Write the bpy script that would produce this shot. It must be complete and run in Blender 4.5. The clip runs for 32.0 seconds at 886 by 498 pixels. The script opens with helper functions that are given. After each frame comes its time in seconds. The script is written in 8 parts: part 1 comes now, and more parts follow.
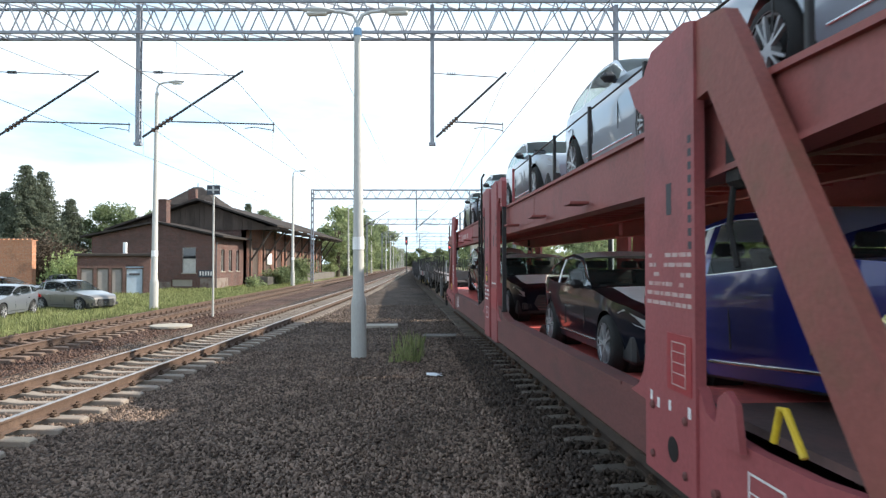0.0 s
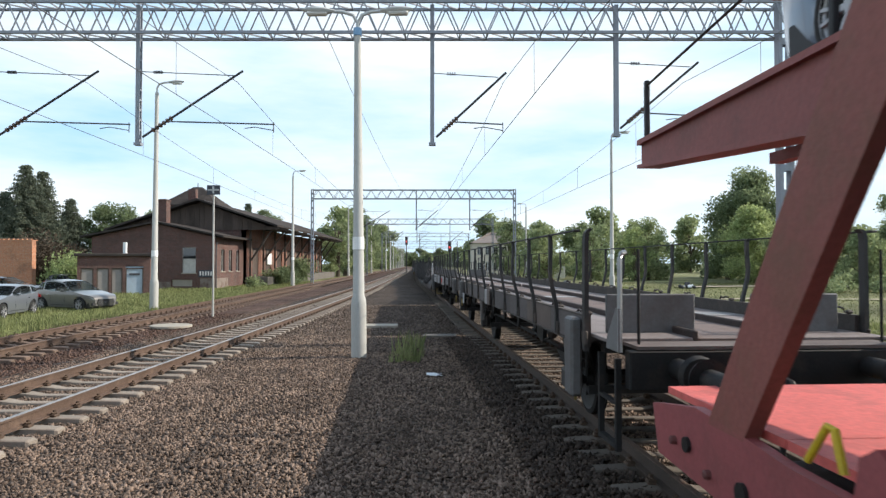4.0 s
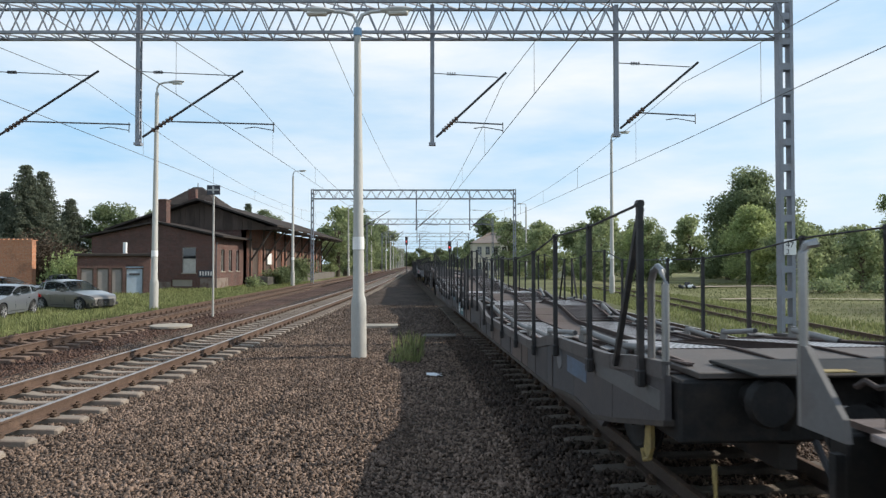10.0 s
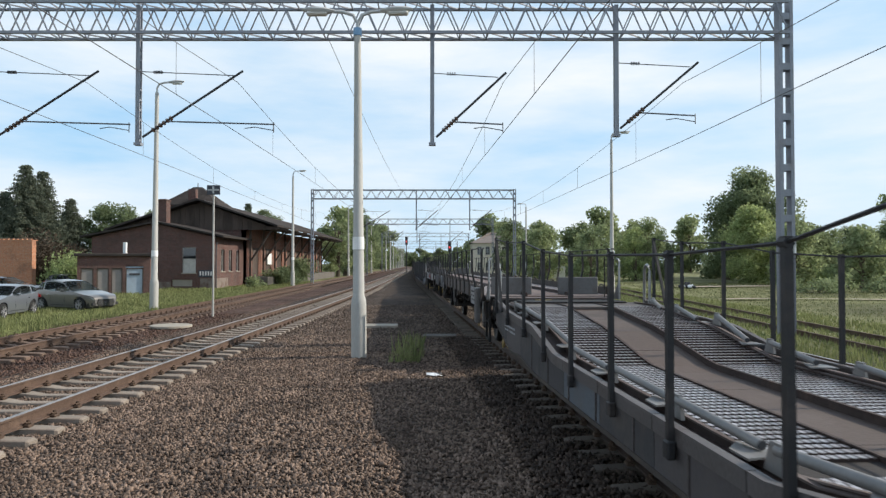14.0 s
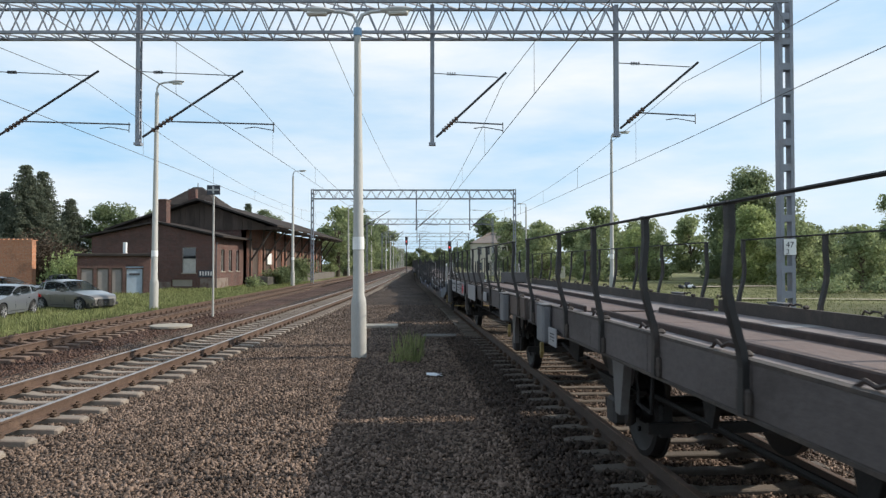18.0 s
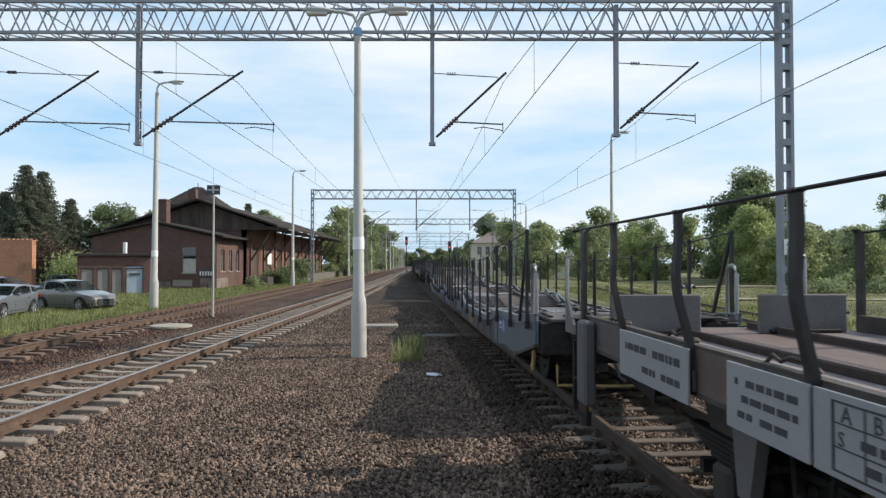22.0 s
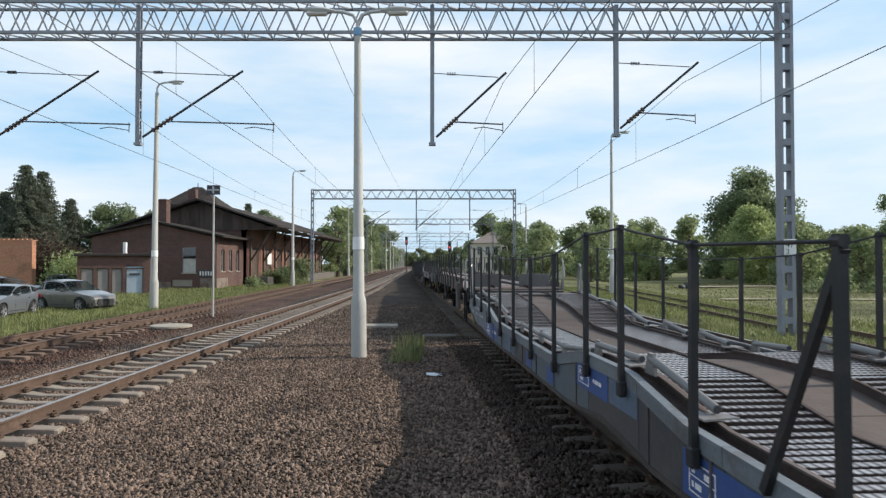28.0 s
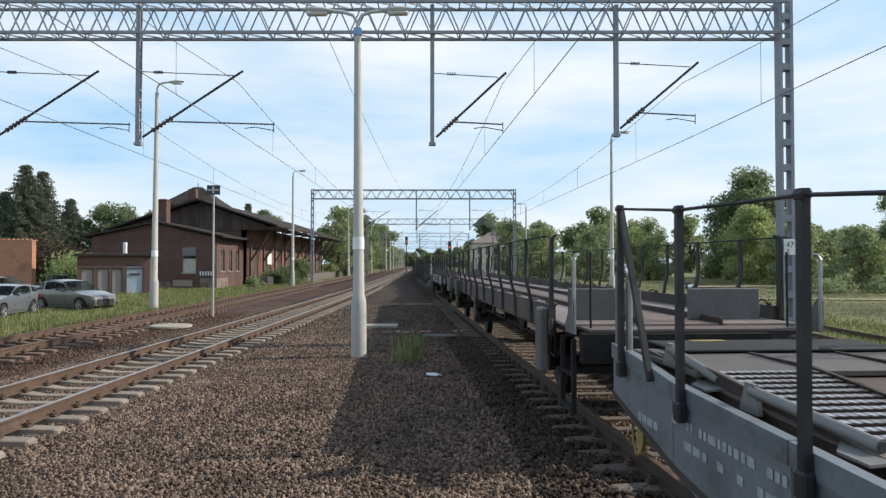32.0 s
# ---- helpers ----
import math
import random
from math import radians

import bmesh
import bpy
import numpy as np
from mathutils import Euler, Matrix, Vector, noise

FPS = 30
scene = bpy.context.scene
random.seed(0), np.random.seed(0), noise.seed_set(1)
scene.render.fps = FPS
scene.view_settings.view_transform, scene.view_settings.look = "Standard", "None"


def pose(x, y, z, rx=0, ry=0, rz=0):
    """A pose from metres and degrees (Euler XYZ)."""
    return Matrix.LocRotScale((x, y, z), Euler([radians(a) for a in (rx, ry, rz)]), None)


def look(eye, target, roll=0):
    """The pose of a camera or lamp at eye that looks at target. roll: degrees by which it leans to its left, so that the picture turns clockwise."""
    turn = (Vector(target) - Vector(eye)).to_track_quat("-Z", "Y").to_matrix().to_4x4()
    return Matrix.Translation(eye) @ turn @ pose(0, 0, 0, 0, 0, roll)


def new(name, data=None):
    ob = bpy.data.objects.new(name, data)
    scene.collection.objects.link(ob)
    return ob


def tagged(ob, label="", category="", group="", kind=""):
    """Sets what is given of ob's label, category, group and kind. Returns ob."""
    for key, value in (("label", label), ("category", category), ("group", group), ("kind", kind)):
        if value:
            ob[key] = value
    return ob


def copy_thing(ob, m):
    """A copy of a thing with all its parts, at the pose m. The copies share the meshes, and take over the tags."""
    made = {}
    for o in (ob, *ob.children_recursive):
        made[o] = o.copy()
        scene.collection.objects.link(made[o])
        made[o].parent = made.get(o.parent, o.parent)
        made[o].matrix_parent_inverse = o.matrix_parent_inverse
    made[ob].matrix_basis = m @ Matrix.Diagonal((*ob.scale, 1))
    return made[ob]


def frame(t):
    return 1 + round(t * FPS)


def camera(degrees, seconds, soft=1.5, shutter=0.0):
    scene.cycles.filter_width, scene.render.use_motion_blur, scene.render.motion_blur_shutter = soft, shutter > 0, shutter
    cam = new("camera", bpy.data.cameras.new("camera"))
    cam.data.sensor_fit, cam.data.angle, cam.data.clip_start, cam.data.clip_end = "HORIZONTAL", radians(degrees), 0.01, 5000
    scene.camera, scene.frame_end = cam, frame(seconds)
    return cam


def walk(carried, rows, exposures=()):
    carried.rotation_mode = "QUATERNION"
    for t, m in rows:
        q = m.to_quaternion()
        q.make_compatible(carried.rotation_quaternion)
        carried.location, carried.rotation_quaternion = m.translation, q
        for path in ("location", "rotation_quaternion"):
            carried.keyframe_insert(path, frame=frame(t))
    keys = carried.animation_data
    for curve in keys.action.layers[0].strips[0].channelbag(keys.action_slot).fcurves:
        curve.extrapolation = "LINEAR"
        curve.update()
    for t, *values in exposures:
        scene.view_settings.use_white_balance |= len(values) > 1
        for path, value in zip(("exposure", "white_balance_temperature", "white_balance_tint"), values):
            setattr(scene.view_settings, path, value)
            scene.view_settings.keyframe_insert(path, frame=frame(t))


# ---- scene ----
# Camera: stands still on the ballast between two tracks, looks along them. World axes: y along the view, z = 0 at rail top.
EYE = (0.0, 0.0, 1.97)
cam = camera(66.5, 32.0, soft=1.35, shutter=0.15)
STAND = look(EYE, (0.0, 100.0, 1.97 + 2.134))
walk(cam, [(0.0, STAND), (32.0, STAND)],
     exposures=[(0.0, 0.75), (1.0, 0.7), (2.0, 0.68), (3.0, 0.6), (3.5, 0.45), (5.5, 0.0), (32.0, 0.0)])

# World: clear evening sky with thin streaked cloud, sun low from +x.
SUN_UP, SUN_AZ = radians(31.5), radians(82)
world = bpy.data.worlds.new("sky")
scene.world = world
world.use_nodes = True
wn, wl = world.node_tree.nodes, world.node_tree.links
wn.clear()
sky = wn.new("ShaderNodeTexSky")
sky.sky_type, sky.sun_disc = "NISHITA", False
sky.sun_elevation, sky.sun_rotation = SUN_UP, SUN_AZ
sky.air_density, sky.dust_density, sky.ozone_density = 1.0, 1.2, 1.5
tc = wn.new("ShaderNodeTexCoord")
mp = wn.new("ShaderNodeMapping")
mp.inputs["Scale"].default_value = (1.0, 1.0, 4.5)
mp.inputs["Rotation"].default_value = (0.25, 0.12, 0.6)
wl.new(tc.outputs["Generated"], mp.inputs["Vector"])
cn = wn.new("ShaderNodeTexNoise")
cn.inputs["Scale"].default_value, cn.inputs["Detail"].default_value, cn.inputs["Roughness"].default_value = 2.2, 7, 0.55
wl.new(mp.outputs["Vector"], cn.inputs["Vector"])
cr = wn.new("ShaderNodeValToRGB")
cr.color_ramp.elements[0].position, cr.color_ramp.elements[1].position = 0.3, 0.68
cr.color_ramp.elements[0].color, cr.color_ramp.elements[1].color = (0, 0, 0, 1), (1, 1, 1, 1)
wl.new(cn.outputs["Fac"], cr.inputs["Fac"])
mixc = wn.new("ShaderNodeMix")
mixc.data_type = "RGBA"
mixc.inputs["B"].default_value = (6.7, 7.1, 7.4, 1)
# A light-blue haze lies low in the sky; the zenith is thinner and deeper.
sepz = wn.new("ShaderNodeSeparateXYZ")
wl.new(tc.outputs["Generated"], sepz.inputs[0])
fall = wn.new("ShaderNodeMapRange")
fall.interpolation_type = "SMOOTHSTEP"
fall.inputs["From Min"].default_value, fall.inputs["From Max"].default_value = 0.78, 0.3
fall.inputs["To Min"].default_value, fall.inputs["To Max"].default_value = 0.38, 1.0
wl.new(sepz.outputs["Z"], fall.inputs["Value"])
haze = wn.new("ShaderNodeMix")
haze.data_type = "RGBA"
hf = wn.new("ShaderNodeMath")
hf.operation = "MULTIPLY"
hf.inputs[1].default_value = 0.75
wl.new(fall.outputs["Result"], hf.inputs[0])
wl.new(hf.outputs[0], haze.inputs["Factor"])
wl.new(sky.outputs["Color"], haze.inputs["A"])
haze.inputs["B"].default_value = (3.45, 5.7, 7.9, 1)
mul = wn.new("ShaderNodeMath")
mul.operation = "MULTIPLY"
wl.new(cr.outputs["Color"], mul.inputs[0])
wl.new(fall.outputs["Result"], mul.inputs[1])
wl.new(mul.outputs[0], mixc.inputs["Factor"])
wl.new(haze.outputs["Result"], mixc.inputs["A"])
bg = wn.new("ShaderNodeBackground")
bg.inputs["Strength"].default_value = 0.138
wl.new(mixc.outputs["Result"], bg.inputs["Color"])
wo = wn.new("ShaderNodeOutputWorld")
wl.new(bg.outputs["Background"], wo.inputs["Surface"])

sun = new("sun", bpy.data.lights.new("sun", "SUN"))
sun.data.energy, sun.data.angle, sun.data.color = 4.6, radians(0.55), (1.0, 0.92, 0.8)
to_sun = Vector((math.sin(SUN_AZ) * math.cos(SUN_UP), math.cos(SUN_AZ) * math.cos(SUN_UP), math.sin(SUN_UP)))
sun.matrix_basis = look(to_sun * 100, (0, 0, 0))


# ---- the plan: centre lines of the tracks and the train's way ----
def track_t(y):
    """Track of the train: straight, then bending into the line's far direction."""
    if y < 60:
        return 3.33 - 0.067 * y
    u = min(y, 140) - 60
    return -0.69 - 0.067 * u + 0.037 * u * u / 160 - 0.03 * max(0, y - 140)


def track_n(y):
    u = min(max(y - 25, 0), 50)
    return -6.3 - 0.0003 * u * u - 0.03 * max(0, y - 75)


def track_m(y):
    return -10.95 - 0.035 * (min(y, 120) - 17) - 0.03 * max(0, y - 120)


def track_r(y):
    return 7.8 - 0.04 * min(y, 140) - 0.03 * max(0, y - 140)


def track_s(y):
    return 10.1 + 0.06 * y


def gone(t):
    """Metres that the train has gone at t seconds."""
    u = t / 32
    return 165.697 * u + 7.696 * u**2 + 95.92 * u**3 - 272.557 * u**4 + 50.78 * u**5 + 227.676 * u**6 - 131.473 * u**7


# ---- materials ----
def material(name, base, rough=0.7, metal=0.0, vary=0.25, scale=6.0, fine=60.0, bump=0.2, dirt=None, dirt_amount=0.4, dirt_scale=1.5, coat=0.0, spec=0.5, each=0.0, stretch=(1, 1, 1)):
    """Colour varied at two scales, a stain colour, bump, and a shift per object."""
    mat = bpy.data.materials.new(name)
    mat.use_nodes = True
    n, l = mat.node_tree.nodes, mat.node_tree.links
    b = n["Principled BSDF"]
    tex = n.new("ShaderNodeTexCoord")
    mapn = n.new("ShaderNodeMapping")
    mapn.inputs["Scale"].default_value = stretch
    l.new(tex.outputs["Object"], mapn.inputs["Vector"])
    big, small = n.new("ShaderNodeTexNoise"), n.new("ShaderNodeTexNoise")
    big.inputs["Scale"].default_value, big.inputs["Detail"].default_value = scale, 5
    small.inputs["Scale"].default_value, small.inputs["Detail"].default_value = fine, 3
    l.new(mapn.outputs["Vector"], big.inputs["Vector"])
    l.new(mapn.outputs["Vector"], small.inputs["Vector"])
    add = n.new("ShaderNodeMath")
    add.operation = "ADD"
    l.new(big.outputs["Fac"], add.inputs[0])
    l.new(small.outputs["Fac"], add.inputs[1])
    val = n.new("ShaderNodeMapRange")
    val.inputs["From Min"].default_value, val.inputs["From Max"].default_value = 0.6, 1.4
    val.inputs["To Min"].default_value, val.inputs["To Max"].default_value = 1 - vary, 1 + vary
    l.new(add.outputs[0], val.inputs["Value"])
    src = val.outputs["Result"]
    if each:
        info = n.new("ShaderNodeObjectInfo")
        er = n.new("ShaderNodeMapRange")
        er.inputs["To Min"].default_value, er.inputs["To Max"].default_value = 1 - each, 1 + each
        l.new(info.outputs["Random"], er.inputs["Value"])
        m2 = n.new("ShaderNodeMath")
        m2.operation = "MULTIPLY"
        l.new(src, m2.inputs[0])
        l.new(er.outputs["Result"], m2.inputs[1])
        src = m2.outputs[0]
    hsv = n.new("ShaderNodeHueSaturation")
    hsv.inputs["Color"].default_value = (*base, 1)
    l.new(src, hsv.inputs["Value"])
    col = hsv.outputs["Color"]
    if dirt:
        dn = n.new("ShaderNodeTexNoise")
        dn.inputs["Scale"].default_value, dn.inputs["Detail"].default_value, dn.inputs["Roughness"].default_value = dirt_scale, 8, 0.65
        l.new(mapn.outputs["Vector"], dn.inputs["Vector"])
        dr = n.new("ShaderNodeMapRange")
        dr.inputs["From Min"].default_value, dr.inputs["From Max"].default_value = 0.5, 0.68
        dr.inputs["To Min"].default_value, dr.inputs["To Max"].default_value = 0, dirt_amount
        l.new(dn.outputs["Fac"], dr.inputs["Value"])
        mix = n.new("ShaderNodeMix")
        mix.data_type = "RGBA"
        mix.inputs["B"].default_value = (*dirt, 1)
        l.new(dr.outputs["Result"], mix.inputs["Factor"])
        l.new(col, mix.inputs["A"])
        col = mix.outputs["Result"]
    l.new(col, b.inputs["Base Color"])
    b.inputs["Roughness"].default_value, b.inputs["Metallic"].default_value = rough, metal
    b.inputs["Specular IOR Level"].default_value = spec
    if coat:
        b.inputs["Coat Weight"].default_value, b.inputs["Coat Roughness"].default_value = coat, 0.04
    if bump:
        bp = n.new("ShaderNodeBump")
        bp.inputs["Strength"].default_value, bp.inputs["Distance"].default_value = bump, 0.02
        l.new(small.outputs["Fac"], bp.inputs["Height"])
        l.new(bp.outputs["Normal"], b.inputs["Normal"])
    return mat


def brick_material(name, c1, c2, mortar, rough=0.9):
    mat = material(name, c1, rough, dirt=(0.05, 0.04, 0.035), dirt_amount=0.55, dirt_scale=0.6, bump=0.1)
    n, l = mat.node_tree.nodes, mat.node_tree.links
    b = n["Principled BSDF"]
    geo = n.new("ShaderNodeNewGeometry")
    sep = n.new("ShaderNodeSeparateXYZ")
    l.new(geo.outputs["Position"], sep.inputs[0])
    ad = n.new("ShaderNodeMath")
    ad.operation = "ADD"
    l.new(sep.outputs["X"], ad.inputs[0])
    l.new(sep.outputs["Y"], ad.inputs[1])
    com = n.new("ShaderNodeCombineXYZ")
    l.new(ad.outputs[0], com.inputs["X"])
    l.new(sep.outputs["Z"], com.inputs["Y"])
    br = n.new("ShaderNodeTexBrick")
    br.inputs["Color1"].default_value, br.inputs["Color2"].default_value, br.inputs["Mortar"].default_value = (*c1, 1), (*c2, 1), (*mortar, 1)
    br.inputs["Scale"].default_value, br.inputs["Mortar Size"].default_value = 1.0, 0.009
    br.inputs["Brick Width"].default_value, br.inputs["Row Height"].default_value = 0.26, 0.077
    l.new(com.outputs[0], br.inputs["Vector"])
    hsv = [k for k in n if k.bl_idname == "ShaderNodeHueSaturation"][0]
    l.new(br.outputs["Color"], hsv.inputs["Color"])
    bp = n.new("ShaderNodeBump")
    bp.inputs["Strength"].default_value, bp.inputs["Distance"].default_value = 0.5, 0.01
    l.new(br.outputs["Fac"], bp.inputs["Height"])
    l.new(bp.outputs["Normal"], b.inputs["Normal"])
    return mat


def island_material(name, c1, c2, rough=0.85, translucent=0.0):
    """Colour between two tones for each piece of a joined mesh."""
    mat = bpy.data.materials.new(name)
    mat.use_nodes = True
    n, l = mat.node_tree.nodes, mat.node_tree.links
    b = n["Principled BSDF"]
    geo = n.new("ShaderNodeNewGeometry")
    ramp = n.new("ShaderNodeMix")
    ramp.data_type = "RGBA"
    ramp.inputs["A"].default_value, ramp.inputs["B"].default_value = (*c1, 1), (*c2, 1)
    l.new(geo.outputs["Random Per Island"], ramp.inputs["Factor"])
    no = n.new("ShaderNodeTexNoise")
    no.inputs["Scale"].default_value = 1.2
    tex = n.new("ShaderNodeTexCoord")
    l.new(tex.outputs["Object"], no.inputs["Vector"])
    vr = n.new("ShaderNodeMapRange")
    vr.inputs["From Min"].default_value, vr.inputs["From Max"].default_value = 0.3, 0.7
    vr.inputs["To Min"].default_value, vr.inputs["To Max"].default_value = 0.75, 1.25
    l.new(no.outputs["Fac"], vr.inputs["Value"])
    hsv = n.new("ShaderNodeHueSaturation")
    l.new(ramp.outputs["Result"], hsv.inputs["Color"])
    l.new(vr.outputs["Result"], hsv.inputs["Value"])
    l.new(hsv.outputs["Color"], b.inputs["Base Color"])
    b.inputs["Roughness"].default_value = rough
    b.inputs["Specular IOR Level"].default_value = 0.3
    if translucent:
        tr = n.new("ShaderNodeBsdfTranslucent")
        l.new(hsv.outputs["Color"], tr.inputs["Color"])
        ms = n.new("ShaderNodeMixShader")
        ms.inputs[0].default_value = translucent
        l.new(b.outputs[0], ms.inputs[1])
        l.new(tr.outputs[0], ms.inputs[2])
        l.new(ms.outputs[0], n["Material Output"].inputs["Surface"])
    return mat


def ground_material(name, tones, scale, cell, bump=0.6, patch=0.35, patch_scale=0.4):
    """Ballast or earth seen from afar: cells of stones in several tones with large patches."""
    mat = bpy.data.materials.new(name)
    mat.use_nodes = True
    n, l = mat.node_tree.nodes, mat.node_tree.links
    b = n["Principled BSDF"]
    geo = n.new("ShaderNodeNewGeometry")
    vo = n.new("ShaderNodeTexVoronoi")
    vo.inputs["Scale"].default_value = cell
    l.new(geo.outputs["Position"], vo.inputs["Vector"])
    sp = n.new("ShaderNodeSeparateColor")
    l.new(vo.outputs["Color"], sp.inputs[0])
    cr = n.new("ShaderNodeValToRGB")
    while len(cr.color_ramp.elements) < len(tones):
        cr.color_ramp.elements.new(0.5)
    for i, tone in enumerate(tones):
        cr.color_ramp.elements[i].position = i / (len(tones) - 1)
        cr.color_ramp.elements[i].color = (*tone, 1)
    l.new(sp.outputs[0], cr.inputs["Fac"])
    no = n.new("ShaderNodeTexNoise")
    no.inputs["Scale"].default_value, no.inputs["Detail"].default_value = patch_scale, 6
    l.new(geo.outputs["Position"], no.inputs["Vector"])
    vr = n.new("ShaderNodeMapRange")
    vr.inputs["From Min"].default_value, vr.inputs["From Max"].default_value = 0.3, 0.7
    vr.inputs["To Min"].default_value, vr.inputs["To Max"].default_value = 1 - patch, 1 + patch
    l.new(no.outputs["Fac"], vr.inputs["Value"])
    hsv = n.new("ShaderNodeHueSaturation")
    l.new(cr.outputs["Color"], hsv.inputs["Color"])
    l.new(vr.outputs["Result"], hsv.inputs["Value"])
    l.new(hsv.outputs["Color"], b.inputs["Base Color"])
    b.inputs["Roughness"].default_value, b.inputs["Specular IOR Level"].default_value = 0.95, 0.2
    n2 = n.new("ShaderNodeTexNoise")
    n2.inputs["Scale"].default_value, n2.inputs["Detail"].default_value = scale, 4
    l.new(geo.outputs["Position"], n2.inputs["Vector"])
    bp = n.new("ShaderNodeBump")
    bp.inputs["Strength"].default_value, bp.inputs["Distance"].default_value = bump, 0.05
    l.new(vo.outputs["Distance"], bp.inputs["Height"])
    bp2 = n.new("ShaderNodeBump")
    bp2.inputs["Strength"].default_value, bp2.inputs["Distance"].default_value = 0.4, 0.04
    l.new(n2.outputs["Fac"], bp2.inputs["Height"])
    l.new(bp.outputs["Normal"], bp2.inputs["Normal"])
    l.new(bp2.outputs["Normal"], b.inputs["Normal"])
    return mat


def glass_material(name, tint, rough=0.02, spec=0.8, coat=0.6):
    mat = bpy.data.materials.new(name)
    mat.use_nodes = True
    b = mat.node_tree.nodes["Principled BSDF"]
    b.inputs["Base Color"].default_value = (*tint, 1)
    b.inputs["Roughness"].default_value = rough
    b.inputs["Specular IOR Level"].default_value = spec
    b.inputs["Coat Weight"].default_value = coat
    return mat


def pane_material(name, tint, clear):
    """A thin tinted pane: part of the light goes straight through, the rest shines back."""
    mat = glass_material(name, (0.012, 0.014, 0.015), 0.03, 0.3, 0.0)
    n, l = mat.node_tree.nodes, mat.node_tree.links
    tr, mx = n.new("ShaderNodeBsdfTransparent"), n.new("ShaderNodeMixShader")
    tr.inputs["Color"].default_value = (*tint, 1)
    mx.inputs[0].default_value = clear
    l.new(n["Principled BSDF"].outputs[0], mx.inputs[1])
    l.new(tr.outputs[0], mx.inputs[2])
    l.new(mx.outputs[0], n["Material Output"].inputs["Surface"])
    return mat


def glow_material(name, colour, power):
    mat = bpy.data.materials.new(name)
    mat.use_nodes = True
    b = mat.node_tree.nodes["Principled BSDF"]
    b.inputs["Base Color"].default_value = (*colour, 1)
    b.inputs["Emission Color"].default_value = (*colour, 1)
    b.inputs["Emission Strength"].default_value = power
    return mat


RUST = (0.09, 0.045, 0.025)
M = {}
M["ballast"] = ground_material("ballast", [(0.026, 0.017, 0.013), (0.052, 0.037, 0.029), (0.08, 0.059, 0.046), (0.14, 0.109, 0.087)], 9, 17, 1.0)
M["ballast_brown"] = ground_material("rusty_ballast", [(0.034, 0.018, 0.013), (0.062, 0.035, 0.027), (0.088, 0.053, 0.041), (0.12, 0.08, 0.064)], 9, 17)
M["stone"] = island_material("ballast_stone", (0.046, 0.03, 0.022), (0.275, 0.196, 0.15))
# Shoulder stones: the train's shade put into the colour, besides brown track dirt.
M["stone_shade"] = island_material("shade_darkened_stone", (0.026, 0.018, 0.014), (0.115, 0.083, 0.066))
M["stone_far"] = island_material("dusty_brown_stone", (0.045, 0.031, 0.024), (0.195, 0.146, 0.115))
M["stone_brown"] = island_material("rusty_stone", (0.04, 0.022, 0.016), (0.14, 0.085, 0.065))
M["earth"] = ground_material("meadow_earth", [(0.125, 0.135, 0.058), (0.145, 0.15, 0.066), (0.165, 0.165, 0.076), (0.195, 0.18, 0.092)], 3, 6, 0.3, 0.5, 0.11)
M["dirt"] = ground_material("bare_track", [(0.22, 0.18, 0.13), (0.3, 0.25, 0.19), (0.36, 0.31, 0.24)], 5, 9, 0.3)
M["rail"] = material("rusty_rail", (0.115, 0.074, 0.054), 0.75, 0.3, 0.3, 2, 50, 0.3, (0.21, 0.14, 0.1), 0.6, 3)
# Rail toned down because it lies in the train's shadow.
M["rail_dark"] = material("shade_darkened_rail", (0.07, 0.05, 0.04), 0.65, 0.3, 0.3, 2, 50, 0.3, (0.11, 0.075, 0.055), 0.6, 3)
M["railhead"] = material("polished_railhead", (0.42, 0.38, 0.35), 0.4, 0.8, 0.15, 2, 60, 0.05, (0.2, 0.13, 0.1), 0.4, 4)
M["sleeper"] = material("concrete_sleeper", (0.26, 0.218, 0.178), 0.9, 0, 0.2, 3, 50, 0.3, (0.22, 0.15, 0.11), 0.6, 3, each=0.15)
M["sleeper_brown"] = material("rust_stained_sleeper", (0.155, 0.105, 0.077), 0.9, 0, 0.25, 3, 50, 0.3, (0.13, 0.08, 0.06), 0.6, 3, each=0.2)
# Sleeper tone carries the shade at the train's side as well as dirt.
M["sleeper_dark"] = material("shade_darkened_sleeper", (0.145, 0.118, 0.096), 0.9, 0, 0.25, 3, 50, 0.3, (0.06, 0.048, 0.04), 0.6, 3, each=0.2)
M["clip"] = material("rusty_fastening", (0.10, 0.065, 0.045), 0.8, 0.4, 0.3, 20, 90, 0.3)
M["concrete"] = material("weathered_concrete", (0.34, 0.3, 0.245), 0.85, 0, 0.15, 2, 40, 0.25, (0.3, 0.28, 0.25), 0.4, 1.5)
M["pole"] = material("pale_painted_pole", (0.43, 0.42, 0.39), 0.75, 0, 0.12, 2, 30, 0.15, (0.3, 0.285, 0.26), 0.45, 1.2, stretch=(1, 1, 0.3))
M["white"] = material("white_paint", (0.8, 0.8, 0.78), 0.6, 0, 0.08, 3, 40, 0.05, (0.5, 0.48, 0.45), 0.3, 2)
M["steel"] = material("grey_gantry_steel", (0.27, 0.285, 0.32), 0.6, 0.3, 0.15, 2, 40, 0.1, (0.16, 0.12, 0.1), 0.4, 2)
M["dark_steel"] = material("dark_steel", (0.06, 0.06, 0.065), 0.6, 0.4, 0.2, 4, 40, 0.1)
M["wire"] = material("dull_wire", (0.12, 0.12, 0.13), 0.6, 0.5, 0.1, 2, 40, 0)
M["insulator"] = material("brown_insulator", (0.12, 0.07, 0.05), 0.25, 0, 0.15, 4, 40, 0)
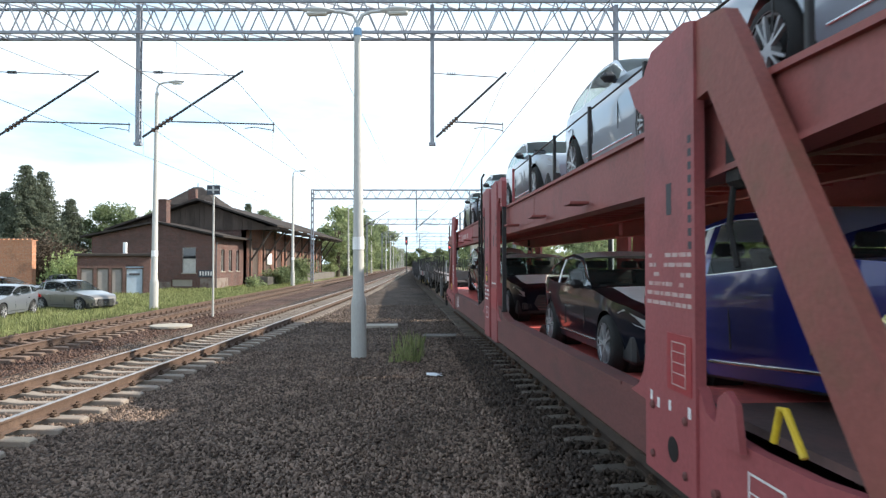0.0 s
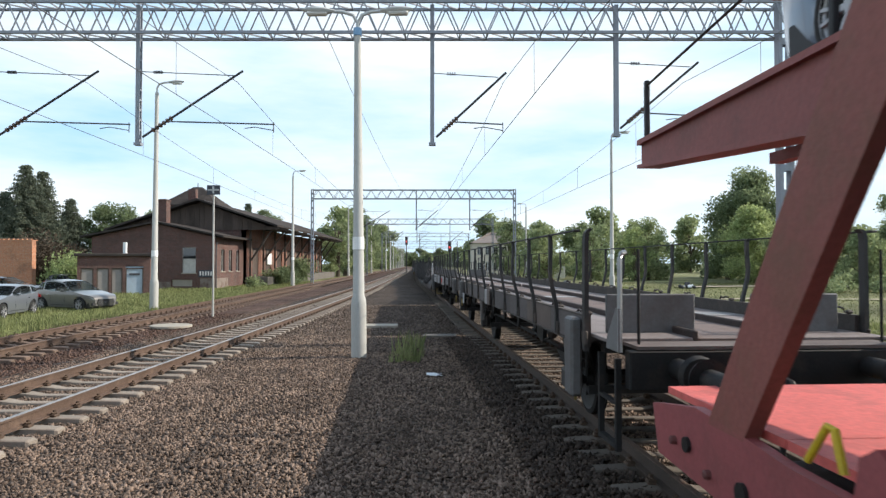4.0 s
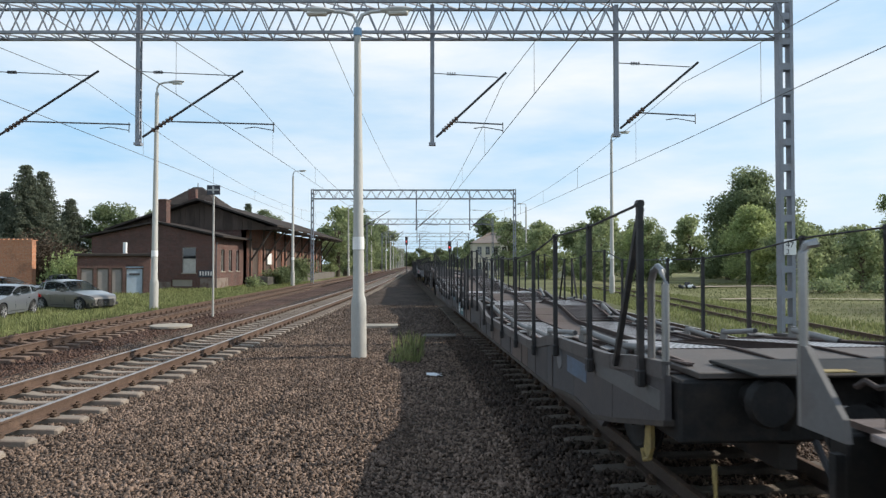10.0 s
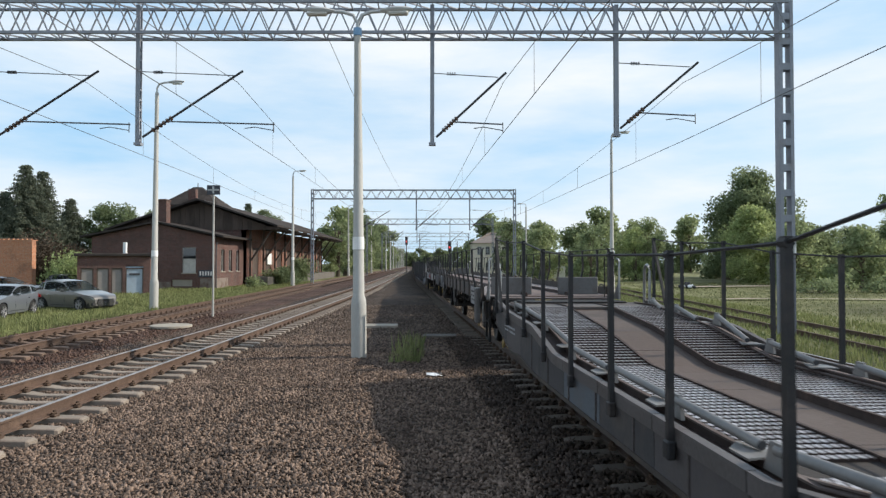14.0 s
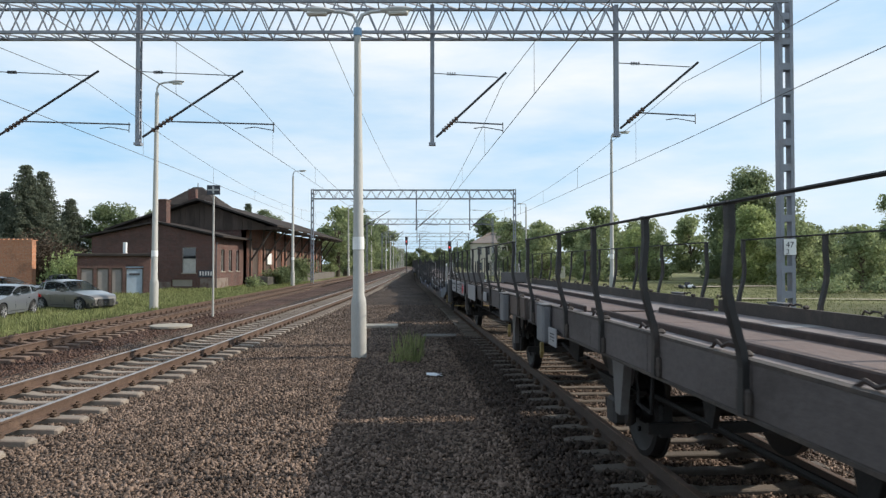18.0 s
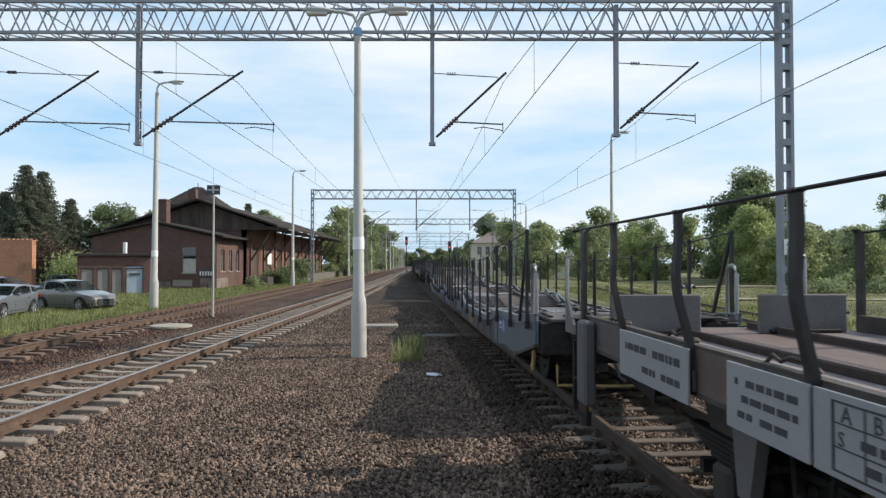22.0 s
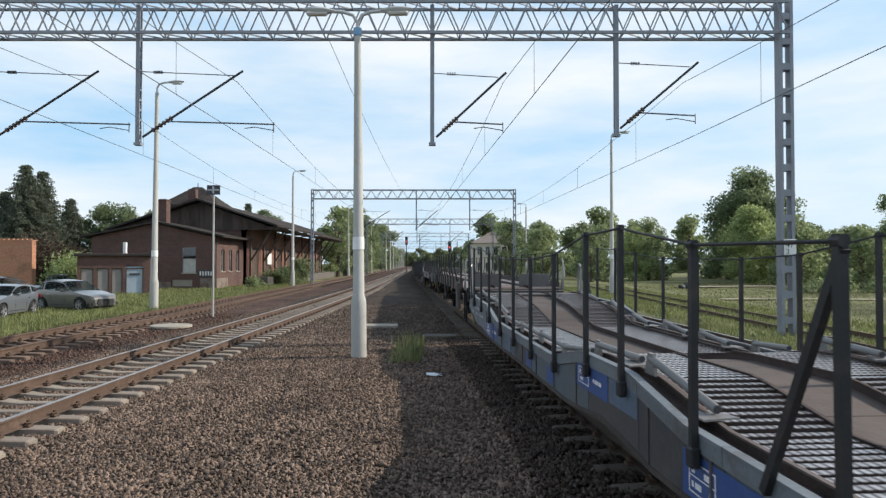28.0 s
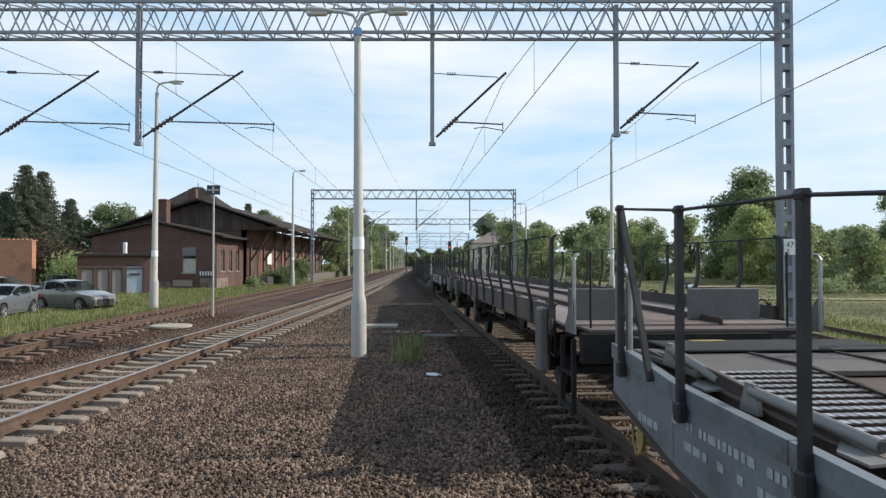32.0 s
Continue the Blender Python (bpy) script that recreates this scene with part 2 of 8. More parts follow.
M["lamp_head"] = material("grey_lamp_housing", (0.5, 0.5, 0.49), 0.5, 0, 0.1, 4, 40, 0.05)
M["lamp_glass"] = material("frosted_lamp_bowl", (0.75, 0.75, 0.72), 0.25, 0, 0.05, 4, 40, 0)
M["blue_band"] = material("blue_collar", (0.2, 0.36, 0.55), 0.6, 0, 0.1, 4, 40, 0)
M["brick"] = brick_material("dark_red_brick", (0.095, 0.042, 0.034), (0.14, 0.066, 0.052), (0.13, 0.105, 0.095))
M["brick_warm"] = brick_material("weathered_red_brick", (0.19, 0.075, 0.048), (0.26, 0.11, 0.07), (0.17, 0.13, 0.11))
M["brick_orange"] = brick_material("orange_brick", (0.42, 0.16, 0.08), (0.5, 0.21, 0.11), (0.42, 0.3, 0.22))
M["roof"] = material("dark_roofing_felt", (0.05, 0.043, 0.04), 0.95, 0, 0.35, 1, 12, 0.4, (0.11, 0.09, 0.08), 0.6, 0.7, spec=0.08)
M["timber"] = material("dark_weathered_timber", (0.075, 0.055, 0.045), 0.9, 0, 0.35, 2, 30, 0.3, (0.13, 0.1, 0.08), 0.5, 1, stretch=(1, 1, 0.25), each=0.25)
M["render"] = material("crumbling_plaster", (0.21, 0.17, 0.145), 0.9, 0, 0.25, 2, 20, 0.3, (0.1, 0.05, 0.04), 0.9, 1.3)
M["window"] = glass_material("dark_window_pane", (0.02, 0.022, 0.025), 0.08)
M["frame"] = material("grey_window_frame", (0.45, 0.43, 0.4), 0.7, 0, 0.15, 4, 40, 0.1)
M["board"] = material("pale_boarded_window", (0.5, 0.48, 0.44), 0.8, 0, 0.2, 4, 30, 0.1)
M["blue_door"] = material("pale_blue_door", (0.36, 0.43, 0.5), 0.7, 0, 0.12, 3, 40, 0.1, (0.25, 0.27, 0.3), 0.4, 2)
M["brown_door"] = material("weathered_grey_door", (0.26, 0.235, 0.22), 0.85, 0, 0.2, 3, 40, 0.2)
M["bark"] = material("bark", (0.11, 0.085, 0.06), 0.95, 0, 0.3, 3, 25, 0.5)
M["leaf"] = island_material("green_leaves", (0.18, 0.22, 0.11), (0.37, 0.42, 0.22), 0.75, 0.58)
M["leaf_light"] = island_material("bright_green_leaves", (0.24, 0.29, 0.12), (0.44, 0.5, 0.23), 0.75, 0.58)
M["leaf_dark"] = island_material("dark_leaves", (0.13, 0.165, 0.085), (0.27, 0.32, 0.17), 0.75, 0.55)
M["needle"] = island_material("spruce_needles", (0.08, 0.1, 0.075), (0.19, 0.21, 0.15), 0.85, 0.45)
M["hedge_red"] = island_material("reddish_hedge_leaves", (0.055, 0.042, 0.03), (0.11, 0.085, 0.06), 0.85, 0.25)
M["grass"] = island_material("grass_blades", (0.12, 0.145, 0.055), (0.28, 0.29, 0.125), 0.85, 0.3)
M["meadow"] = island_material("olive_meadow_blades", (0.09, 0.105, 0.045), (0.2, 0.205, 0.095), 0.85, 0.3)
M["litter"] = material("white_litter", (0.75, 0.76, 0.78), 0.6, 0, 0.1, 9, 60, 0.2)
M["plaster"] = material("cream_plaster", (0.72, 0.66, 0.54), 0.9, 0, 0.08, 1, 20, 0.1)
M["tile_roof"] = material("brown_tile_roof", (0.2, 0.17, 0.155), 0.9, 0, 0.2, 1, 10, 0.3)
M["red_glow"] = glow_material("red_signal_light", (1.0, 0.06, 0.05), 3.0)
M["sign_dark"] = material("dark_sign_board", (0.05, 0.055, 0.07), 0.6, 0, 0.1, 4, 40, 0)
M["ink"] = material("black_lettering", (0.045, 0.045, 0.05), 0.7, 0, 0.1, 4, 40, 0)
M["paint_faded"] = material("faded_white_lettering", (0.5, 0.36, 0.33), 0.7, 0, 0.15, 8, 60, 0, (0.4, 0.1, 0.09), 0.6, 7)
M["paint_dull"] = material("dull_grey_white_lettering", (0.36, 0.37, 0.385), 0.7, 0, 0.15, 8, 60, 0, (0.15, 0.14, 0.14), 0.6, 9)
M["platform"] = material("dark_stone_platform", (0.13, 0.115, 0.1), 0.9, 0, 0.25, 1, 20, 0.3)
M["paint_white"] = material("white_lettering", (0.75, 0.72, 0.7), 0.7, 0, 0.15, 8, 60, 0, (0.4, 0.2, 0.17), 0.5, 9)


# ---- mesh building ----
class Shape:
    """Collects faces for one mesh."""

    def __init__(self):
        self.v, self.f = [], []

    def add(self, verts, faces):
        k = len(self.v)
        self.v += [tuple(p) for p in verts]
        self.f += [tuple(i + k for i in face) for face in faces]
        return self

    def box(self, x0, x1, y0, y1, z0, z1, b=0.0):
        """A box between two corners; b: width of the chamfer on its edges."""
        if b <= 0:
            v = [(x, y, z) for x in (x0, x1) for y in (y0, y1) for z in (z0, z1)]
            return self.add(v, [(0, 1, 3, 2), (4, 6, 7, 5), (0, 4, 5, 1), (2, 3, 7, 6), (0, 2, 6, 4), (1, 5, 7, 3)])
        b = min(b, (x1 - x0) * 0.45, (y1 - y0) * 0.45, (z1 - z0) * 0.45)
        v, idx = [], {}
        for i, x in enumerate((x0, x1)):
            for j, y in enumerate((y0, y1)):
                for k, z in enumerate((z0, z1)):
                    sx, sy, sz = (b, -b)[i], (b, -b)[j], (b, -b)[k]
                    for a, p in enumerate(((x, y + sy, z + sz), (x + sx, y, z + sz), (x + sx, y + sy, z))):
                        idx[i, j, k, a] = len(v)
                        v.append(p)
        f = []
        for i in (0, 1):
            f.append([idx[i, *jk, 0] for jk in ((0, 0), (0, 1), (1, 1), (1, 0))][:: (1, -1)[i]])
            f.append([idx[jk[0], i, jk[1], 1] for jk in ((0, 0), (1, 0), (1, 1), (0, 1))][:: (1, -1)[i]])
            f.append([idx[jk[0], jk[1], i, 2] for jk in ((0, 0), (0, 1), (1, 1), (1, 0))][:: (1, -1)[i]])
            for j in (0, 1):
                f.append([idx[i, j, 0, 0], idx[i, j, 1, 0], idx[i, j, 1, 1], idx[i, j, 0, 1]])
                f.append([idx[i, 0, j, 0], idx[i, 1, j, 0], idx[i, 1, j, 2], idx[i, 0, j, 2]])
                f.append([idx[0, i, j, 1], idx[1, i, j, 1], idx[1, i, j, 2], idx[0, i, j, 2]])
                for k in (0, 1):
                    f.append([idx[i, j, k, a] for a in (0, 1, 2)])
        return self.add(v, f)

    def beam(self, p, q, w, h=None, up=(0, 0, 1)):
        """A straight bar of rectangular section from p to q."""
        h = w if h is None else h
        p, q = Vector(p), Vector(q)
        d = (q - p).normalized()
        u = Vector(up)
        if abs(d.dot(u)) > 0.98:
            u = Vector((0, 1, 0))
        s = d.cross(u).normalized() * (w / 2)
        t = s.cross(d).normalized() * (h / 2)
        v = [e + a * s + b * t for e in (p, q) for a, b in ((-1, -1), (1, -1), (1, 1), (-1, 1))]
        return self.add(v, [(3, 2, 1, 0), (4, 5, 6, 7), (0, 1, 5, 4), (1, 2, 6, 5), (2, 3, 7, 6), (3, 0, 4, 7)])

    def tube(self, points, r, n=8, r2=None, closed=True):
        """A round tube along points, tapering from r to r2."""
        pts = [Vector(p) for p in points]
        r2 = r if r2 is None else r2
        v, f = [], []
        ref = Vector((0.123, 0.456, 0.88))
        for i, p in enumerate(pts):
            d = (pts[min(i + 1, len(pts) - 1)] - pts[max(i - 1, 0)]).normalized()
            if abs(d.dot(ref)) > 0.97:
                ref = Vector((0.9, 0.3, 0.1))
            a = d.cross(ref).normalized()
            b = d.cross(a)
            rr = r + (r2 - r) * i / max(1, len(pts) - 1)
            v += [p + rr * (math.cos(2 * math.pi * k / n) * a + math.sin(2 * math.pi * k / n) * b) for k in range(n)]
        for i in range(len(pts) - 1):
            for k in range(n):
                f.append((i * n + k, i * n + (k + 1) % n, (i + 1) * n + (k + 1) % n, (i + 1) * n + k))
        if closed:
            f += [tuple(range(n))[::-1], tuple(range((len(pts) - 1) * n, len(pts) * n))]
        return self.add(v, f)

    def prism(self, outline, axis, a, b):
        """An outline of 2D points pushed along an axis from a to b."""
        n = len(outline)
        put = {"x": lambda p, s: (s, p[0], p[1]), "y": lambda p, s: (p[0], s, p[1]), "z": lambda p, s: (p[0], p[1], s)}[axis]
        v = [put(p, a) for p in outline] + [put(p, b) for p in outline]
        f = [tuple(range(n))[::-1], tuple(range(n, 2 * n))] + [(i, (i + 1) % n, n + (i + 1) % n, n + i) for i in range(n)]
        return self.add(v, f)

    def lathe(self, profile, centre=(0, 0, 0), axis="z", n=16, capped=True):
        """(radius, height) pairs turned round an axis."""
        v, f = [], []
        for r, z in profile:
            for k in range(n):
                c, s = r * math.cos(2 * math.pi * k / n), r * math.sin(2 * math.pi * k / n)
                p = {"z": (c, s, z), "x": (z, c, s), "y": (s, z, c)}[axis]
                v.append((p[0] + centre[0], p[1] + centre[1], p[2] + centre[2]))
        for i in range(len(profile) - 1):
            f += [(i * n + k, i * n + (k + 1) % n, (i + 1) * n + (k + 1) % n, (i + 1) * n + k) for k in range(n)]
        if capped:
            f += [tuple(range(n))[::-1], tuple(range((len(profile) - 1) * n, len(profile) * n))]
        return self.add(v, f)

    def mesh(self, name, mat, smooth=False):
        me = bpy.data.meshes.new(name)
        used = sorted({i for face in self.f for i in face})
        if len(used) < len(self.v):
            back = {i: k for k, i in enumerate(used)}
            self.v, self.f = [self.v[i] for i in used], [tuple(back[i] for i in face) for face in self.f]
        me.from_pydata(self.v, [], self.f)
        if mat:
            me.materials.append(mat)
        bm = bmesh.new()
        bm.from_mesh(me)
        if len(bm.faces) < 20000:
            bmesh.ops.recalc_face_normals(bm, faces=bm.faces)
        bm.to_mesh(me)
        bm.free()
        if smooth:
            me.shade_smooth()
            me.set_sharp_from_angle(angle=radians(38))
        return me


def part(name, shape, mat, parent=None, label="", smooth=False, at=None, kind=""):
    """Links a shape as one mesh object under a thing or a part."""
    ob = new(name, shape.mesh(name, mat, smooth) if isinstance(shape, Shape) else shape)
    ob.parent = parent
    if at is not None:
        ob.matrix_basis = at
    return tagged(ob, label=label, kind=kind)


def thing(name, label, category, group="", kind="", at=None):
    ob = new(name)
    ob.empty_display_size = 0.2
    if at is not None:
        ob.matrix_basis = at
    return tagged(ob, label, category, group, kind)


def from_arrays(name, verts, faces, mat):
    """A large joined mesh from arrays of vertices (n, 3) and faces (m, k)."""
    me = bpy.data.meshes.new(name)
    k = faces.shape[1]
    me.vertices.add(len(verts))
    me.vertices.foreach_set("co", np.asarray(verts, np.float32).ravel())
    me.loops.add(faces.size)
    me.loops.foreach_set("vertex_index", faces.astype(np.int32).ravel())
    me.polygons.add(len(faces))
    me.polygons.foreach_set("loop_start", np.arange(0, faces.size, k, dtype=np.int32))
    me.update(calc_edges=True)
    me.materials.append(mat)
    return me


def lettering(name, body, size, mat, parent, at, label="", align="LEFT"):
    cu = bpy.data.curves.new(name, "FONT")
    cu.body, cu.size, cu.align_x = body, size, align
    cu.extrude = 0.0015
    cu.resolution_u = 2
    tmp = bpy.data.objects.new(name, cu)
    scene.collection.objects.link(tmp)
    me = bpy.data.meshes.new_from_object(tmp.evaluated_get(bpy.context.evaluated_depsgraph_get()))
    bpy.data.objects.remove(tmp)
    me.materials.clear()
    me.materials.append(mat)
    ob = new(name, me)
    ob.parent, ob.matrix_basis = parent, at
    return tagged(ob, label=label)


def facing_minus_x(x, y, z):
    """The pose of lettering on a wagon's side that looks towards -x and is read from there."""
    return Matrix.Translation((x, y, z)) @ Matrix(((0, 0, -1, 0), (-1, 0, 0, 0), (0, 1, 0, 0), (0, 0, 0, 1)))


# ---- ground and tracks ----
def sheet(name, rows, mat, label, thick=0.0):
    """A strip of ground: rows of points across, joined from row to row."""
    s = Shape()
    n = len(rows[0])
    v = [p for row in rows for p in row]
    f = [(i * n + k, i * n + k + 1, (i + 1) * n + k + 1, (i + 1) * n + k) for i in range(len(rows) - 1) for k in range(n - 1)]
    s.add(v, f)
    me = s.mesh(name, mat)
    me.shade_smooth()
    return tagged(new(name, me), label, "ground", kind="structure")


def steps(a, b, first, grow=1.0):
    out, d = [a], first
    while out[-1] < b:
        out.append(out[-1] + d)
        d *= grow
    out[-1] = b
    return out


xs = [-1500, -300, -120, -70, -50, -40, -32, -26, -22, -19, -16.5, -14.6, -13.4, 12.5, 14, 17, 22, 30, 45, 70, 120, 300, 1500]
rows = []
for y in steps(-60, 2400, 4, 1.06):
    row = []
    for x in xs:
        inside = -13.5 < x - 0.0 and x < 13
        bumpy = 0.12 * noise.noise((x * 0.12, y * 0.09, 3.1)) if not inside else 0
        row.append((x, y, (-0.55 if inside else -0.3) + bumpy))
    rows.append(row)
sheet("ground", rows, M["earth"], "rough grassy ground beside the railway")


def bed(name, left, right, mat, label, z=-0.255, shoulder=0.5, y0=-30):
    rows = []
    for y in steps(y0, 900, 1.5, 1.03):
        a, b = left(y), right(y)
        row = [(a - shoulder, y, z - 0.34)]
        for i in range(9):
            x = a + (b - a) * i / 8
            row.append((x, y, z + 0.02 * noise.noise((x * 0.9, y * 0.7, 1.0))))
        row.append((b + shoulder, y, z - 0.34))
        rows.append(row)
    return sheet(name, rows, mat, label)


bed("ballast_grey", lambda y: track_n(y) - 2.3, lambda y: track_r(y) + 2.2, M["ballast"], "grey crushed-stone ballast round the tracks")
bed("ballast_rusty", lambda y: track_m(y) - 1.7, lambda y: track_n(y) - 2.25, M["ballast_brown"], "rust-brown ballast of the far track", -0.265, 0.4)

RAIL = [(-0.07, -0.172), (0.07, -0.172), (0.07, -0.158), (0.012, -0.14), (0.012, -0.045), (0.036, -0.036), (0.036, -0.006), (0.028, 0.0),
        (-0.028, 0.0), (-0.036, -0.006), (-0.036, -0.036), (-0.012, -0.045), (-0.012, -0.14), (-0.07, -0.158)]


def sweep(line, offset, y0, y1, outline, mat, mat_top=None):
    ys = steps(y0, y1, 2.0, 1.02)
    s, n = Shape(), len(outline)
    v, f = [], []
    for y in ys:
        c = line(y) + offset
        v += [(c + px, y, pz) for px, pz in outline]
    for i in range(len(ys) - 1):
        f += [(i * n + k, i * n + (k + 1) % n, (i + 1) * n + (k + 1) % n, (i + 1) * n + k) for k in range(n)]
    s.add(v, f)
    me = s.mesh("rail", mat)
    if mat_top:
        me.materials.append(mat_top)
        for p in me.polygons:
            if min(me.vertices[i].co.z for i in p.vertices) > -0.008:
                p.material_index = 1
    return me


def sleeper_mesh(mat):
    """A concrete sleeper: wide under the rails, waisted in the middle."""
    s = Shape()
    half = [(0.0, 0.1, -0.04), (0.35, 0.1, -0.04), (0.6, 0.13, -0.005), (0.9, 0.13, 0.0), (1.24, 0.12, -0.01), (1.28, 0.105, -0.03)]
    line = [(-x, w, z) for x, w, z in half[:0:-1]] + half
    v, f = [], []
    for x, w, z in line:
        v += [(x, -w, -0.2), (x, -w + 0.015, z - 0.012), (x, -w + 0.03, z), (x, w - 0.03, z), (x, w - 0.015, z - 0.012), (x, w, -0.2)]
    for i in range(len(line) - 1):
        f += [(i * 6 + k, i * 6 + k + 1, i * 6 + 7 + k, i * 6 + 6 + k) for k in range(5)]
    f += [(0, 1, 2, 3, 4, 5), tuple(len(v) - 6 + k for k in range(6))]
    s.add(v, f)
    return s.mesh("sleeper", mat)


def clip_shape(s, x, y, side):
    """Spring clip and bolt beside the rail's foot."""
    s.box(x - 0.045, x + 0.045, y - 0.06, y + 0.06, -0.185, -0.14, 0.012)
    s.tube([(x, y, -0.15), (x, y, -0.085)], 0.022, 6)
    s.tube([(x - 0.04 * side, y - 0.05, -0.14), (x, y - 0.055, -0.115), (x + 0.03 * side, y, -0.125), (x, y + 0.055, -0.115), (x - 0.04 * side, y + 0.05, -0.14)], 0.012, 5)


def build_track(name, line, mat, label, near, far, clips_to, y0=-20.0, y1=700.0, pitch=0.6, phase=0.0, top=M["railhead"], web=None):
    """A track: two rails, single sleepers where the camera is near, the rest joined."""
    t = thing(name, label, "railway track", kind="structure")
    for o in (-0.7535, 0.7535):
        part("rail", sweep(line, o, y0, y1, RAIL, web or M["rail"], top), None, t)
    me = sleeper_mesh(mat)
    rest, clips = Shape(), Shape()
    y = y0 + phase
    while y < 230:
        slope = (line(y + 0.5) - line(y - 0.5))
        turn = Matrix.Translation((line(y), y, -0.176)) @ Matrix.Rotation(-math.atan(slope), 4, "Z")
        if near <= y <= far:
            o = new("sleeper", me)
            o.parent = t
            o.matrix_basis = turn @ pose(random.uniform(-0.02, 0.02), random.uniform(-0.015, 0.015), 0, 0, 0, random.uniform(-0.7, 0.7))
        else:
            c = line(y)
            w = 1.25
            rest.add([(c - w, y - 0.12, -0.18), (c + w, y - 0.12, -0.18), (c + w, y + 0.12, -0.18), (c - w, y + 0.12, -0.18), (c - w, y - 0.13, -0.4), (c + w, y - 0.13, -0.4)],
                     [(0, 1, 2, 3), (4, 5, 1, 0)])
        if 2 < y < clips_to:
            for o in (-0.7535, 0.7535):
                for sd in (-1, 1):
                    clip_shape(clips, line(y) + o + sd * 0.1, y, sd)
        y += pitch
    part("far_sleepers", rest, mat, t, kind="stuff")
    if clips.v:
        part("rail_fastenings", clips, M["clip"], t, kind="stuff")
    return t


build_track("track_1", track_n, M["sleeper"], "straight track on pale concrete sleepers in grey ballast", 5, 62, 60, phase=0.12)
build_track("track_2", track_m, M["sleeper_brown"], "rust-brown track on stained concrete sleepers", 13, 62, 60, phase=0.3, top=M["rail"])
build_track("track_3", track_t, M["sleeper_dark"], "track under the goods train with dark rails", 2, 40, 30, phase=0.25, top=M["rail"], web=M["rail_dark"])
build_track("track_4", track_r, M["sleeper_brown"], "track beyond the goods train", 60, 61, 0)
build_track("track_5", track_s, M["sleeper_brown"], "overgrown siding in grass", 10, 40, 0, y0=5, y1=60, top=M["rail"])


def stones(name, count, x0, x1, y0, y1, z, mat, label, size, skip=None, near_bias=1.6):
    """Many small crushed stones as one mesh, denser near the standpoint."""
    rng = np.random.default_rng(5 + count)
    y = y0 + (y1 - y0) * rng.random(count) ** near_bias
    x = x0 + (x1 - x0) * rng.random(count)
    keep = np.abs(x) < y * 0.72 + 0.6
    if skip is not None:
        keep &= ~skip(x, y)
    x, y = x[keep], y[keep]
    n = len(x)
    base = np.array([(1, 0, 0), (-1, 0, 0), (0, 1, 0), (0, -1, 0), (0, 0, 1), (0, 0, -1)], float) * 0.62
    faces = np.array([(a, b, c) if (a == 0) == ((b == 2) == (c == 4)) else (a, c, b) for a in (0, 1) for b in (2, 3) for c in (4, 5)])
    jit = base[None] + rng.uniform(-0.3, 0.3, (n, 6, 3))
    sz = size * rng.uniform(0.55, 1.35, (n, 1, 1)) * rng.uniform(0.7, 1.2, (n, 1, 3)) * np.array([1.15, 1.0, 0.62])
    p = jit * sz
    q = rng.normal(size=(n, 4))
    q /= np.linalg.norm(q, axis=1)[:, None]
    w, a, b, c = q.T
    R = np.stack([np.stack([1 - 2 * (b * b + c * c), 2 * (a * b - c * w), 2 * (a * c + b * w)], 1),
                  np.stack([2 * (a * b + c * w), 1 - 2 * (a * a + c * c), 2 * (b * c - a * w)], 1),
                  np.stack([2 * (a * c - b * w), 2 * (b * c + a * w), 1 - 2 * (a * a + b * b)], 1)], 1)
    p = np.einsum("nij,nkj->nki", R, p)
    p += np.stack([x, y, np.full(n, z) + rng.uniform(-0.008, 0.008, n)], 1)[:, None, :]
    fs = (faces[None] + 6 * np.arange(n)[:, None, None]).reshape(-1, 3)
    return tagged(new(name, from_arrays(name, p.reshape(-1, 3), fs, mat)), label, "ballast", kind="stuff")


def on_sleepers(centre, pitch, phase, y0=-20.0):
    def test(x, y):
        d = np.abs(x - centre(y))
        k = np.abs((y - y0 - phase + pitch / 2) % pitch - pitch / 2)
        return ((d < 1.3) & (k < 0.14)) | (np.abs(d - 0.7535) < 0.1)
    return test


vn = np.vectorize(track_n)
vt = np.vectorize(track_t)
vm = np.vectorize(track_m)
stones("ballast_stones", 190000, -8.4, 5.2, 3.6, 21, -0.25, M["stone"], "loose grey and brown crushed stones", 0.04,
       lambda x, y: on_sleepers(vn, 0.6, 0.12)(x, y) | on_sleepers(vt, 0.6, 0.25)(x, y), 1.5)
stones("far_ballast_stones", 34000, -8.6, 1.8, 17, 36, -0.25, M["stone_far"], "loose brown crushed stones farther along the tracks", 0.06, lambda x, y: on_sleepers(vn, 0.6, 0.12)(x, y) | on_sleepers(vt, 0.6, 0.25)(x, y), 1.2)
stones("shoulder_stones", 45000, -1.0, 3.2, 3.6, 20, -0.2, M["stone_shade"], "crushed stones packed round the sleeper ends", 0.045, lambda x, y: (np.abs(x - vt(y) + 1.32) > 0.34 + 0.3 * np.abs(np.sin(x * 371.7 + y * 553.3))) | ((np.abs((y + 20.0 - 0.25 + 0.3) % 0.6 - 0.3) < 0.1) & (x - vt(y) > -1.24)) | (np.abs(x - vt(y) + 0.7535) < 0.1), 1.3)
stones("rusty_ballast_stones", 16000, -14, -8.2, 11, 30, -0.26, M["stone_brown"], "loose rust-brown crushed stones", 0.06, on_sleepers(vm, 0.6, 0.3), 1.3)

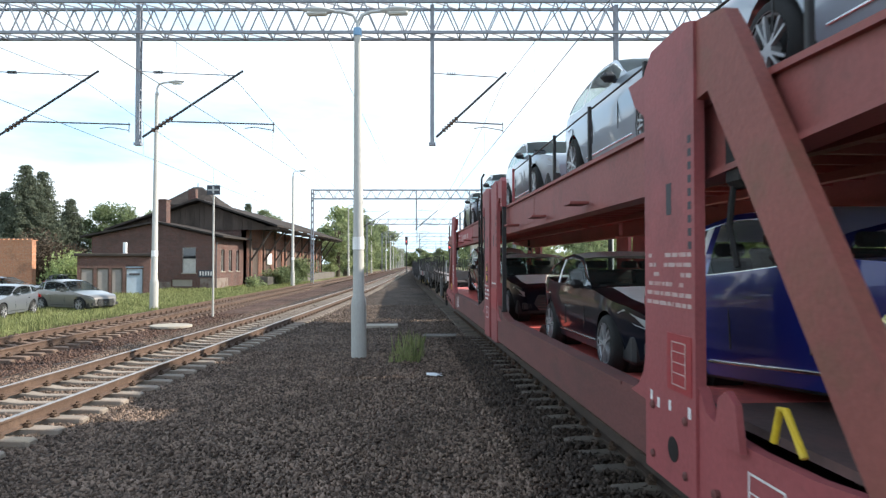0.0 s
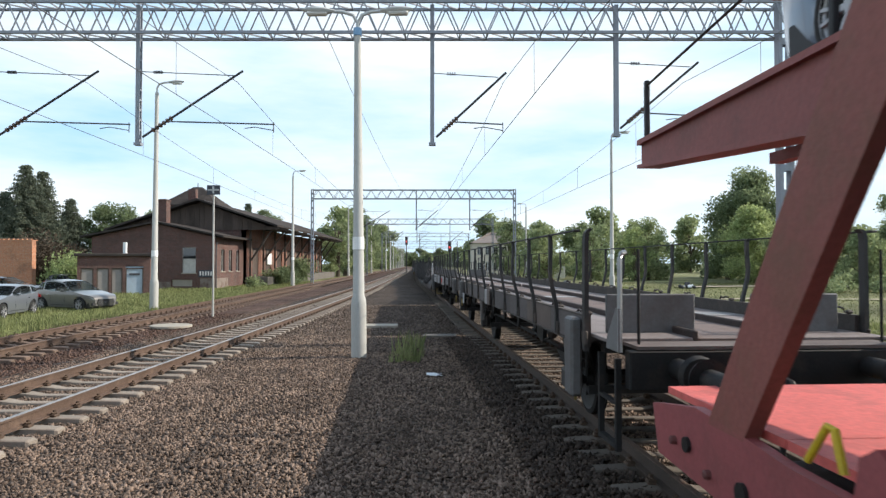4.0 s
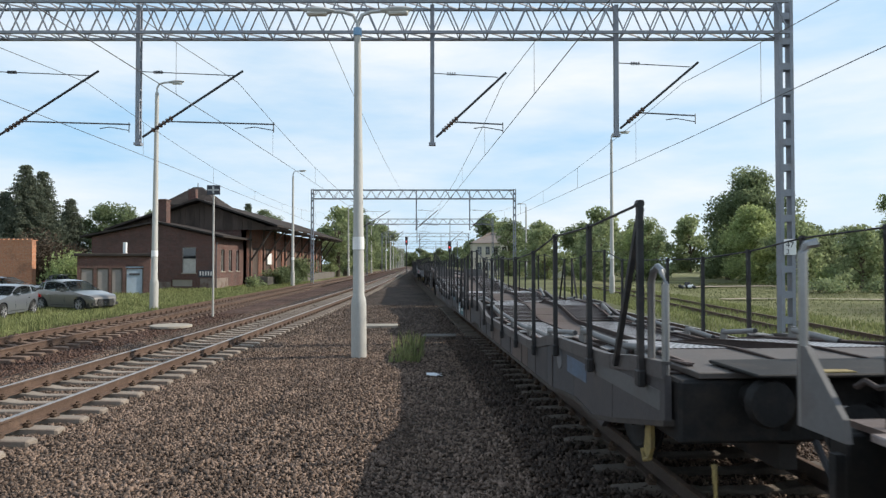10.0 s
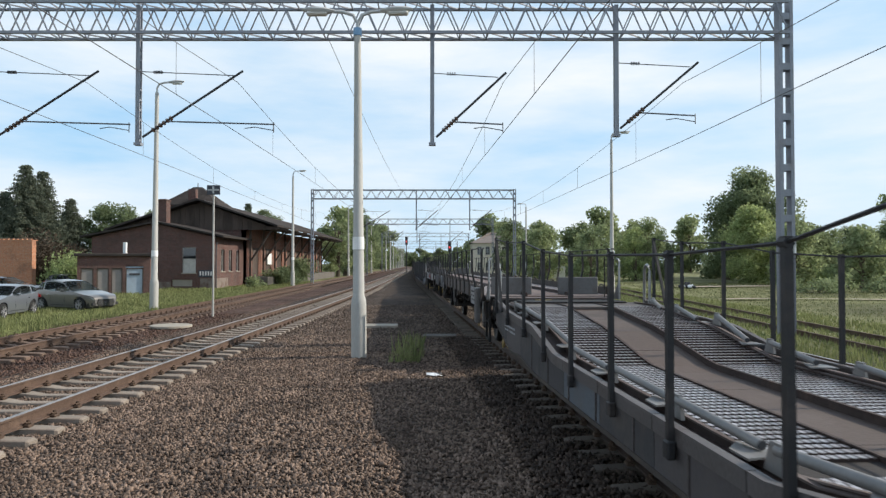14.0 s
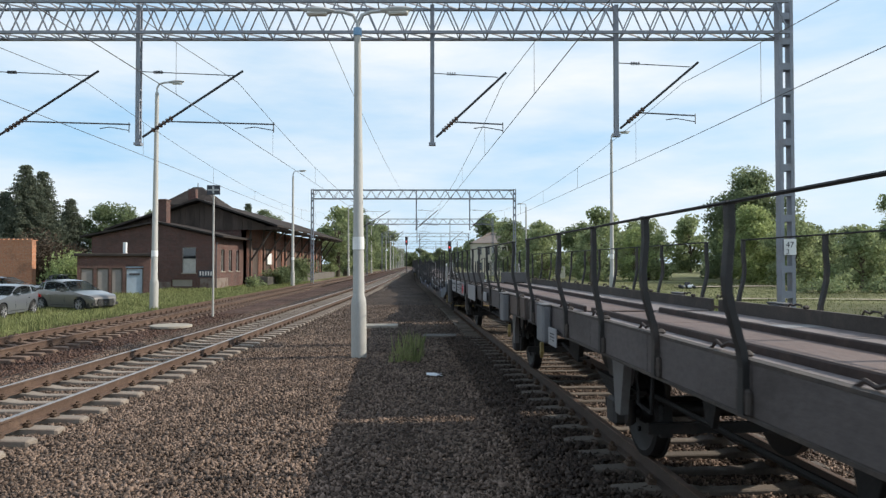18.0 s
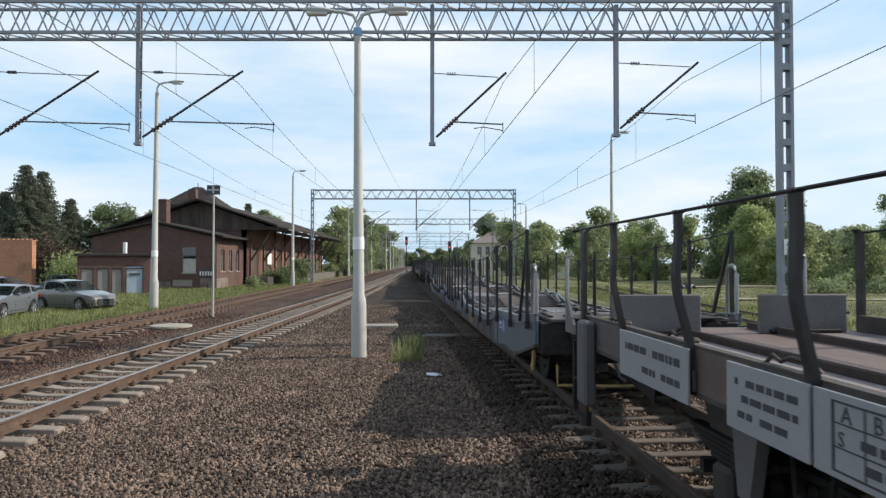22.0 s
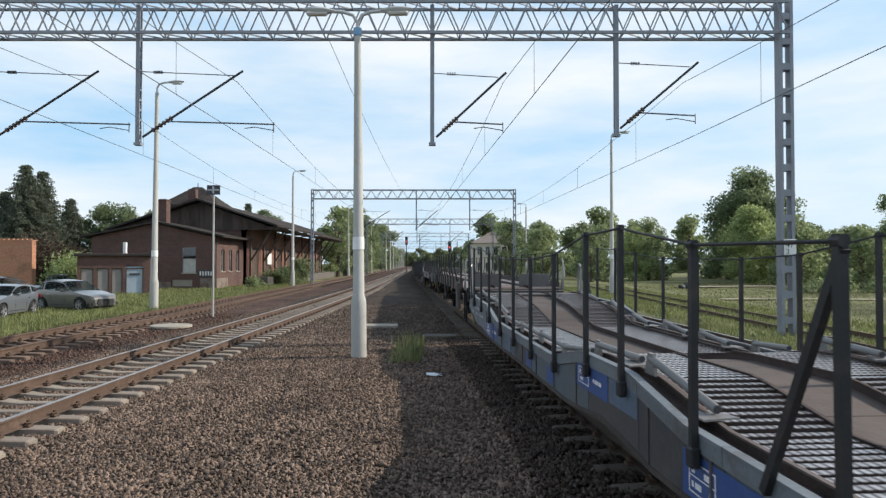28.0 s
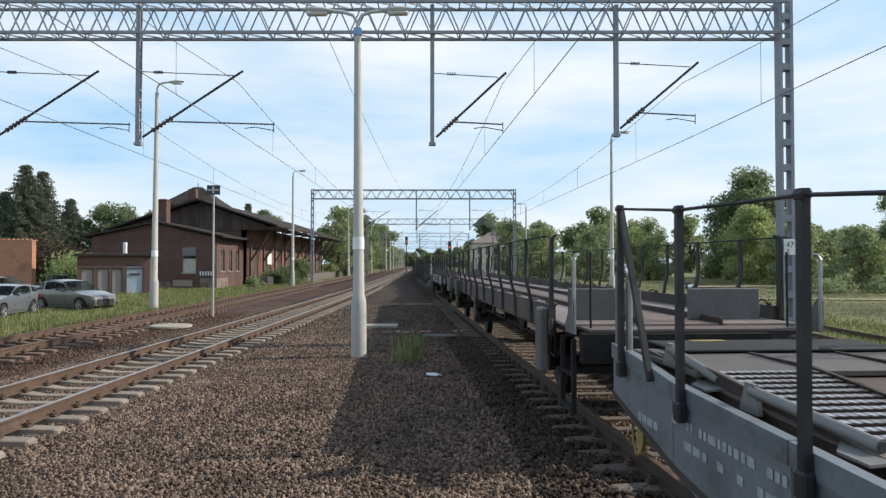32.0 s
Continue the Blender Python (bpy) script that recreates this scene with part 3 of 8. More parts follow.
# Flat concrete lids and litter on the ballast.
slab = Shape().lathe([(0.6, -0.05), (0.7, -0.03), (0.7, 0.03), (0.66, 0.05)], n=24)
part("concrete_lid", slab, M["concrete"], at=pose(-9.4, 23.4, -0.2))
tagged(bpy.data.objects["concrete_lid"], "round pale concrete shaft lid lying on ballast", "shaft lid")
part("concrete_slab", Shape().box(-0.62, 0.62, -0.4, 0.4, -0.05, 0.05, 0.015), M["concrete"], at=pose(-2.2, 23.6, -0.21, 0, 0, 3))
tagged(bpy.data.objects["concrete_slab"], "pale concrete slab lying beside the lamp post", "slab")
part("concrete_slab", Shape().box(-0.5, 0.5, -0.3, 0.3, -0.05, 0.05, 0.015), M["platform"], at=pose(-0.1, 20.5, -0.235, 0, 0, -2))
tagged(bpy.data.objects["concrete_slab.001"], "low concrete slab sunk in ballast", "slab")
crumple = Shape()
for i in range(9):
    a, r = i * 0.7, 0.09 + 0.07 * random.random()
    crumple.add([(0, 0, 0.05), (r * 1.5 * math.cos(a), r * math.sin(a), 0.01 + 0.05 * random.random()), (r * 1.5 * math.cos(a + 0.8), r * math.sin(a + 0.8), 0.0)], [(0, 1, 2)])
crumple.box(-0.1, 0.08, -0.05, 0.05, 0.0, 0.03, 0.01)
part("litter", crumple, M["litter"], at=pose(-0.18, 13.4, -0.235))
tagged(bpy.data.objects["litter"], "crumpled white plastic litter on the ballast", "litter")


# ---- gantries, poles and overhead line ----
def lattice(s, a, b, z0, z1, half_depth, pitch, chord=0.075, web=0.035):
    """A box truss along x from a to b: four chords, zigzag webs, frames."""
    for dy in (-half_depth, half_depth):
        for z in (z0, z1):
            s.beam((a, dy, z), (b, dy, z), chord)
        n = max(2, int((b - a) / pitch))
        st = (b - a) / n
        for i in range(n):
            x = a + i * st
            s.beam((x, dy, z0), (x + st / 2, dy, z1), web)
            s.beam((x + st / 2, dy, z1), (x + st, dy, z0), web)
    n = max(2, int((b - a) / pitch))
    st = (b - a) / n
    for i in range(n):
        x = a + i * st
        for z in (z0, z1):
            s.beam((x, -half_depth, z), (x + st, half_depth, z), web)
            s.beam((x, -half_depth, z), (x, half_depth, z), web)


def cantilever(mast, x, z_low, arm, rise):
    """A hung post's bracket: raked tube, stay with insulator, registration arm."""
    tip = (x + arm, 0, z_low + rise)
    g = part("bracket_arm", Shape().tube([(x + 0.12, 0, z_low + 0.12), tip], 0.035, 8), M["dark_steel"], mast)
    ins = Shape()
    for k in range(6):
        u = 0.1 + 0.035 * k
        p = Vector((x + 0.12, 0, z_low + 0.12)).lerp(Vector(tip), u)
        q = Vector((x + 0.12, 0, z_low + 0.12)).lerp(Vector(tip), u + 0.018)
        ins.tube([p, q], 0.07, 8)
    part("insulator", ins, M["insulator"], g)
    stay = Shape().tube([(x + 0.05, 0, tip[2] - 0.02), (tip[0] - 0.25, 0, tip[2] - 0.14)], 0.014, 6)
    for k in range(4):
        stay.tube([(x + 0.45 + 0.07 * k, 0, tip[2] - 0.04), (x + 0.48 + 0.07 * k, 0, tip[2] - 0.04)], 0.05, 7)
    part("stay", stay, M["wire"], g)
    reg = Shape().tube([(x + arm * 0.3, 0, z_low + rise * 0.28), (x + arm + (0.95 if arm > 2.6 else -0.1), 0, z_low + 0.5)], 0.022, 6)
    arm = arm + (0.1 if arm > 2.6 else -0.92)
    reg.tube([(x + arm + 0.82, 0, z_low + 0.56), (x + arm + 0.82, 0, z_low + 0.26)], 0.014, 5)
    reg.tube([(x + arm - 0.05, 0, z_low + 0.38), (x + arm + 0.25, 0, z_low + 0.42), (x + arm + 0.82, 0, z_low + 0.32)], 0.014, 5)
    part("registration_arm", reg, M["wire"], g)


def lattice_post(s, x, z0, z1, w, d):
    """A mast of two channels tied by battens."""
    for dx in (-w / 2, w / 2):
        s.box(x + dx - 0.05, x + dx + 0.05, -d / 2, d / 2, z0, z1)
    z = z0 + 0.5
    while z < z1 - 0.3:
        s.box(x - w / 2, x + w / 2, -d / 2 + 0.01, -d / 2 + 0.022, z, z + 0.2)
        s.box(x - w / 2, x + w / 2, d / 2 - 0.022, d / 2 - 0.01, z, z + 0.2)
        z += 0.75


def gantry(y, left, right, hung, z0=8.75, z1=9.66, label="grey steel lattice gantry carrying overhead wires", low=5.5, fine=0.8):
    g = thing("overhead_line_gantry", label, "gantry", "overhead line gantries", at=pose(0, y, 0))
    s = Shape()
    lattice(s, left, right, z0, z1, 0.32, fine, 0.08 if y < 40 else 0.085, 0.034 if y < 40 else 0.042)
    part("truss", s, M["steel"], g)
    for x in (left, right):
        p = Shape()
        lattice_post(p, x, -0.3, z1 + 0.12, 0.32 if y < 40 else 0.22, 0.3 if y < 40 else 0.2)
        leg = part("mast", p, M["steel"], g)
        part("footing", Shape().box(x - 0.45, x + 0.45, -0.45, 0.45, -0.6, -0.27, 0.03), M["concrete"], leg)
    for x, arm, rise, *up in hung:
        p, foot = Shape(), low + (up[0] if up else 0.0)
        for dy in (-0.07, 0.07):
            p.box(x - 0.06, x + 0.06, dy - 0.02, dy + 0.02, foot, z1)
        for k in range(12):
            p.box(x - 0.05, x + 0.05, -0.06, 0.06, foot + 0.1 + k * 0.3, foot + 0.16 + k * 0.3)
        p.box(x - 0.1, x + 0.1, -0.1, 0.1, foot - 0.03, foot + 0.05)
        hp = part("hung_post", p, M["steel"], g)
        cantilever(hp, x, foot + 0.1, arm, rise)
    return g


g1 = gantry(20.0, -14.8, 10.15, [(-13.4, 3.15, 2.1), (-9.05, 3.1, 2.1), (-0.32, 2.2, 2.05), (5.15, 2.45, 2.1, 0.26)])
plate = part("number_plate", Shape().box(10.0, 10.36, -0.2, -0.18, 2.22, 2.68, 0.008), M["white"], g1, "white plate with black figures")
lettering("plate_figures", "47", 0.24, M["ink"], plate, Matrix.Translation((10.05, -0.203, 2.44)) @ Matrix.Rotation(radians(90), 4, "X"))
lettering("plate_figures", "3", 0.2, M["ink"], plate, Matrix.Translation((10.06, -0.203, 2.25)) @ Matrix.Rotation(radians(90), 4, "X"))
gantry(70.8, -13.7, 7.5, [(-8.6, 3.0, 1.9), (-2.8, 2.3, 2.0), (2.8, 2.3, 2.0)], fine=1.1)
gantry(117.0, -13.2, 8.6, [(-9.5, 2.6, 1.9), (-4.5, 2.3, 2.0), (1.2, 2.3, 2.0)], fine=1.5)
gantry(172.0, -15.5, 6.5, [(-6.0, 2.3, 2.0), (-0.5, 2.3, 2.0)], fine=2.2)
gantry(235.0, -18.0, 5.0, [(-8.0, 2.3, 2.0), (-2.5, 2.3, 2.0)], fine=3.0)
gantry(310.0, -21.0, 4.0, [(-10.0, 2.3, 2.0), (-4.5, 2.3, 2.0)], fine=4.0)


def overhead(line, shifts, label, low=5.85, high=7.35):
    """Contact wire, sagging messenger wire and droppers along a track."""
    t = thing("overhead_wire", label, "overhead wire", "overhead wires")
    stops = [-35.0, 20.0, 70.8, 117.0, 172.0, 235.0, 310.0]
    cw, mw, dr = [], [], Shape()
    for i in range(len(stops) - 1):
        a, b = stops[i], stops[i + 1]
        for k in range(12):
            u = k / 12
            y = a + (b - a) * u
            x = line(y) + shifts[i % 2] * (1 - u) + shifts[(i + 1) % 2] * u
            sag = 4 * u * (1 - u)
            cw.append((x, y, low))
            mw.append((x, y, high - 1.0 * sag))
            if k in (1, 3, 5, 7, 9, 11) and y < 130 and y > 0:
                dr.tube([(x, y, low), (x, y, high - 1.0 * sag)], 0.006, 4)
    part("contact_wire", Shape().tube(cw, 0.0095, 5), M["wire"], t)
    part("messenger_wire", Shape().tube(mw, 0.0085, 5), M["wire"], t)
    part("droppers", dr, M["wire"], t, kind="stuff")


overhead(track_t, (-0.25, -0.2), "thin overhead wires above the goods train's track")
overhead(track_n, (-0.1, 0.2), "thin overhead wires above the straight track")
overhead(track_m, (0.1, 0.45), "thin overhead wires above the rusty track")
overhead(track_r, (-0.3, 0.15), "thin overhead wires beyond the goods train", 5.62)
feed = thing("feeder_wire", "single sagging wire slung between gantries", "overhead wire", "overhead wires")
part("strand", Shape().tube([(-3.45 - 0.02 * k, 20 + k * 5.08, 8.75 - 2.6 * (k / 10) * (1 - k / 10) * 0.9) for k in range(11)], 0.009, 5), M["wire"], feed)


def street_lamp(x, y, height, label, heads=(1,), lean=0.0, foot=True, r=0.11, group="platform lamps"):
    """Concrete or steel post with a thick foot, curved arm and long lamp heads."""
    t = thing("street_lamp", label, "street lamp", group, at=pose(x, y, -0.25, 0, lean, 0))
    s = Shape()
    s.lathe([(r * 1.45, 0), (r * 1.45, 1.25), (r * 1.3, 1.4), (r * 1.1, 1.45), (r * 0.62, height)], n=20)
    part("post", s, M["pole"], t, smooth=True)
    if foot:
        part("painted_band", Shape().lathe([(r * 1.12, 2.55), (r * 1.12, 2.85)], n=20), M["white"], t, "white painted band")
    for d in heads:
        arm = [(0, 0, height - 0.05), (0, 0, height + 0.22), (0.1 * d, 0, height + 0.42), (0.35 * d, 0, height + 0.5), (0.75 * d, 0, height + 0.52)]
        a = part("arm", Shape().tube(arm, r * 0.34, 8), M["lamp_head"], t, smooth=True)
        hs = Shape()
        v, f = [], []
        n, m = 10, 12
        for i in range(n + 1):
            u = i / n
            w = math.sin(math.pi * min(0.97, max(0.05, u))) ** 0.55
            cx = (0.55 + 0.78 * u) * d
            for k in range(m):
                aa = 2 * math.pi * k / m
                v.append((cx, 0.15 * w * math.cos(aa), height + 0.53 + 0.035 * u + (0.075 if math.sin(aa) > 0 else 0.11) * w * math.sin(aa)))
        f = [(i * m + k, i * m + (k + 1) % m, (i + 1) * m + (k + 1) % m, (i + 1) * m + k) for i in range(n) for k in range(m)]
        f += [tuple(range(m)), tuple(range(n * m, n * m + m))]
        hs.add(v, f)
        part("lamp_head", hs, M["lamp_head"], a, smooth=True)
        bowl = Shape()
        bowl.box(min(0.72 * d, 1.22 * d), max(0.72 * d, 1.22 * d), -0.1, 0.1, height + 0.42, height + 0.5, 0.035)
        part("diffuser", bowl, M["lamp_glass"], a)
    return t


main_lamp = street_lamp(-1.99, 16.05, 7.74, "pale concrete double-headed lamp post between the tracks", (-1, 1), -0.4, True, 0.125)
part("collar", Shape().lathe([(0.1, 7.66), (0.1, 7.84)], n=16), M["blue_band"], main_lamp, "blue collar under the arms")
street_lamp(-14.1, 33.0, 10.6, "tall pale concrete lamp post beside the rusty track", (1,), 0.35, True, 0.14)
street_lamp(-14.9, 67.0, 10.9, "tall pale concrete lamp post by the goods shed", (1,), 0, True, 0.14)
street_lamp(-15.4, 110.0, 11.2, "tall pale lamp post far along the line", (1,), 0, True, 0.15)
street_lamp(-15.9, 150.0, 11.2, "tall pale lamp post far along the line", (1,), 0, True, 0.15)
street_lamp(11.8, 47.2, 10.9, "tall pale lamp post standing in the meadow", (1,), 0, True, 0.13)
street_lamp(12.8, 104.0, 10.9, "tall pale lamp post beyond the goods train", (-1,), 0, True, 0.15)
for i in range(9):
    street_lamp(-15.6 - i * 0.9, 185 + 26 * i, 10.6, "distant pale post beside the line", (1,), 0, False, 0.16, "distant posts")

sp = thing("track_sign", "slim post with a dark board and pale cross bar", "railway sign", at=pose(-9.62, 28.3, -0.25))
part("post", Shape().lathe([(0.045, 0), (0.04, 5.5)], n=10), M["pole"], sp, smooth=True)
bd = part("board", Shape().box(-0.28, 0.28, -0.05, -0.02, 5.1, 5.5, 0.01), M["sign_dark"], sp)
part("cross_bar", Shape().box(-0.24, 0.24, -0.062, -0.052, 5.27, 5.33), M["lamp_head"], bd)
part("cross_bar", Shape().box(-0.035, 0.035, -0.064, -0.054, 5.15, 5.45), M["lamp_head"], bd)


def signal(x, y, h, label):
    t = thing("railway_signal", label, "railway signal", "railway signals", at=pose(x, y, -0.25))
    part("post", Shape().lathe([(0.11, 0), (0.1, h)], n=10), M["dark_steel"], t)
    hd = part("signal_head", Shape().box(-0.3, 0.3, -0.16, 0.1, h - 0.2, h + 1.7, 0.06), M["ink"], t)
    for k in range(4):
        lens = part("lens", Shape().lathe([(0.11, -0.2), (0.11, -0.15)], (0, 0, h + 0.15 + 0.4 * k), "y", 12), M["red_glow"] if k == 1 else M["ink"], hd, "glowing red lens" if k == 1 else "")
        part("hood", Shape().box(-0.13, 0.13, -0.36, -0.16, h + 0.27 + 0.4 * k, h + 0.29 + 0.4 * k), M["ink"], lens)


signal(-8.55, 158.0, 6.8, "railway signal with a glowing red lens")
signal(1.25, 128.0, 4.7, "railway signal with a glowing red lens beyond the train")


# ---- buildings ----
def wall_panel(s, length, height, thick, openings, gable=None):
    """A wall in the plane y = 0..thick, x = 0..length, with rectangular holes (x0, x1, z0, z1); gable: (x, z) of a peak above it."""
    xs_ = sorted({0, length, *[o[0] for o in openings], *[o[1] for o in openings]})
    for a, b in zip(xs_[:-1], xs_[1:]):
        holes = sorted((o[2], o[3]) for o in openings if o[0] <= a + 1e-6 and o[1] >= b - 1e-6)
        z = 0.0
        for h0, h1 in holes:
            if h0 > z:
                s.box(a, b, 0, thick, z, h0)
            z = h1
        if z < height:
            s.box(a, b, 0, thick, z, height)
    if gable:
        s.prism([(0, height), (length, height), gable], "y", 0, thick)
    return s


def sash_window(parent, x0, x1, z0, z1, y=0.12, glass=None, rows=3, cols=2, frame=None):
    w = part("window", Shape().box(x0, x1, y, y + 0.02, z0, z1), glass or M["window"], parent)
    fr = Shape()
    for a in (x0, x1 - 0.06):
        fr.box(a, a + 0.06, y - 0.05, y + 0.005, z0, z1)
    for z in (z0, z1 - 0.06):
        fr.box(x0 + 0.06, x1 - 0.06, y - 0.05, y + 0.005, z, z + 0.06)
    for i in range(1, cols):
        c = x0 + (x1 - x0) * i / cols
        fr.box(c - 0.025, c + 0.025, y - 0.045, y + 0.003, z0 + 0.06, z1 - 0.06)
    for i in range(1, rows):
        c = z0 + (z1 - z0) * i / rows
        fr.box(x0 + 0.06, x1 - 0.06, y - 0.04, y + 0.002, c - 0.02, c + 0.02)
    part("window_frame", fr, frame or M["frame"], w)
    part("window_sill", Shape().box(x0 - 0.08, x1 + 0.08, -0.08, y, z0 - 0.1, z0, 0.01), M["concrete"], w)
    return w


def rot_side(x, y, z):
    """A wall frame whose length runs along +y and whose outside looks towards +x."""
    return Matrix.Translation((x, y, z)) @ Matrix.Rotation(radians(90), 4, "Z")


G = -0.35
shed = thing("goods_shed", "old dark brick goods shed with timber canopy and felt roof", "building", at=pose(0, 0, G))
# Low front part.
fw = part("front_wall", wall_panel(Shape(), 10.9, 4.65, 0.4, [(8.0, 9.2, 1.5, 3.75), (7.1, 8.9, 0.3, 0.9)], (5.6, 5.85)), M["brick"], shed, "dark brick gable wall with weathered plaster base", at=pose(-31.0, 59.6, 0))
sash_window(fw, 8.0, 9.2, 1.5, 3.75, 0.15, M["board"], 2, 2)
part("top_light", Shape().box(8.05, 9.15, 0.09, 0.12, 2.75, 3.7), M["window"], fw)
part("vent_panel", Shape().box(7.1, 8.9, 0.1, 0.2, 0.3, 0.9), M["concrete"], fw)
part("plaster_patch", Shape().box(5.2, 7.0, -0.025, 0.0, 0, 0.7), M["render"], fw)
part("plaster_patch", Shape().box(9.6, 10.9, -0.025, 0.0, 0, 1.0), M["render"], fw)
mk = part("wall_marking", Shape(), M["paint_white"], fw, "white painted bars on a dark patch")
sc = Shape()
for i in range(5):
    sc.box(9.55 + 0.24 * i, 9.68 + 0.24 * i, -0.04, -0.026, 1.25, 1.62)
part("marking_ground", Shape().box(9.45, 10.75, -0.024, -0.001, 1.1, 1.75), M["sign_dark"], fw)
mk.data = sc.mesh("wall_marks", M["paint_white"])
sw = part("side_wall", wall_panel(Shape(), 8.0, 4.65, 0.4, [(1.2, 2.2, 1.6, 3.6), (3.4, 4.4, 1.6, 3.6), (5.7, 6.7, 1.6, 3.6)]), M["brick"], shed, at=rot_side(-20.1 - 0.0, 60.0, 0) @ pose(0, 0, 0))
for a in (1.2, 3.4, 5.7):
    sash_window(sw, a, a + 1.0, 1.6, 3.6, 0.2)
part("plaster_patch", Shape().box(0.0, 3.1, -0.03, 0.0, 0, 1.0), M["render"], sw)
part("side_wall", wall_panel(Shape(), 8.0, 4.65, 0.4, []), M["brick"], shed, at=Matrix.Translation((-31.0, 68.0, 0)) @ Matrix.Rotation(radians(-90), 4, "Z"))
lowroof = Shape()
for a, b in (((-31.8, 4.6), (-25.2, 5.9)), ((-25.2, 5.9), (-19.2, 4.6))):
    lowroof.prism([a, b, (b[0], b[1] + 0.16), (a[0], a[1] + 0.16)], "y", 59.1, 68.0)
part("front_roof", lowroof, M["roof"], shed)
ch = part("chimney", Shape().box(-25.7, -24.85, 60.6, 61.5, 5.2, 7.95), M["brick"], shed)
part("chimney_cap", Shape().box(-25.76, -24.79, 60.5, 61.6, 7.95, 8.1, 0.03), M["brick"], ch)
part("drainpipe", Shape().tube([(-19.9, 59.5, 4.2), (-19.95, 59.45, 3.8), (-19.95, 59.45, 0)], 0.06, 8), M["dark_steel"], shed)

# Long main part with the loading canopy.
MY0, MY1 = 68.0, 110.0
part("rear_gable", wall_panel(Shape(), 11.5, 6.0, 0.4, []), M["brick"], shed, at=pose(-31.4, MY0, 0))
gb = part("gable_boarding", Shape(), M["timber"], shed)
gbs = Shape().prism([(-33.2, 5.7), (-16.6, 5.7), (-24.4, 8.5)], "y", MY0 - 0.12, MY0 - 0.02)
gb.data = gbs.mesh("gable_boarding", M["timber"])
for i in range(34):
    x = -32.6 + i * 0.48
    top = 5.75 + (x + 33.2) * (2.7 / 8.8) if x < -24.4 else 8.4 - (x + 24.4) * (2.7 / 7.8)
    if top > 5.9:
        part("board", Shape().box(x, x + 0.44, MY0 - 0.17, MY0 - 0.125, 5.7, top - 0.05), M["timber"], gb)
opens = [(2.5 + 5.2 * i, 4.9 + 5.2 * i, 0.9, 4.0) for i in range(8)]
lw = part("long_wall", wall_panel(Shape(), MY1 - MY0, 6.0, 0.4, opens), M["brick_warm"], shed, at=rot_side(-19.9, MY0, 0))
for i, o in enumerate(opens):
    d = part("loading_door", Shape().box(o[0], o[1], 0.12, 0.2, o[2], o[3]), M["render"] if i in (1, 4) else M["timber"], lw)
    for k in range(5):
        part("plank", Shape().box(o[0] + 0.02 + k * 0.47, o[0] + 0.45 + k * 0.47, 0.08, 0.118, o[2], o[3]), M["timber"], d)
nb = part("notice_board", Shape().box(8.2, 10.0, -0.12, -0.05, 2.2, 3.45), M["white"], lw, "pale notice board")
part("far_wall", wall_panel(Shape(), 11.5, 6.0, 0.4, []), M["brick"], shed, at=pose(-31.4, MY1 - 0.4, 0))
part("back_wall", wall_panel(Shape(), MY1 - MY0, 6.0, 0.4, []), M["brick"], shed, at=Matrix.Translation((-31.4, MY1, 0)) @ Matrix.Rotation(radians(-90), 4, "Z"))
mainroof = Shape()
for a, b in (((-33.6, 5.55), (-24.4, 8.6)), ((-24.4, 8.6), (-16.4, 5.95))):
    mainroof.prism([a, b, (b[0], b[1] + 0.2), (a[0], a[1] + 0.2)], "y", MY0 - 1.2, MY1 + 0.8)
part("main_roof", mainroof, M["roof"], shed)
part("loading_platform", Shape().box(-19.9, -17.6, MY0, MY1, 0, 0.95, 0.03), M["platform"], shed)
for i in range(9):
    y = MY0 + 0.6 + i * 5.0
    p = part("canopy_strut", Shape().beam((-19.5, y, 2.6), (-17.2, y, 6.0), 0.16), M["timber"], shed)
    part("canopy_beam", Shape().beam((-19.6, y, 6.05), (-16.8, y, 6.05), 0.16), M["timber"], p)
    part("canopy_post", Shape().beam((-19.55, y, 0.95), (-19.55, y, 6.0), 0.18), M["timber"], p)
for i in range(40):
    part("rafter_end", Shape().box(-17.6, -16.35, MY0 - 0.9 + i * 1.08, MY0 - 0.8 + i * 1.08, 5.72, 5.9), M["timber"], shed)
lan = thing("roof_lantern", "hipped dark roof tower with brick chimney rising behind the shed", "building", at=pose(-29.4, 82.0, G))
part("tower_wall", Shape().box(-3.4, 2.6, -2.5, 2.5, 0.0, 9.3), M["brick"], lan)
part("tower_roof", Shape().add([(-3.9, -3, 9.2), (3.1, -3, 9.2), (3.1, 3, 9.2), (-3.9, 3, 9.2), (-0.9, 0, 11.6), (0.1, 0, 11.6)], [(0, 1, 5, 4), (1, 2, 5), (2, 3, 4, 5), (3, 0, 4), (0, 3, 2, 1)]), M["roof"], lan)
part("finial", Shape().tube([(-0.4, 0, 11.5), (-0.4, 0, 12.1)], 0.06, 6), M["dark_steel"], lan)
part("tower_chimney", Shape().box(-0.25, 0.6, -3.5, -2.7, 8.6, 11.0), M["brick"], lan)

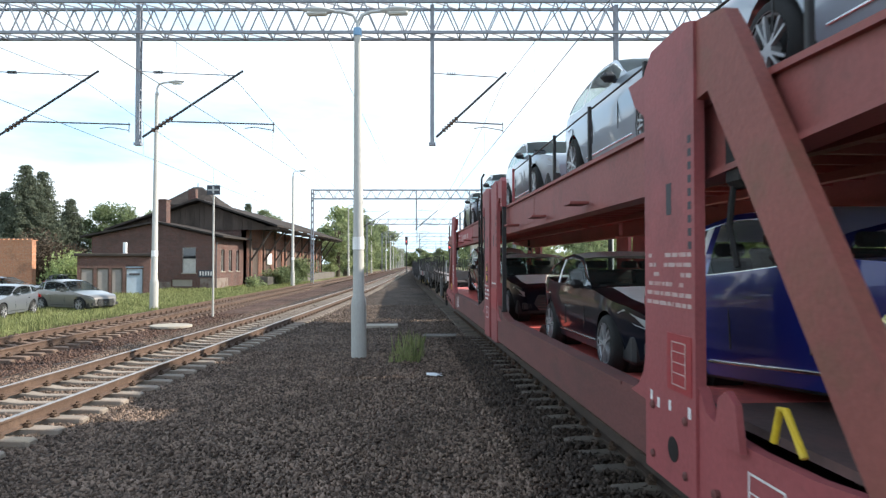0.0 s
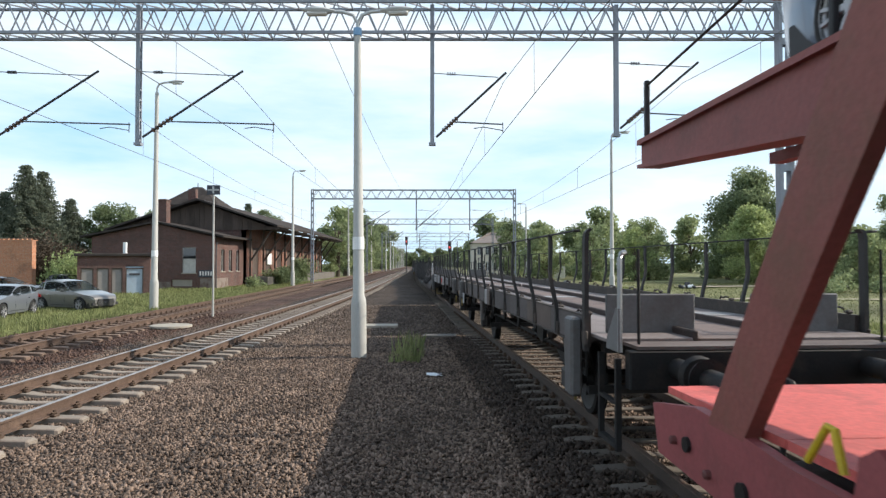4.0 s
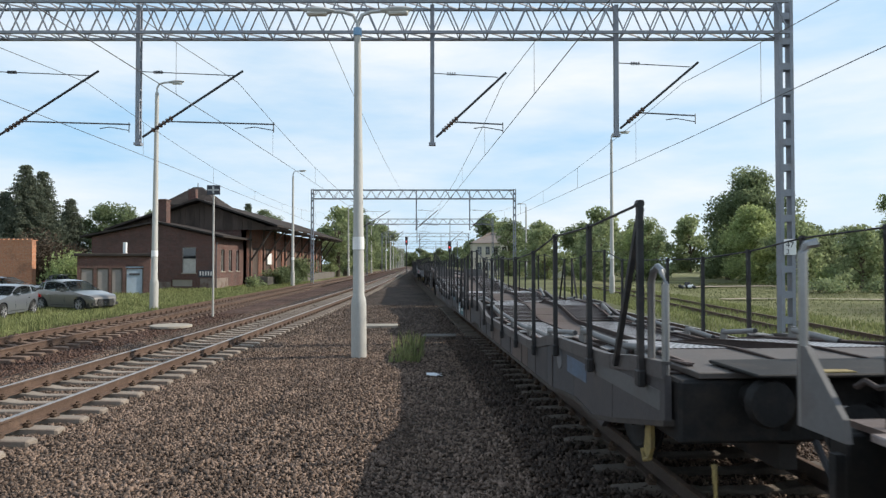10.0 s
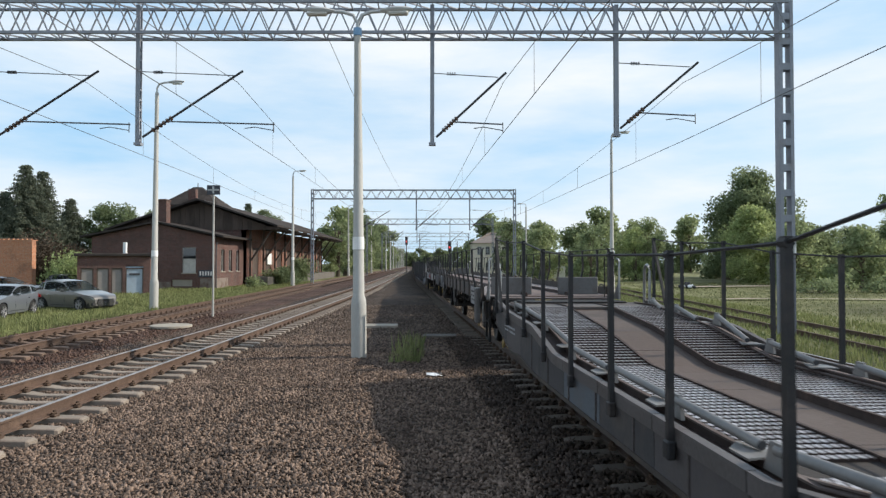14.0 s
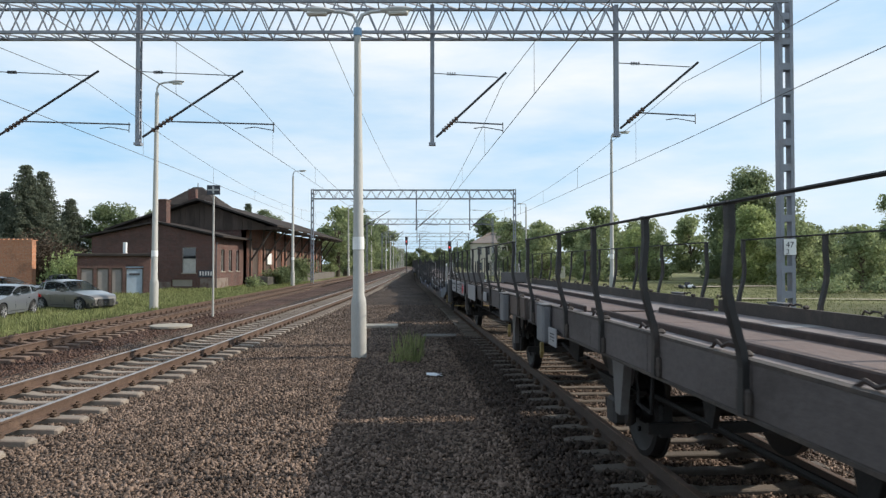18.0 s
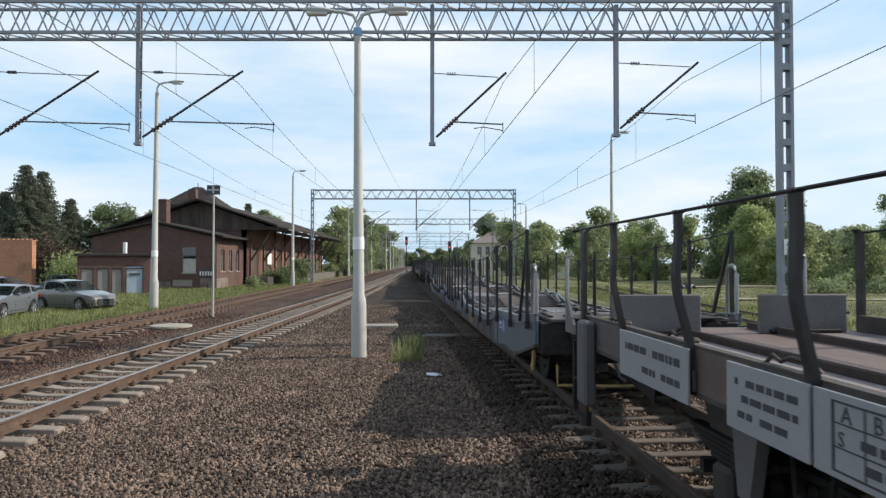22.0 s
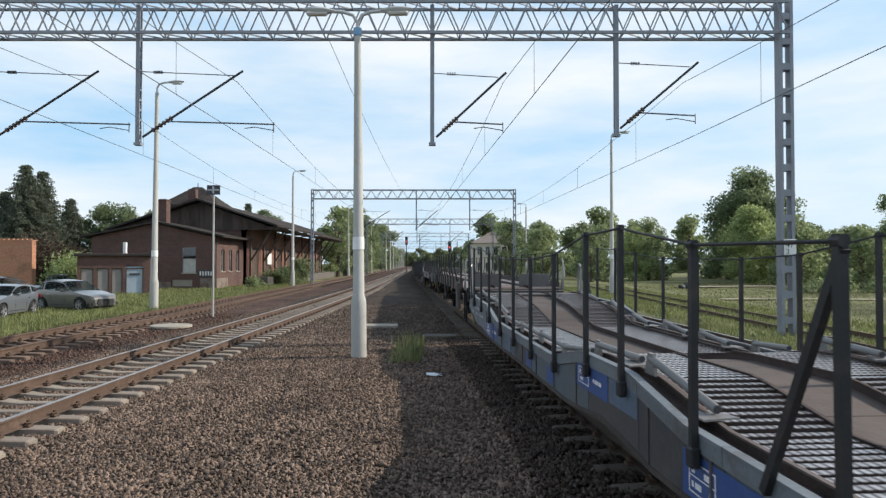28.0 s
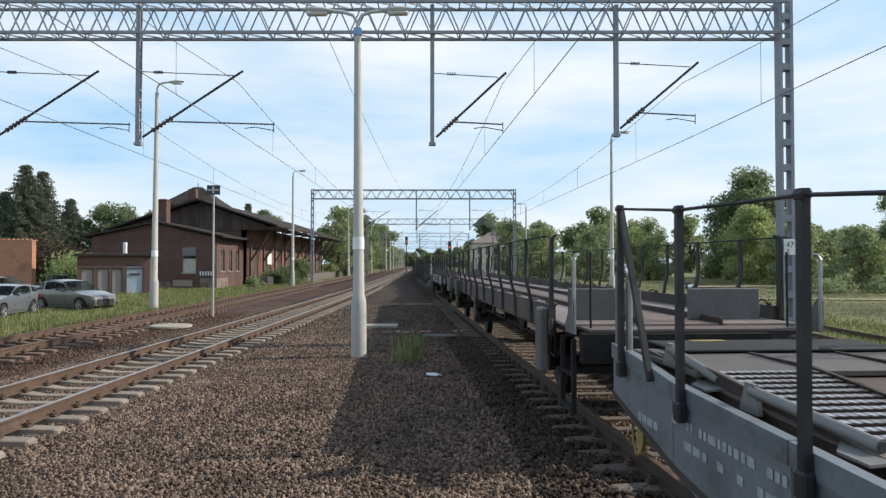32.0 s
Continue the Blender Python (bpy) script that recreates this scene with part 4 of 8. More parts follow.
garage = thing("garage", "low flat-roofed brick garage with grey doors", "building", at=pose(-26.2, 48.4, G, 0, 0, 20))
gw = part("garage_front", wall_panel(Shape(), 4.8, 2.85, 0.3, [(0.2, 1.05, 0, 2.0), (1.25, 2.05, 0, 2.0), (2.2, 2.95, 0, 2.0), (3.15, 4.35, 0, 2.15)]), M["brick"], garage)
for a, b, mt, lb in ((0.2, 1.05, M["brown_door"], ""), (1.25, 2.05, M["brown_door"], ""), (2.2, 2.95, M["brown_door"], ""), (3.15, 4.35, M["blue_door"], "pale blue door")):
    d = part("door", Shape().box(a, b, 0.1, 0.16, 0, 2.1 if mt is M["blue_door"] else 1.98), mt, gw, lb)
    part("door_frame", Shape().box(a, a + 0.07, 0.04, 0.1, 0, 2.0).box(b - 0.07, b, 0.04, 0.1, 0, 2.0).box(a + 0.07, b - 0.07, 0.04, 0.1, 1.9, 2.0), M["timber"], d)
part("sign_plate", Shape().box(3.4, 4.1, 0.04, 0.08, 1.45, 1.6), M["ink"], gw)
part("garage_side", Shape().box(4.5, 4.8, 0.3, 4.6, 0, 2.85), M["brick"], garage)
part("garage_side", Shape().box(0, 0.3, 0.3, 4.6, 0, 2.85), M["brick"], garage)
part("garage_back", Shape().box(0.3, 4.5, 4.3, 4.6, 0, 2.85), M["brick"], garage)
part("garage_roof", Shape().box(-0.2, 5.1, -0.25, 4.8, 2.85, 3.05, 0.03), M["roof"], garage)
pl = thing("pale_vent", "small pale vent pipe on the garage roof", "vent", at=pose(-24.0, 51.0, G + 3.05))
part("pipe", Shape().box(-0.12, 0.12, -0.12, 0.12, 0, 0.85, 0.02), M["white"], pl)

outb = thing("brick_outbuilding", "sunlit orange brick outbuilding with ragged top course", "building", at=pose(-48.0, 60.0, G))
part("outbuilding_wall", Shape().box(0, 11.5, 0, 0.6, 0, 4.35), M["brick_orange"], outb)
co = part("coping", Shape().box(-0.1, 11.6, -0.08, 0.68, 4.35, 4.42), M["brick_orange"], outb)
for i in range(28):
    part("coping_brick", Shape().box(0.1 + i * 0.41, 0.36 + i * 0.41, -0.04, 0.2, 4.42, 4.52), M["brick_orange"], co)

villa = thing("station_house", "cream two-storey house with hipped brown roof", "house", at=pose(5.6, 128.0, G))
vw = part("house_front", wall_panel(Shape(), 8.4, 6.2, 0.4, [(0.9 + 1.55 * i, 1.75 + 1.55 * i, z, z + 1.5) for i in range(5) for z in (1.0, 4.0)]), M["plaster"], villa)
for i in range(5):
    for z in (1.0, 4.0):
        sash_window(vw, 0.9 + 1.55 * i, 1.75 + 1.55 * i, z, z + 1.5, 0.15)
part("house_side", Shape().box(0, 0.4, 0.4, 10, 0, 6.2), M["plaster"], villa)
part("house_side", Shape().box(8.0, 8.4, 0.4, 10, 0, 6.2), M["plaster"], villa)
part("house_roof", Shape().add([(-0.5, -0.5, 6.2), (8.9, -0.5, 6.2), (8.9, 10.5, 6.2), (-0.5, 10.5, 6.2), (3.6, 4.2, 8.4), (4.8, 5.8, 8.4)], [(0, 1, 5, 4), (1, 2, 5), (2, 3, 4, 5), (3, 0, 4), (0, 3, 2, 1)]), M["tile_roof"], villa)
part("house_chimney", Shape().box(5.6, 6.3, 4.5, 5.2, 7.2, 9.2), M["brick"], villa)

hut = thing("far_shed", "small pale blue-white shed beyond the meadow", "shed", at=pose(14.3, 98.0, G))
part("shed_body", Shape().box(0, 3.4, 0, 3, 0, 2.2, 0.03), M["white"], hut)
part("shed_roof", Shape().box(-0.2, 3.6, -0.2, 3.2, 2.2, 2.4, 0.03), M["roof"], hut)


# ---- trees, bushes and grass ----
def leaf_cloud(rng, centres, radii, per, size, flat=0.75):
    """Small four-cornered leaves scattered through soft balls of foliage."""
    cs, ss = [], []
    for c, r in zip(centres, radii):
        n = int(0.72 * per * r * r)
        d = rng.normal(size=(n, 3))
        d /= np.linalg.norm(d, axis=1)[:, None]
        rad = r * (0.25 + 0.95 * rng.random(n) ** 0.75)
        cs.append(np.asarray(c) + d * rad[:, None] * np.array([1, 1, flat]))
        ss.append(size * rng.uniform(0.6, 1.4, n))
    c, s = np.concatenate(cs), np.concatenate(ss)
    n = len(c)
    u = rng.normal(size=(n, 3))
    u /= np.linalg.norm(u, axis=1)[:, None]
    w = np.cross(u, rng.normal(size=(n, 3)))
    w /= np.linalg.norm(w, axis=1)[:, None]
    k = 0.62
    v = np.stack([c - u * s[:, None], c + w * (k * s)[:, None], c + u * s[:, None], c - w * (k * s)[:, None]], 1)
    f = np.arange(4 * n).reshape(n, 4)
    return v.reshape(-1, 3), f


def broadleaf(x, y, height, spread, seed, mat, label, name="tree", low=0.25, per=260, size=0.16, lumps=26, droop=0.0, group="trees"):
    """A tapered trunk, limbs to every lump of foliage, and a ragged crown of single leaves."""
    rng = np.random.default_rng(seed)
    t = thing(name, label, "tree", group, at=pose(x, y, -0.35))
    centres, radii = [], []
    lumps = int(lumps * 1.6)
    for i in range(lumps):
        a = rng.random() * 2 * math.pi
        h = low + (1 - low) * (i + 0.5) / lumps
        prof = math.sin(math.pi * min(0.98, max(0.12, (h - low) / (1 - low) * 0.82 + 0.16))) ** 0.7
        r = spread * prof * (0.2 + 0.72 * rng.random())
        z = height * h * (0.93 + 0.1 * rng.random()) - droop * r
        centres.append((r * math.cos(a), r * math.sin(a), z))
        radii.append(spread * (0.13 + 0.2 * rng.random()))
    s = Shape()
    s.tube([(0, 0, 0), (0.1, 0.05, height * 0.3), (0.05, -0.05, height * 0.6), (0, 0, height * 0.86)], 0.03 * height ** 1.05, 9, 0.02)
    for c in centres[:: max(1, lumps // 16)]:
        z0 = max(height * 0.16, c[2] * 0.55)
        s.tube([(0, 0, z0), (c[0] * 0.5, c[1] * 0.5, z0 + (c[2] - z0) * 0.6), c], 0.011 * height, 5, 0.015)
    part("trunk", s, M["bark"], t)
    v, f = leaf_cloud(rng, centres, radii, per, size)
    part("crown", from_arrays("crown", v, f, mat), None, t)
    return t


def spruce(x, y, height, spread, seed, label):
    rng = np.random.default_rng(seed)
    t = thing("spruce", label, "tree", "trees", at=pose(x, y, -0.35))
    s = Shape().tube([(0, 0, 0), (0, 0, height * 0.97)], 0.02 * height, 8, 0.02)
    cs, rs = [], []
    z = height * 0.08
    while z < height * 0.98:
        reach = spread * (1 - z / height) ** 0.8 + 0.12
        n = 9 if reach > 1.2 else 5
        a0 = rng.random() * 6
        for k in range(n):
            a = a0 + 2 * math.pi * k / n + rng.uniform(-0.3, 0.3)
            L = reach * rng.uniform(0.55, 1.12)
            tip = (L * math.cos(a), L * math.sin(a), z - 0.18 * L + 0.1)
            s.tube([(0, 0, z + 0.1), tip], 0.035, 4, 0.01)
            m = max(2, int(L / 0.42))
            for j in range(1, m + 1):
                u = j / m
                cs.append((tip[0] * u, tip[1] * u, z + 0.1 + (tip[2] - z - 0.1) * u - 0.08))
                rs.append(0.46 * (1.15 - 0.5 * u) + 0.12)
        z += height * 0.034
    part("trunk", s, M["bark"], t)
    v, f = leaf_cloud(rng, cs, rs, 210, 0.125, 0.6)
    part("crown", from_arrays("crown", v, f, M["needle"]), None, t)
    return t


def bush(x, y, height, spread, seed, mat, label, per=300, size=0.12):
    rng = np.random.default_rng(seed)
    t = thing("bush", label, "bush", "bushes", at=pose(x, y, -0.4))
    cs, rs = [], []
    for i in range(14):
        a, r = rng.random() * 6.28, spread * rng.random() ** 0.6
        cs.append((r * math.cos(a), r * math.sin(a), height * rng.uniform(0.2, 0.85) * (1 - 0.4 * r / spread)))
        rs.append(height * rng.uniform(0.22, 0.4))
    s = Shape()
    for c in cs[::2]:
        s.tube([(c[0] * 0.2, c[1] * 0.2, 0), c], 0.03, 5, 0.01)
    part("stem", s, M["bark"], t)
    v, f = leaf_cloud(rng, cs, rs, per, size)
    part("foliage", from_arrays("foliage", v, f, mat), None, t)
    return t


spruce(-54.4, 88.0, 15.4, 6.0, 11, "tall dark spruce with drooping boughs")
spruce(-53.7, 90.4, 14.9, 5.2, 12, "dark spruce beside a taller one")
spruce(-58.4, 90.0, 12.0, 4.4, 15, "dark spruce at the edge of the yard")
spruce(-53.0, 96.0, 11.6, 4.0, 13, "young dark spruce behind the outbuilding")
broadleaf(-50.5, 100.0, 11.0, 4.8, 21, M["leaf_dark"], "dark broad-leaved tree behind the goods shed", low=0.15)
broadleaf(-42.5, 100.0, 9.4, 4.2, 24, M["leaf_dark"], "dark broad-leaved tree at the shed's corner", low=0.15)
broadleaf(-46.6, 98.0, 10.2, 4.6, 22, M["leaf_dark"], "broad-leaved tree behind the goods shed", low=0.15)
bush(-42.2, 70.0, 5.8, 1.9, 31, M["hedge_red"], "tall reddish-brown hedge beside the brick outbuilding", 200, 0.14)
bush(-39.9, 71.0, 5.5, 1.7, 36, M["hedge_red"], "tall reddish-brown hedge beside the brick outbuilding", 200, 0.14)
bush(-31.3, 58.5, 4.6, 1.3, 32, M["leaf_light"], "bright green shrub beside the garage")
bush(-17.0, 71.5, 2.2, 1.6, 34, M["leaf_dark"], "dark green shrub against the shed wall")
bush(-17.5, 62.5, 1.3, 1.2, 35, M["leaf"], "low green shrub at the shed's corner")
bush(-16.4, 77.0, 3.4, 1.7, 37, M["leaf_dark"], "dark green shrub by the lamp post")
spruce(-39.0, 135.0, 14.5, 2.6, 14, "distant narrow spruce above the shed roof")
broadleaf(-36.5, 138.0, 13.6, 4.0, 23, M["leaf_dark"], "distant tree above the shed roof")
rng0 = random.Random(4)
for i in range(12):
    broadleaf(-17.5 - i * 0.65 + rng0.uniform(-1, 1), 116 + i * 10.5, 12.5 + rng0.uniform(-1.5, 2.5), 5.0, 40 + i, [M["leaf"], M["leaf_dark"]][i % 2], "leafy tree along the far side of the line", low=0.1, per=110, size=0.27, lumps=24)

for x, y, h, w, sd in ((16.5, 118, 9.4, 4.6, 201), (24.0, 120, 9.2, 5.0, 202), (31.5, 112, 9.0, 4.4, 203), (46.0, 108, 8.0, 4.6, 204), (42.0, 100, 7.4, 4.2, 205), (22.0, 104, 6.6, 3.6, 206), (12.4, 140, 10.4, 4.6, 209)):
    broadleaf(x, y, h, w, sd, M[["leaf", "leaf_dark", "leaf"][sd % 3]], "leafy green tree at the meadow's edge", low=0.03, per=130, size=0.21, lumps=30)

# The right side: one large tree, willows, and shrubs across the meadow.
broadleaf(41.0, 90.0, 13.7, 5.9, 61, M["leaf_dark"], "large round-crowned green tree in the meadow", low=0.15, per=210, size=0.17, lumps=70)
broadleaf(38.8, 92.0, 11.0, 3.0, 64, M["leaf_dark"], "dark tree beside a larger round-crowned one", low=0.1, per=210, size=0.17, lumps=34)
broadleaf(44.0, 85.0, 8.0, 3.6, 65, M["leaf"], "green tree beside the willow", low=0.05, per=200, size=0.16, lumps=34)
broadleaf(36.8, 80.0, 8.7, 4.4, 62, M["leaf_light"], "bright green willow in front of a larger tree", low=0.05, per=240, size=0.15, lumps=50, droop=0.25)
broadleaf(76.0, 110.0, 15.4, 4.6, 63, M["leaf"], "tall grey-green tree at the far side of the meadow", low=0.45, per=160, size=0.2, lumps=34)
for i, (x, y, h, w, mt) in enumerate([(14.5, 95, 7.4, 3.8, "leaf"), (17.0, 78, 5.9, 2.2, "leaf_dark"), (21.0, 90, 7.2, 3.2, "leaf"), (25.0, 88, 6.8, 2.6, "leaf_light"), (28.0, 92, 7.8, 3.6, "leaf"),
                                      (11.0, 112, 9.4, 3.8, "leaf_dark"), (30.6, 97, 7.0, 2.6, "leaf_dark"), (38.5, 62, 5.6, 2.9, "leaf"), (37.5, 72, 6.5, 3.6, "leaf"), (44.0, 66, 6.2, 3.8, "leaf_dark"),
                                      (50.0, 70, 7.5, 4.2, "leaf"), (57.0, 80, 12.0, 5.2, "leaf_dark"), (46.0, 90, 8.4, 4.6, "leaf_dark"), (62.0, 88, 9.2, 5.0, "leaf"), (50.4, 92, 7.2, 3.6, "leaf_dark"), (54.6, 95, 6.9, 3.8, "leaf"), (59.0, 97, 7.4, 3.8, "leaf_dark"), (47.0, 96, 7.0, 3.2, "leaf")]):
    broadleaf(x, y, h, w, 70 + i, M[mt], "leafy green tree at the meadow's edge", low=0.04, per=210, size=0.155, lumps=34)
for i in range(12):
    broadleaf(8 + i * 13 + rng0.uniform(-3, 3), 160 + rng0.uniform(-15, 30), 11 + rng0.uniform(-2, 3), 7.0, 90 + i, [M["leaf"], M["leaf_dark"]][i % 2], "distant tree in the far wood", low=0.03, per=70, size=0.38, lumps=24, group="far wood")
for i in range(8):
    broadleaf(-24 - i * 3.2, 262 + i * 24, 17 + rng0.uniform(-2, 3), 7.5, 110 + i, [M["leaf"], M["leaf_dark"]][i % 2], "distant tree along the line", low=0.03, per=60, size=0.45, lumps=24, group="far wood")
for i in range(8):
    broadleaf(-3 + i * 4.5 + rng0.uniform(-2, 2), 420 + 25 * (i % 3), 10 + rng0.uniform(-2, 3), 7.0, 120 + i, M["leaf_dark"], "distant tree closing the line", low=0.03, per=40, size=0.6, lumps=22, group="far wood")
for i in range(9):
    broadleaf(-34 + i * 4.2 + rng0.uniform(-1, 1), 470 + 20 * (i % 3), 10 + rng0.uniform(-2, 3), 7.0, 150 + i, M[["leaf", "leaf_dark"][i % 2]], "distant tree closing the line", low=0.03, per=40, size=0.6, lumps=22, group="far wood")
for i in range(14):
    bush(46 + rng0.uniform(-4, 30), 74 + rng0.uniform(0, 26), rng0.uniform(1.4, 3.2), rng0.uniform(2.0, 3.6), 130 + i, M[["leaf", "leaf_light"][i % 2]], "low green shrub in the meadow", 150, 0.15)


def grass_patch(name, count, area, height, seed, label, mat=None, base=-0.34, widen=0.0004):
    """Blades of grass as one mesh; area gives a place for two random numbers."""
    rng = np.random.default_rng(seed)
    a, b = rng.random(count), rng.random(count)
    x, y = area(a, b)
    clump = 0.5 + 0.5 * np.sin(x * 2.1 + 1.3 * np.sin(y * 0.9)) * np.cos(y * 1.3)
    h = height * rng.uniform(0.35, 1.15, count) * (0.5 + 0.8 * clump)
    w = 0.012 + 0.012 * rng.random(count) + widen * y
    ang = rng.random(count) * 6.283
    lean = rng.uniform(0.1, 0.55, count) * h
    la = rng.random(count) * 6.283
    dx, dy = np.cos(ang) * w, np.sin(ang) * w
    z0 = np.full(count, base)
    v = np.stack([np.stack([x - dx, y - dy, z0], 1), np.stack([x + dx, y + dy, z0], 1), np.stack([x + lean * np.cos(la), y + lean * np.sin(la), z0 + h + 0.06], 1)], 1)
    f = np.arange(3 * count).reshape(count, 3)
    return tagged(new(name, from_arrays(name, v.reshape(-1, 3), f, mat or M["grass"])), label, "grass", kind="stuff")


vm_edge = lambda y: -12.95 - 0.035 * (y - 17)
grass_patch("verge_grass", 60000, lambda a, b: (vm_edge(16 + 64 * b ** 1.3) - 0.2 - 9.5 * a ** 1.4, 16 + 64 * b ** 1.3), 0.2, 1, "uneven green grass along the rusty track")
grass_patch("meadow_grass", 90000, lambda a, b: (8.5 + (12 + 50 * a) * (0.5 + b * 0.9) - 6, 14 + 66 * b), 0.06, 2, "short olive-green grass of the meadow", M["meadow"], -0.34, 0.0002)
grass_patch("weeds", 300, lambda a, b: (-1.25 + 0.75 * a ** 0.8, 15.2 + 4.6 * b * b), 0.42, 3, "green weeds growing through the ballast", M["grass"])
verge_rows = [[(a, y, -0.33), (a + 0.35, y, -0.166), (0.5 * (a + b), y, -0.162 + 0.012 * math.sin(y)), (b - 0.5, y, -0.17), (b, y, -0.34)] for y in steps(-8, 120, 2.0, 1.03) for a, b in ((track_r(y) + 1.45, 14.2 + 0.06 * y),)]
sheet("siding_verge", verge_rows, M["earth"], "grassy strip in which the siding lies")
grass_patch("siding_grass", 26000, lambda a, b: (7.8 + 6.6 * a + 0.03 * (8 + 52 * b ** 1.4), 8 + 52 * b ** 1.4), 0.11, 6, "short green grass round the siding's rails", M["grass"], -0.17, 0.0003)
path_rows = [[(22 + k * 4.4, 62 + 2.2 * math.sin(k * 0.7) + d, -0.2) for d in (0, 2.4)] for k in range(16)]
sheet("footpath", path_rows, M["dirt"], "pale worn footpath across the meadow")
strip_rows = [[(17 + k * 2.2, 41 + 0.7 * math.sin(k * 0.9) + d, -0.2) for d in (0, 0.8 + 0.3 * math.sin(k * 1.7))] for k in range(12)]
sheet("bare_strip", strip_rows, M["dirt"], "narrow strip of bare trodden earth in the meadow")
for x, y, h, w, sd in ((28.6, 52.0, 1.5, 1.4, 211), (31.4, 52.8, 1.7, 1.6, 212), (34.6, 52.0, 1.5, 1.7, 213), (38.4, 54.0, 1.7, 1.8, 214)):
    bush(x, y, h, w, sd, M["leaf_dark" if sd % 2 else "leaf"], "low dark green shrub in the meadow", 260, 0.11)
heap = thing("rubbish_heap", "small dark heap of rubble with pale scraps in the grass", "heap", at=pose(22.2, 61.5, -0.3))
rnd_h = random.Random(77)
for i in range(16):
    a, r = rnd_h.random() * 6.28, 0.75 * rnd_h.random() ** 0.7
    part("rubble_piece", Shape().box(-0.16, 0.16, -0.12, 0.12, -0.1, 0.12, 0.05), M["ink" if i % 5 else "litter"], heap, at=pose(r * math.cos(a), r * math.sin(a), 0.45 * (1 - r / 0.8) * rnd_h.random() + 0.1, rnd_h.uniform(0, 80), rnd_h.uniform(0, 80), rnd_h.uniform(0, 360)))


# ---- motor cars ----
def lerp_line(points, u):
    for (a, p), (b, q) in zip(points[:-1], points[1:]):
        if u <= b:
            k = (u - a) / (b - a)
            k = k * k * (3 - 2 * k) * 0.5 + k * 0.5
            return p + (q - p) * k
    return points[-1][1]


M["tyre"] = material("black_tyre", (0.012, 0.012, 0.012), 0.85, 0, 0.2, 8, 60, 0.1)
M["alloy"] = material("silver_alloy_wheel", (0.36, 0.36, 0.37), 0.35, 0.4, 0.08, 8, 60, 0)
M["car_glass"] = pane_material("tinted_car_glass", (0.78, 0.84, 0.82), 0.75)
M["seat"] = material("dark_seat_fabric", (0.04, 0.04, 0.042), 0.9, 0, 0.15, 6, 80, 0.1)
M["headlight"] = glass_material("clear_headlight", (0.32, 0.34, 0.36), 0.06)
M["tail_light"] = glass_material("red_tail_light", (0.3, 0.015, 0.015), 0.1)
M["film"] = material("white_protective_film", (0.78, 0.78, 0.77), 0.45, 0, 0.06, 2, 9, 0.5, (0.6, 0.6, 0.6), 0.3, 3)
M["chrome"] = material("bright_trim", (0.7, 0.7, 0.7), 0.15, 1.0, 0.05, 4, 40, 0)
M["plastic"] = material("black_plastic", (0.02, 0.02, 0.021), 0.6, 0, 0.1, 8, 60, 0.05)


def car_paint(name, colour):
    return material(name, colour, 0.28, 0.0 if max(colour) < 0.05 else 0.3, 0.05, 2, 200, 0, coat=0.8, spec=0.05)


M["black_car"] = car_paint("black_car_paint", (0.007, 0.009, 0.015))
M["blue_car"] = car_paint("deep_blue_car_paint", (0.012, 0.02, 0.16))
M["silver_car"] = car_paint("silver_blue_car_paint", (0.32, 0.37, 0.43))
M["grey_car"] = car_paint("pale_grey_car_paint", (0.27, 0.3, 0.34))
M["slate_car"] = car_paint("slate_blue_car_paint", (0.10, 0.13, 0.18))
M["old_silver"] = car_paint("dull_silver_car_paint", (0.17, 0.185, 0.21))
M["old_grey"] = car_paint("warm_grey_car_paint", (0.2, 0.19, 0.18))
M["old_dark"] = car_paint("dark_car_paint", (0.05, 0.045, 0.05))


def wheel_mesh_pair():
    """A tyre and a ten-spoke rim about the x axis, outer face towards -x."""
    R, w = 0.335, 0.11
    ty = Shape().lathe([(0.22, -w + 0.08), (0.24, -w), (0.29, -w - 0.004), (R - 0.02, -w + 0.01), (R, -w + 0.04), (R, w - 0.04), (R - 0.02, w - 0.01), (0.235, w)], (0, 0, 0), "x", 26, False)
    rim = Shape().lathe([(0.248, -w - 0.004), (0.238, -w + 0.01), (0.222, -w + 0.02), (0.215, -w + 0.08)], (0, 0, 0), "x", 26, False)
    rim.lathe([(0.05, -w + 0.005), (0.055, -w + 0.03), (0.06, 0.0)], (0, 0, 0), "x", 12)
    for k in range(5):
        for d in (-0.1, 0.1):
            a = 2 * math.pi * k / 5 + d
            b = 2 * math.pi * k / 5 + 1.9 * d
            rim.beam((-w + 0.02, 0.04 * math.cos(a), 0.04 * math.sin(a)), (-w + 0.012, 0.235 * math.cos(b), 0.235 * math.sin(b)), 0.02, 0.032, (1, 0, 0))
    ty.lathe([(0.225, -w + 0.075), (0.225, -w + 0.085)], (0, 0, 0), "x", 20)
    return ty.mesh("tyre", M["tyre"], True), rim.mesh("rim", M["alloy"], True)


TYRE, RIM = wheel_mesh_pair()


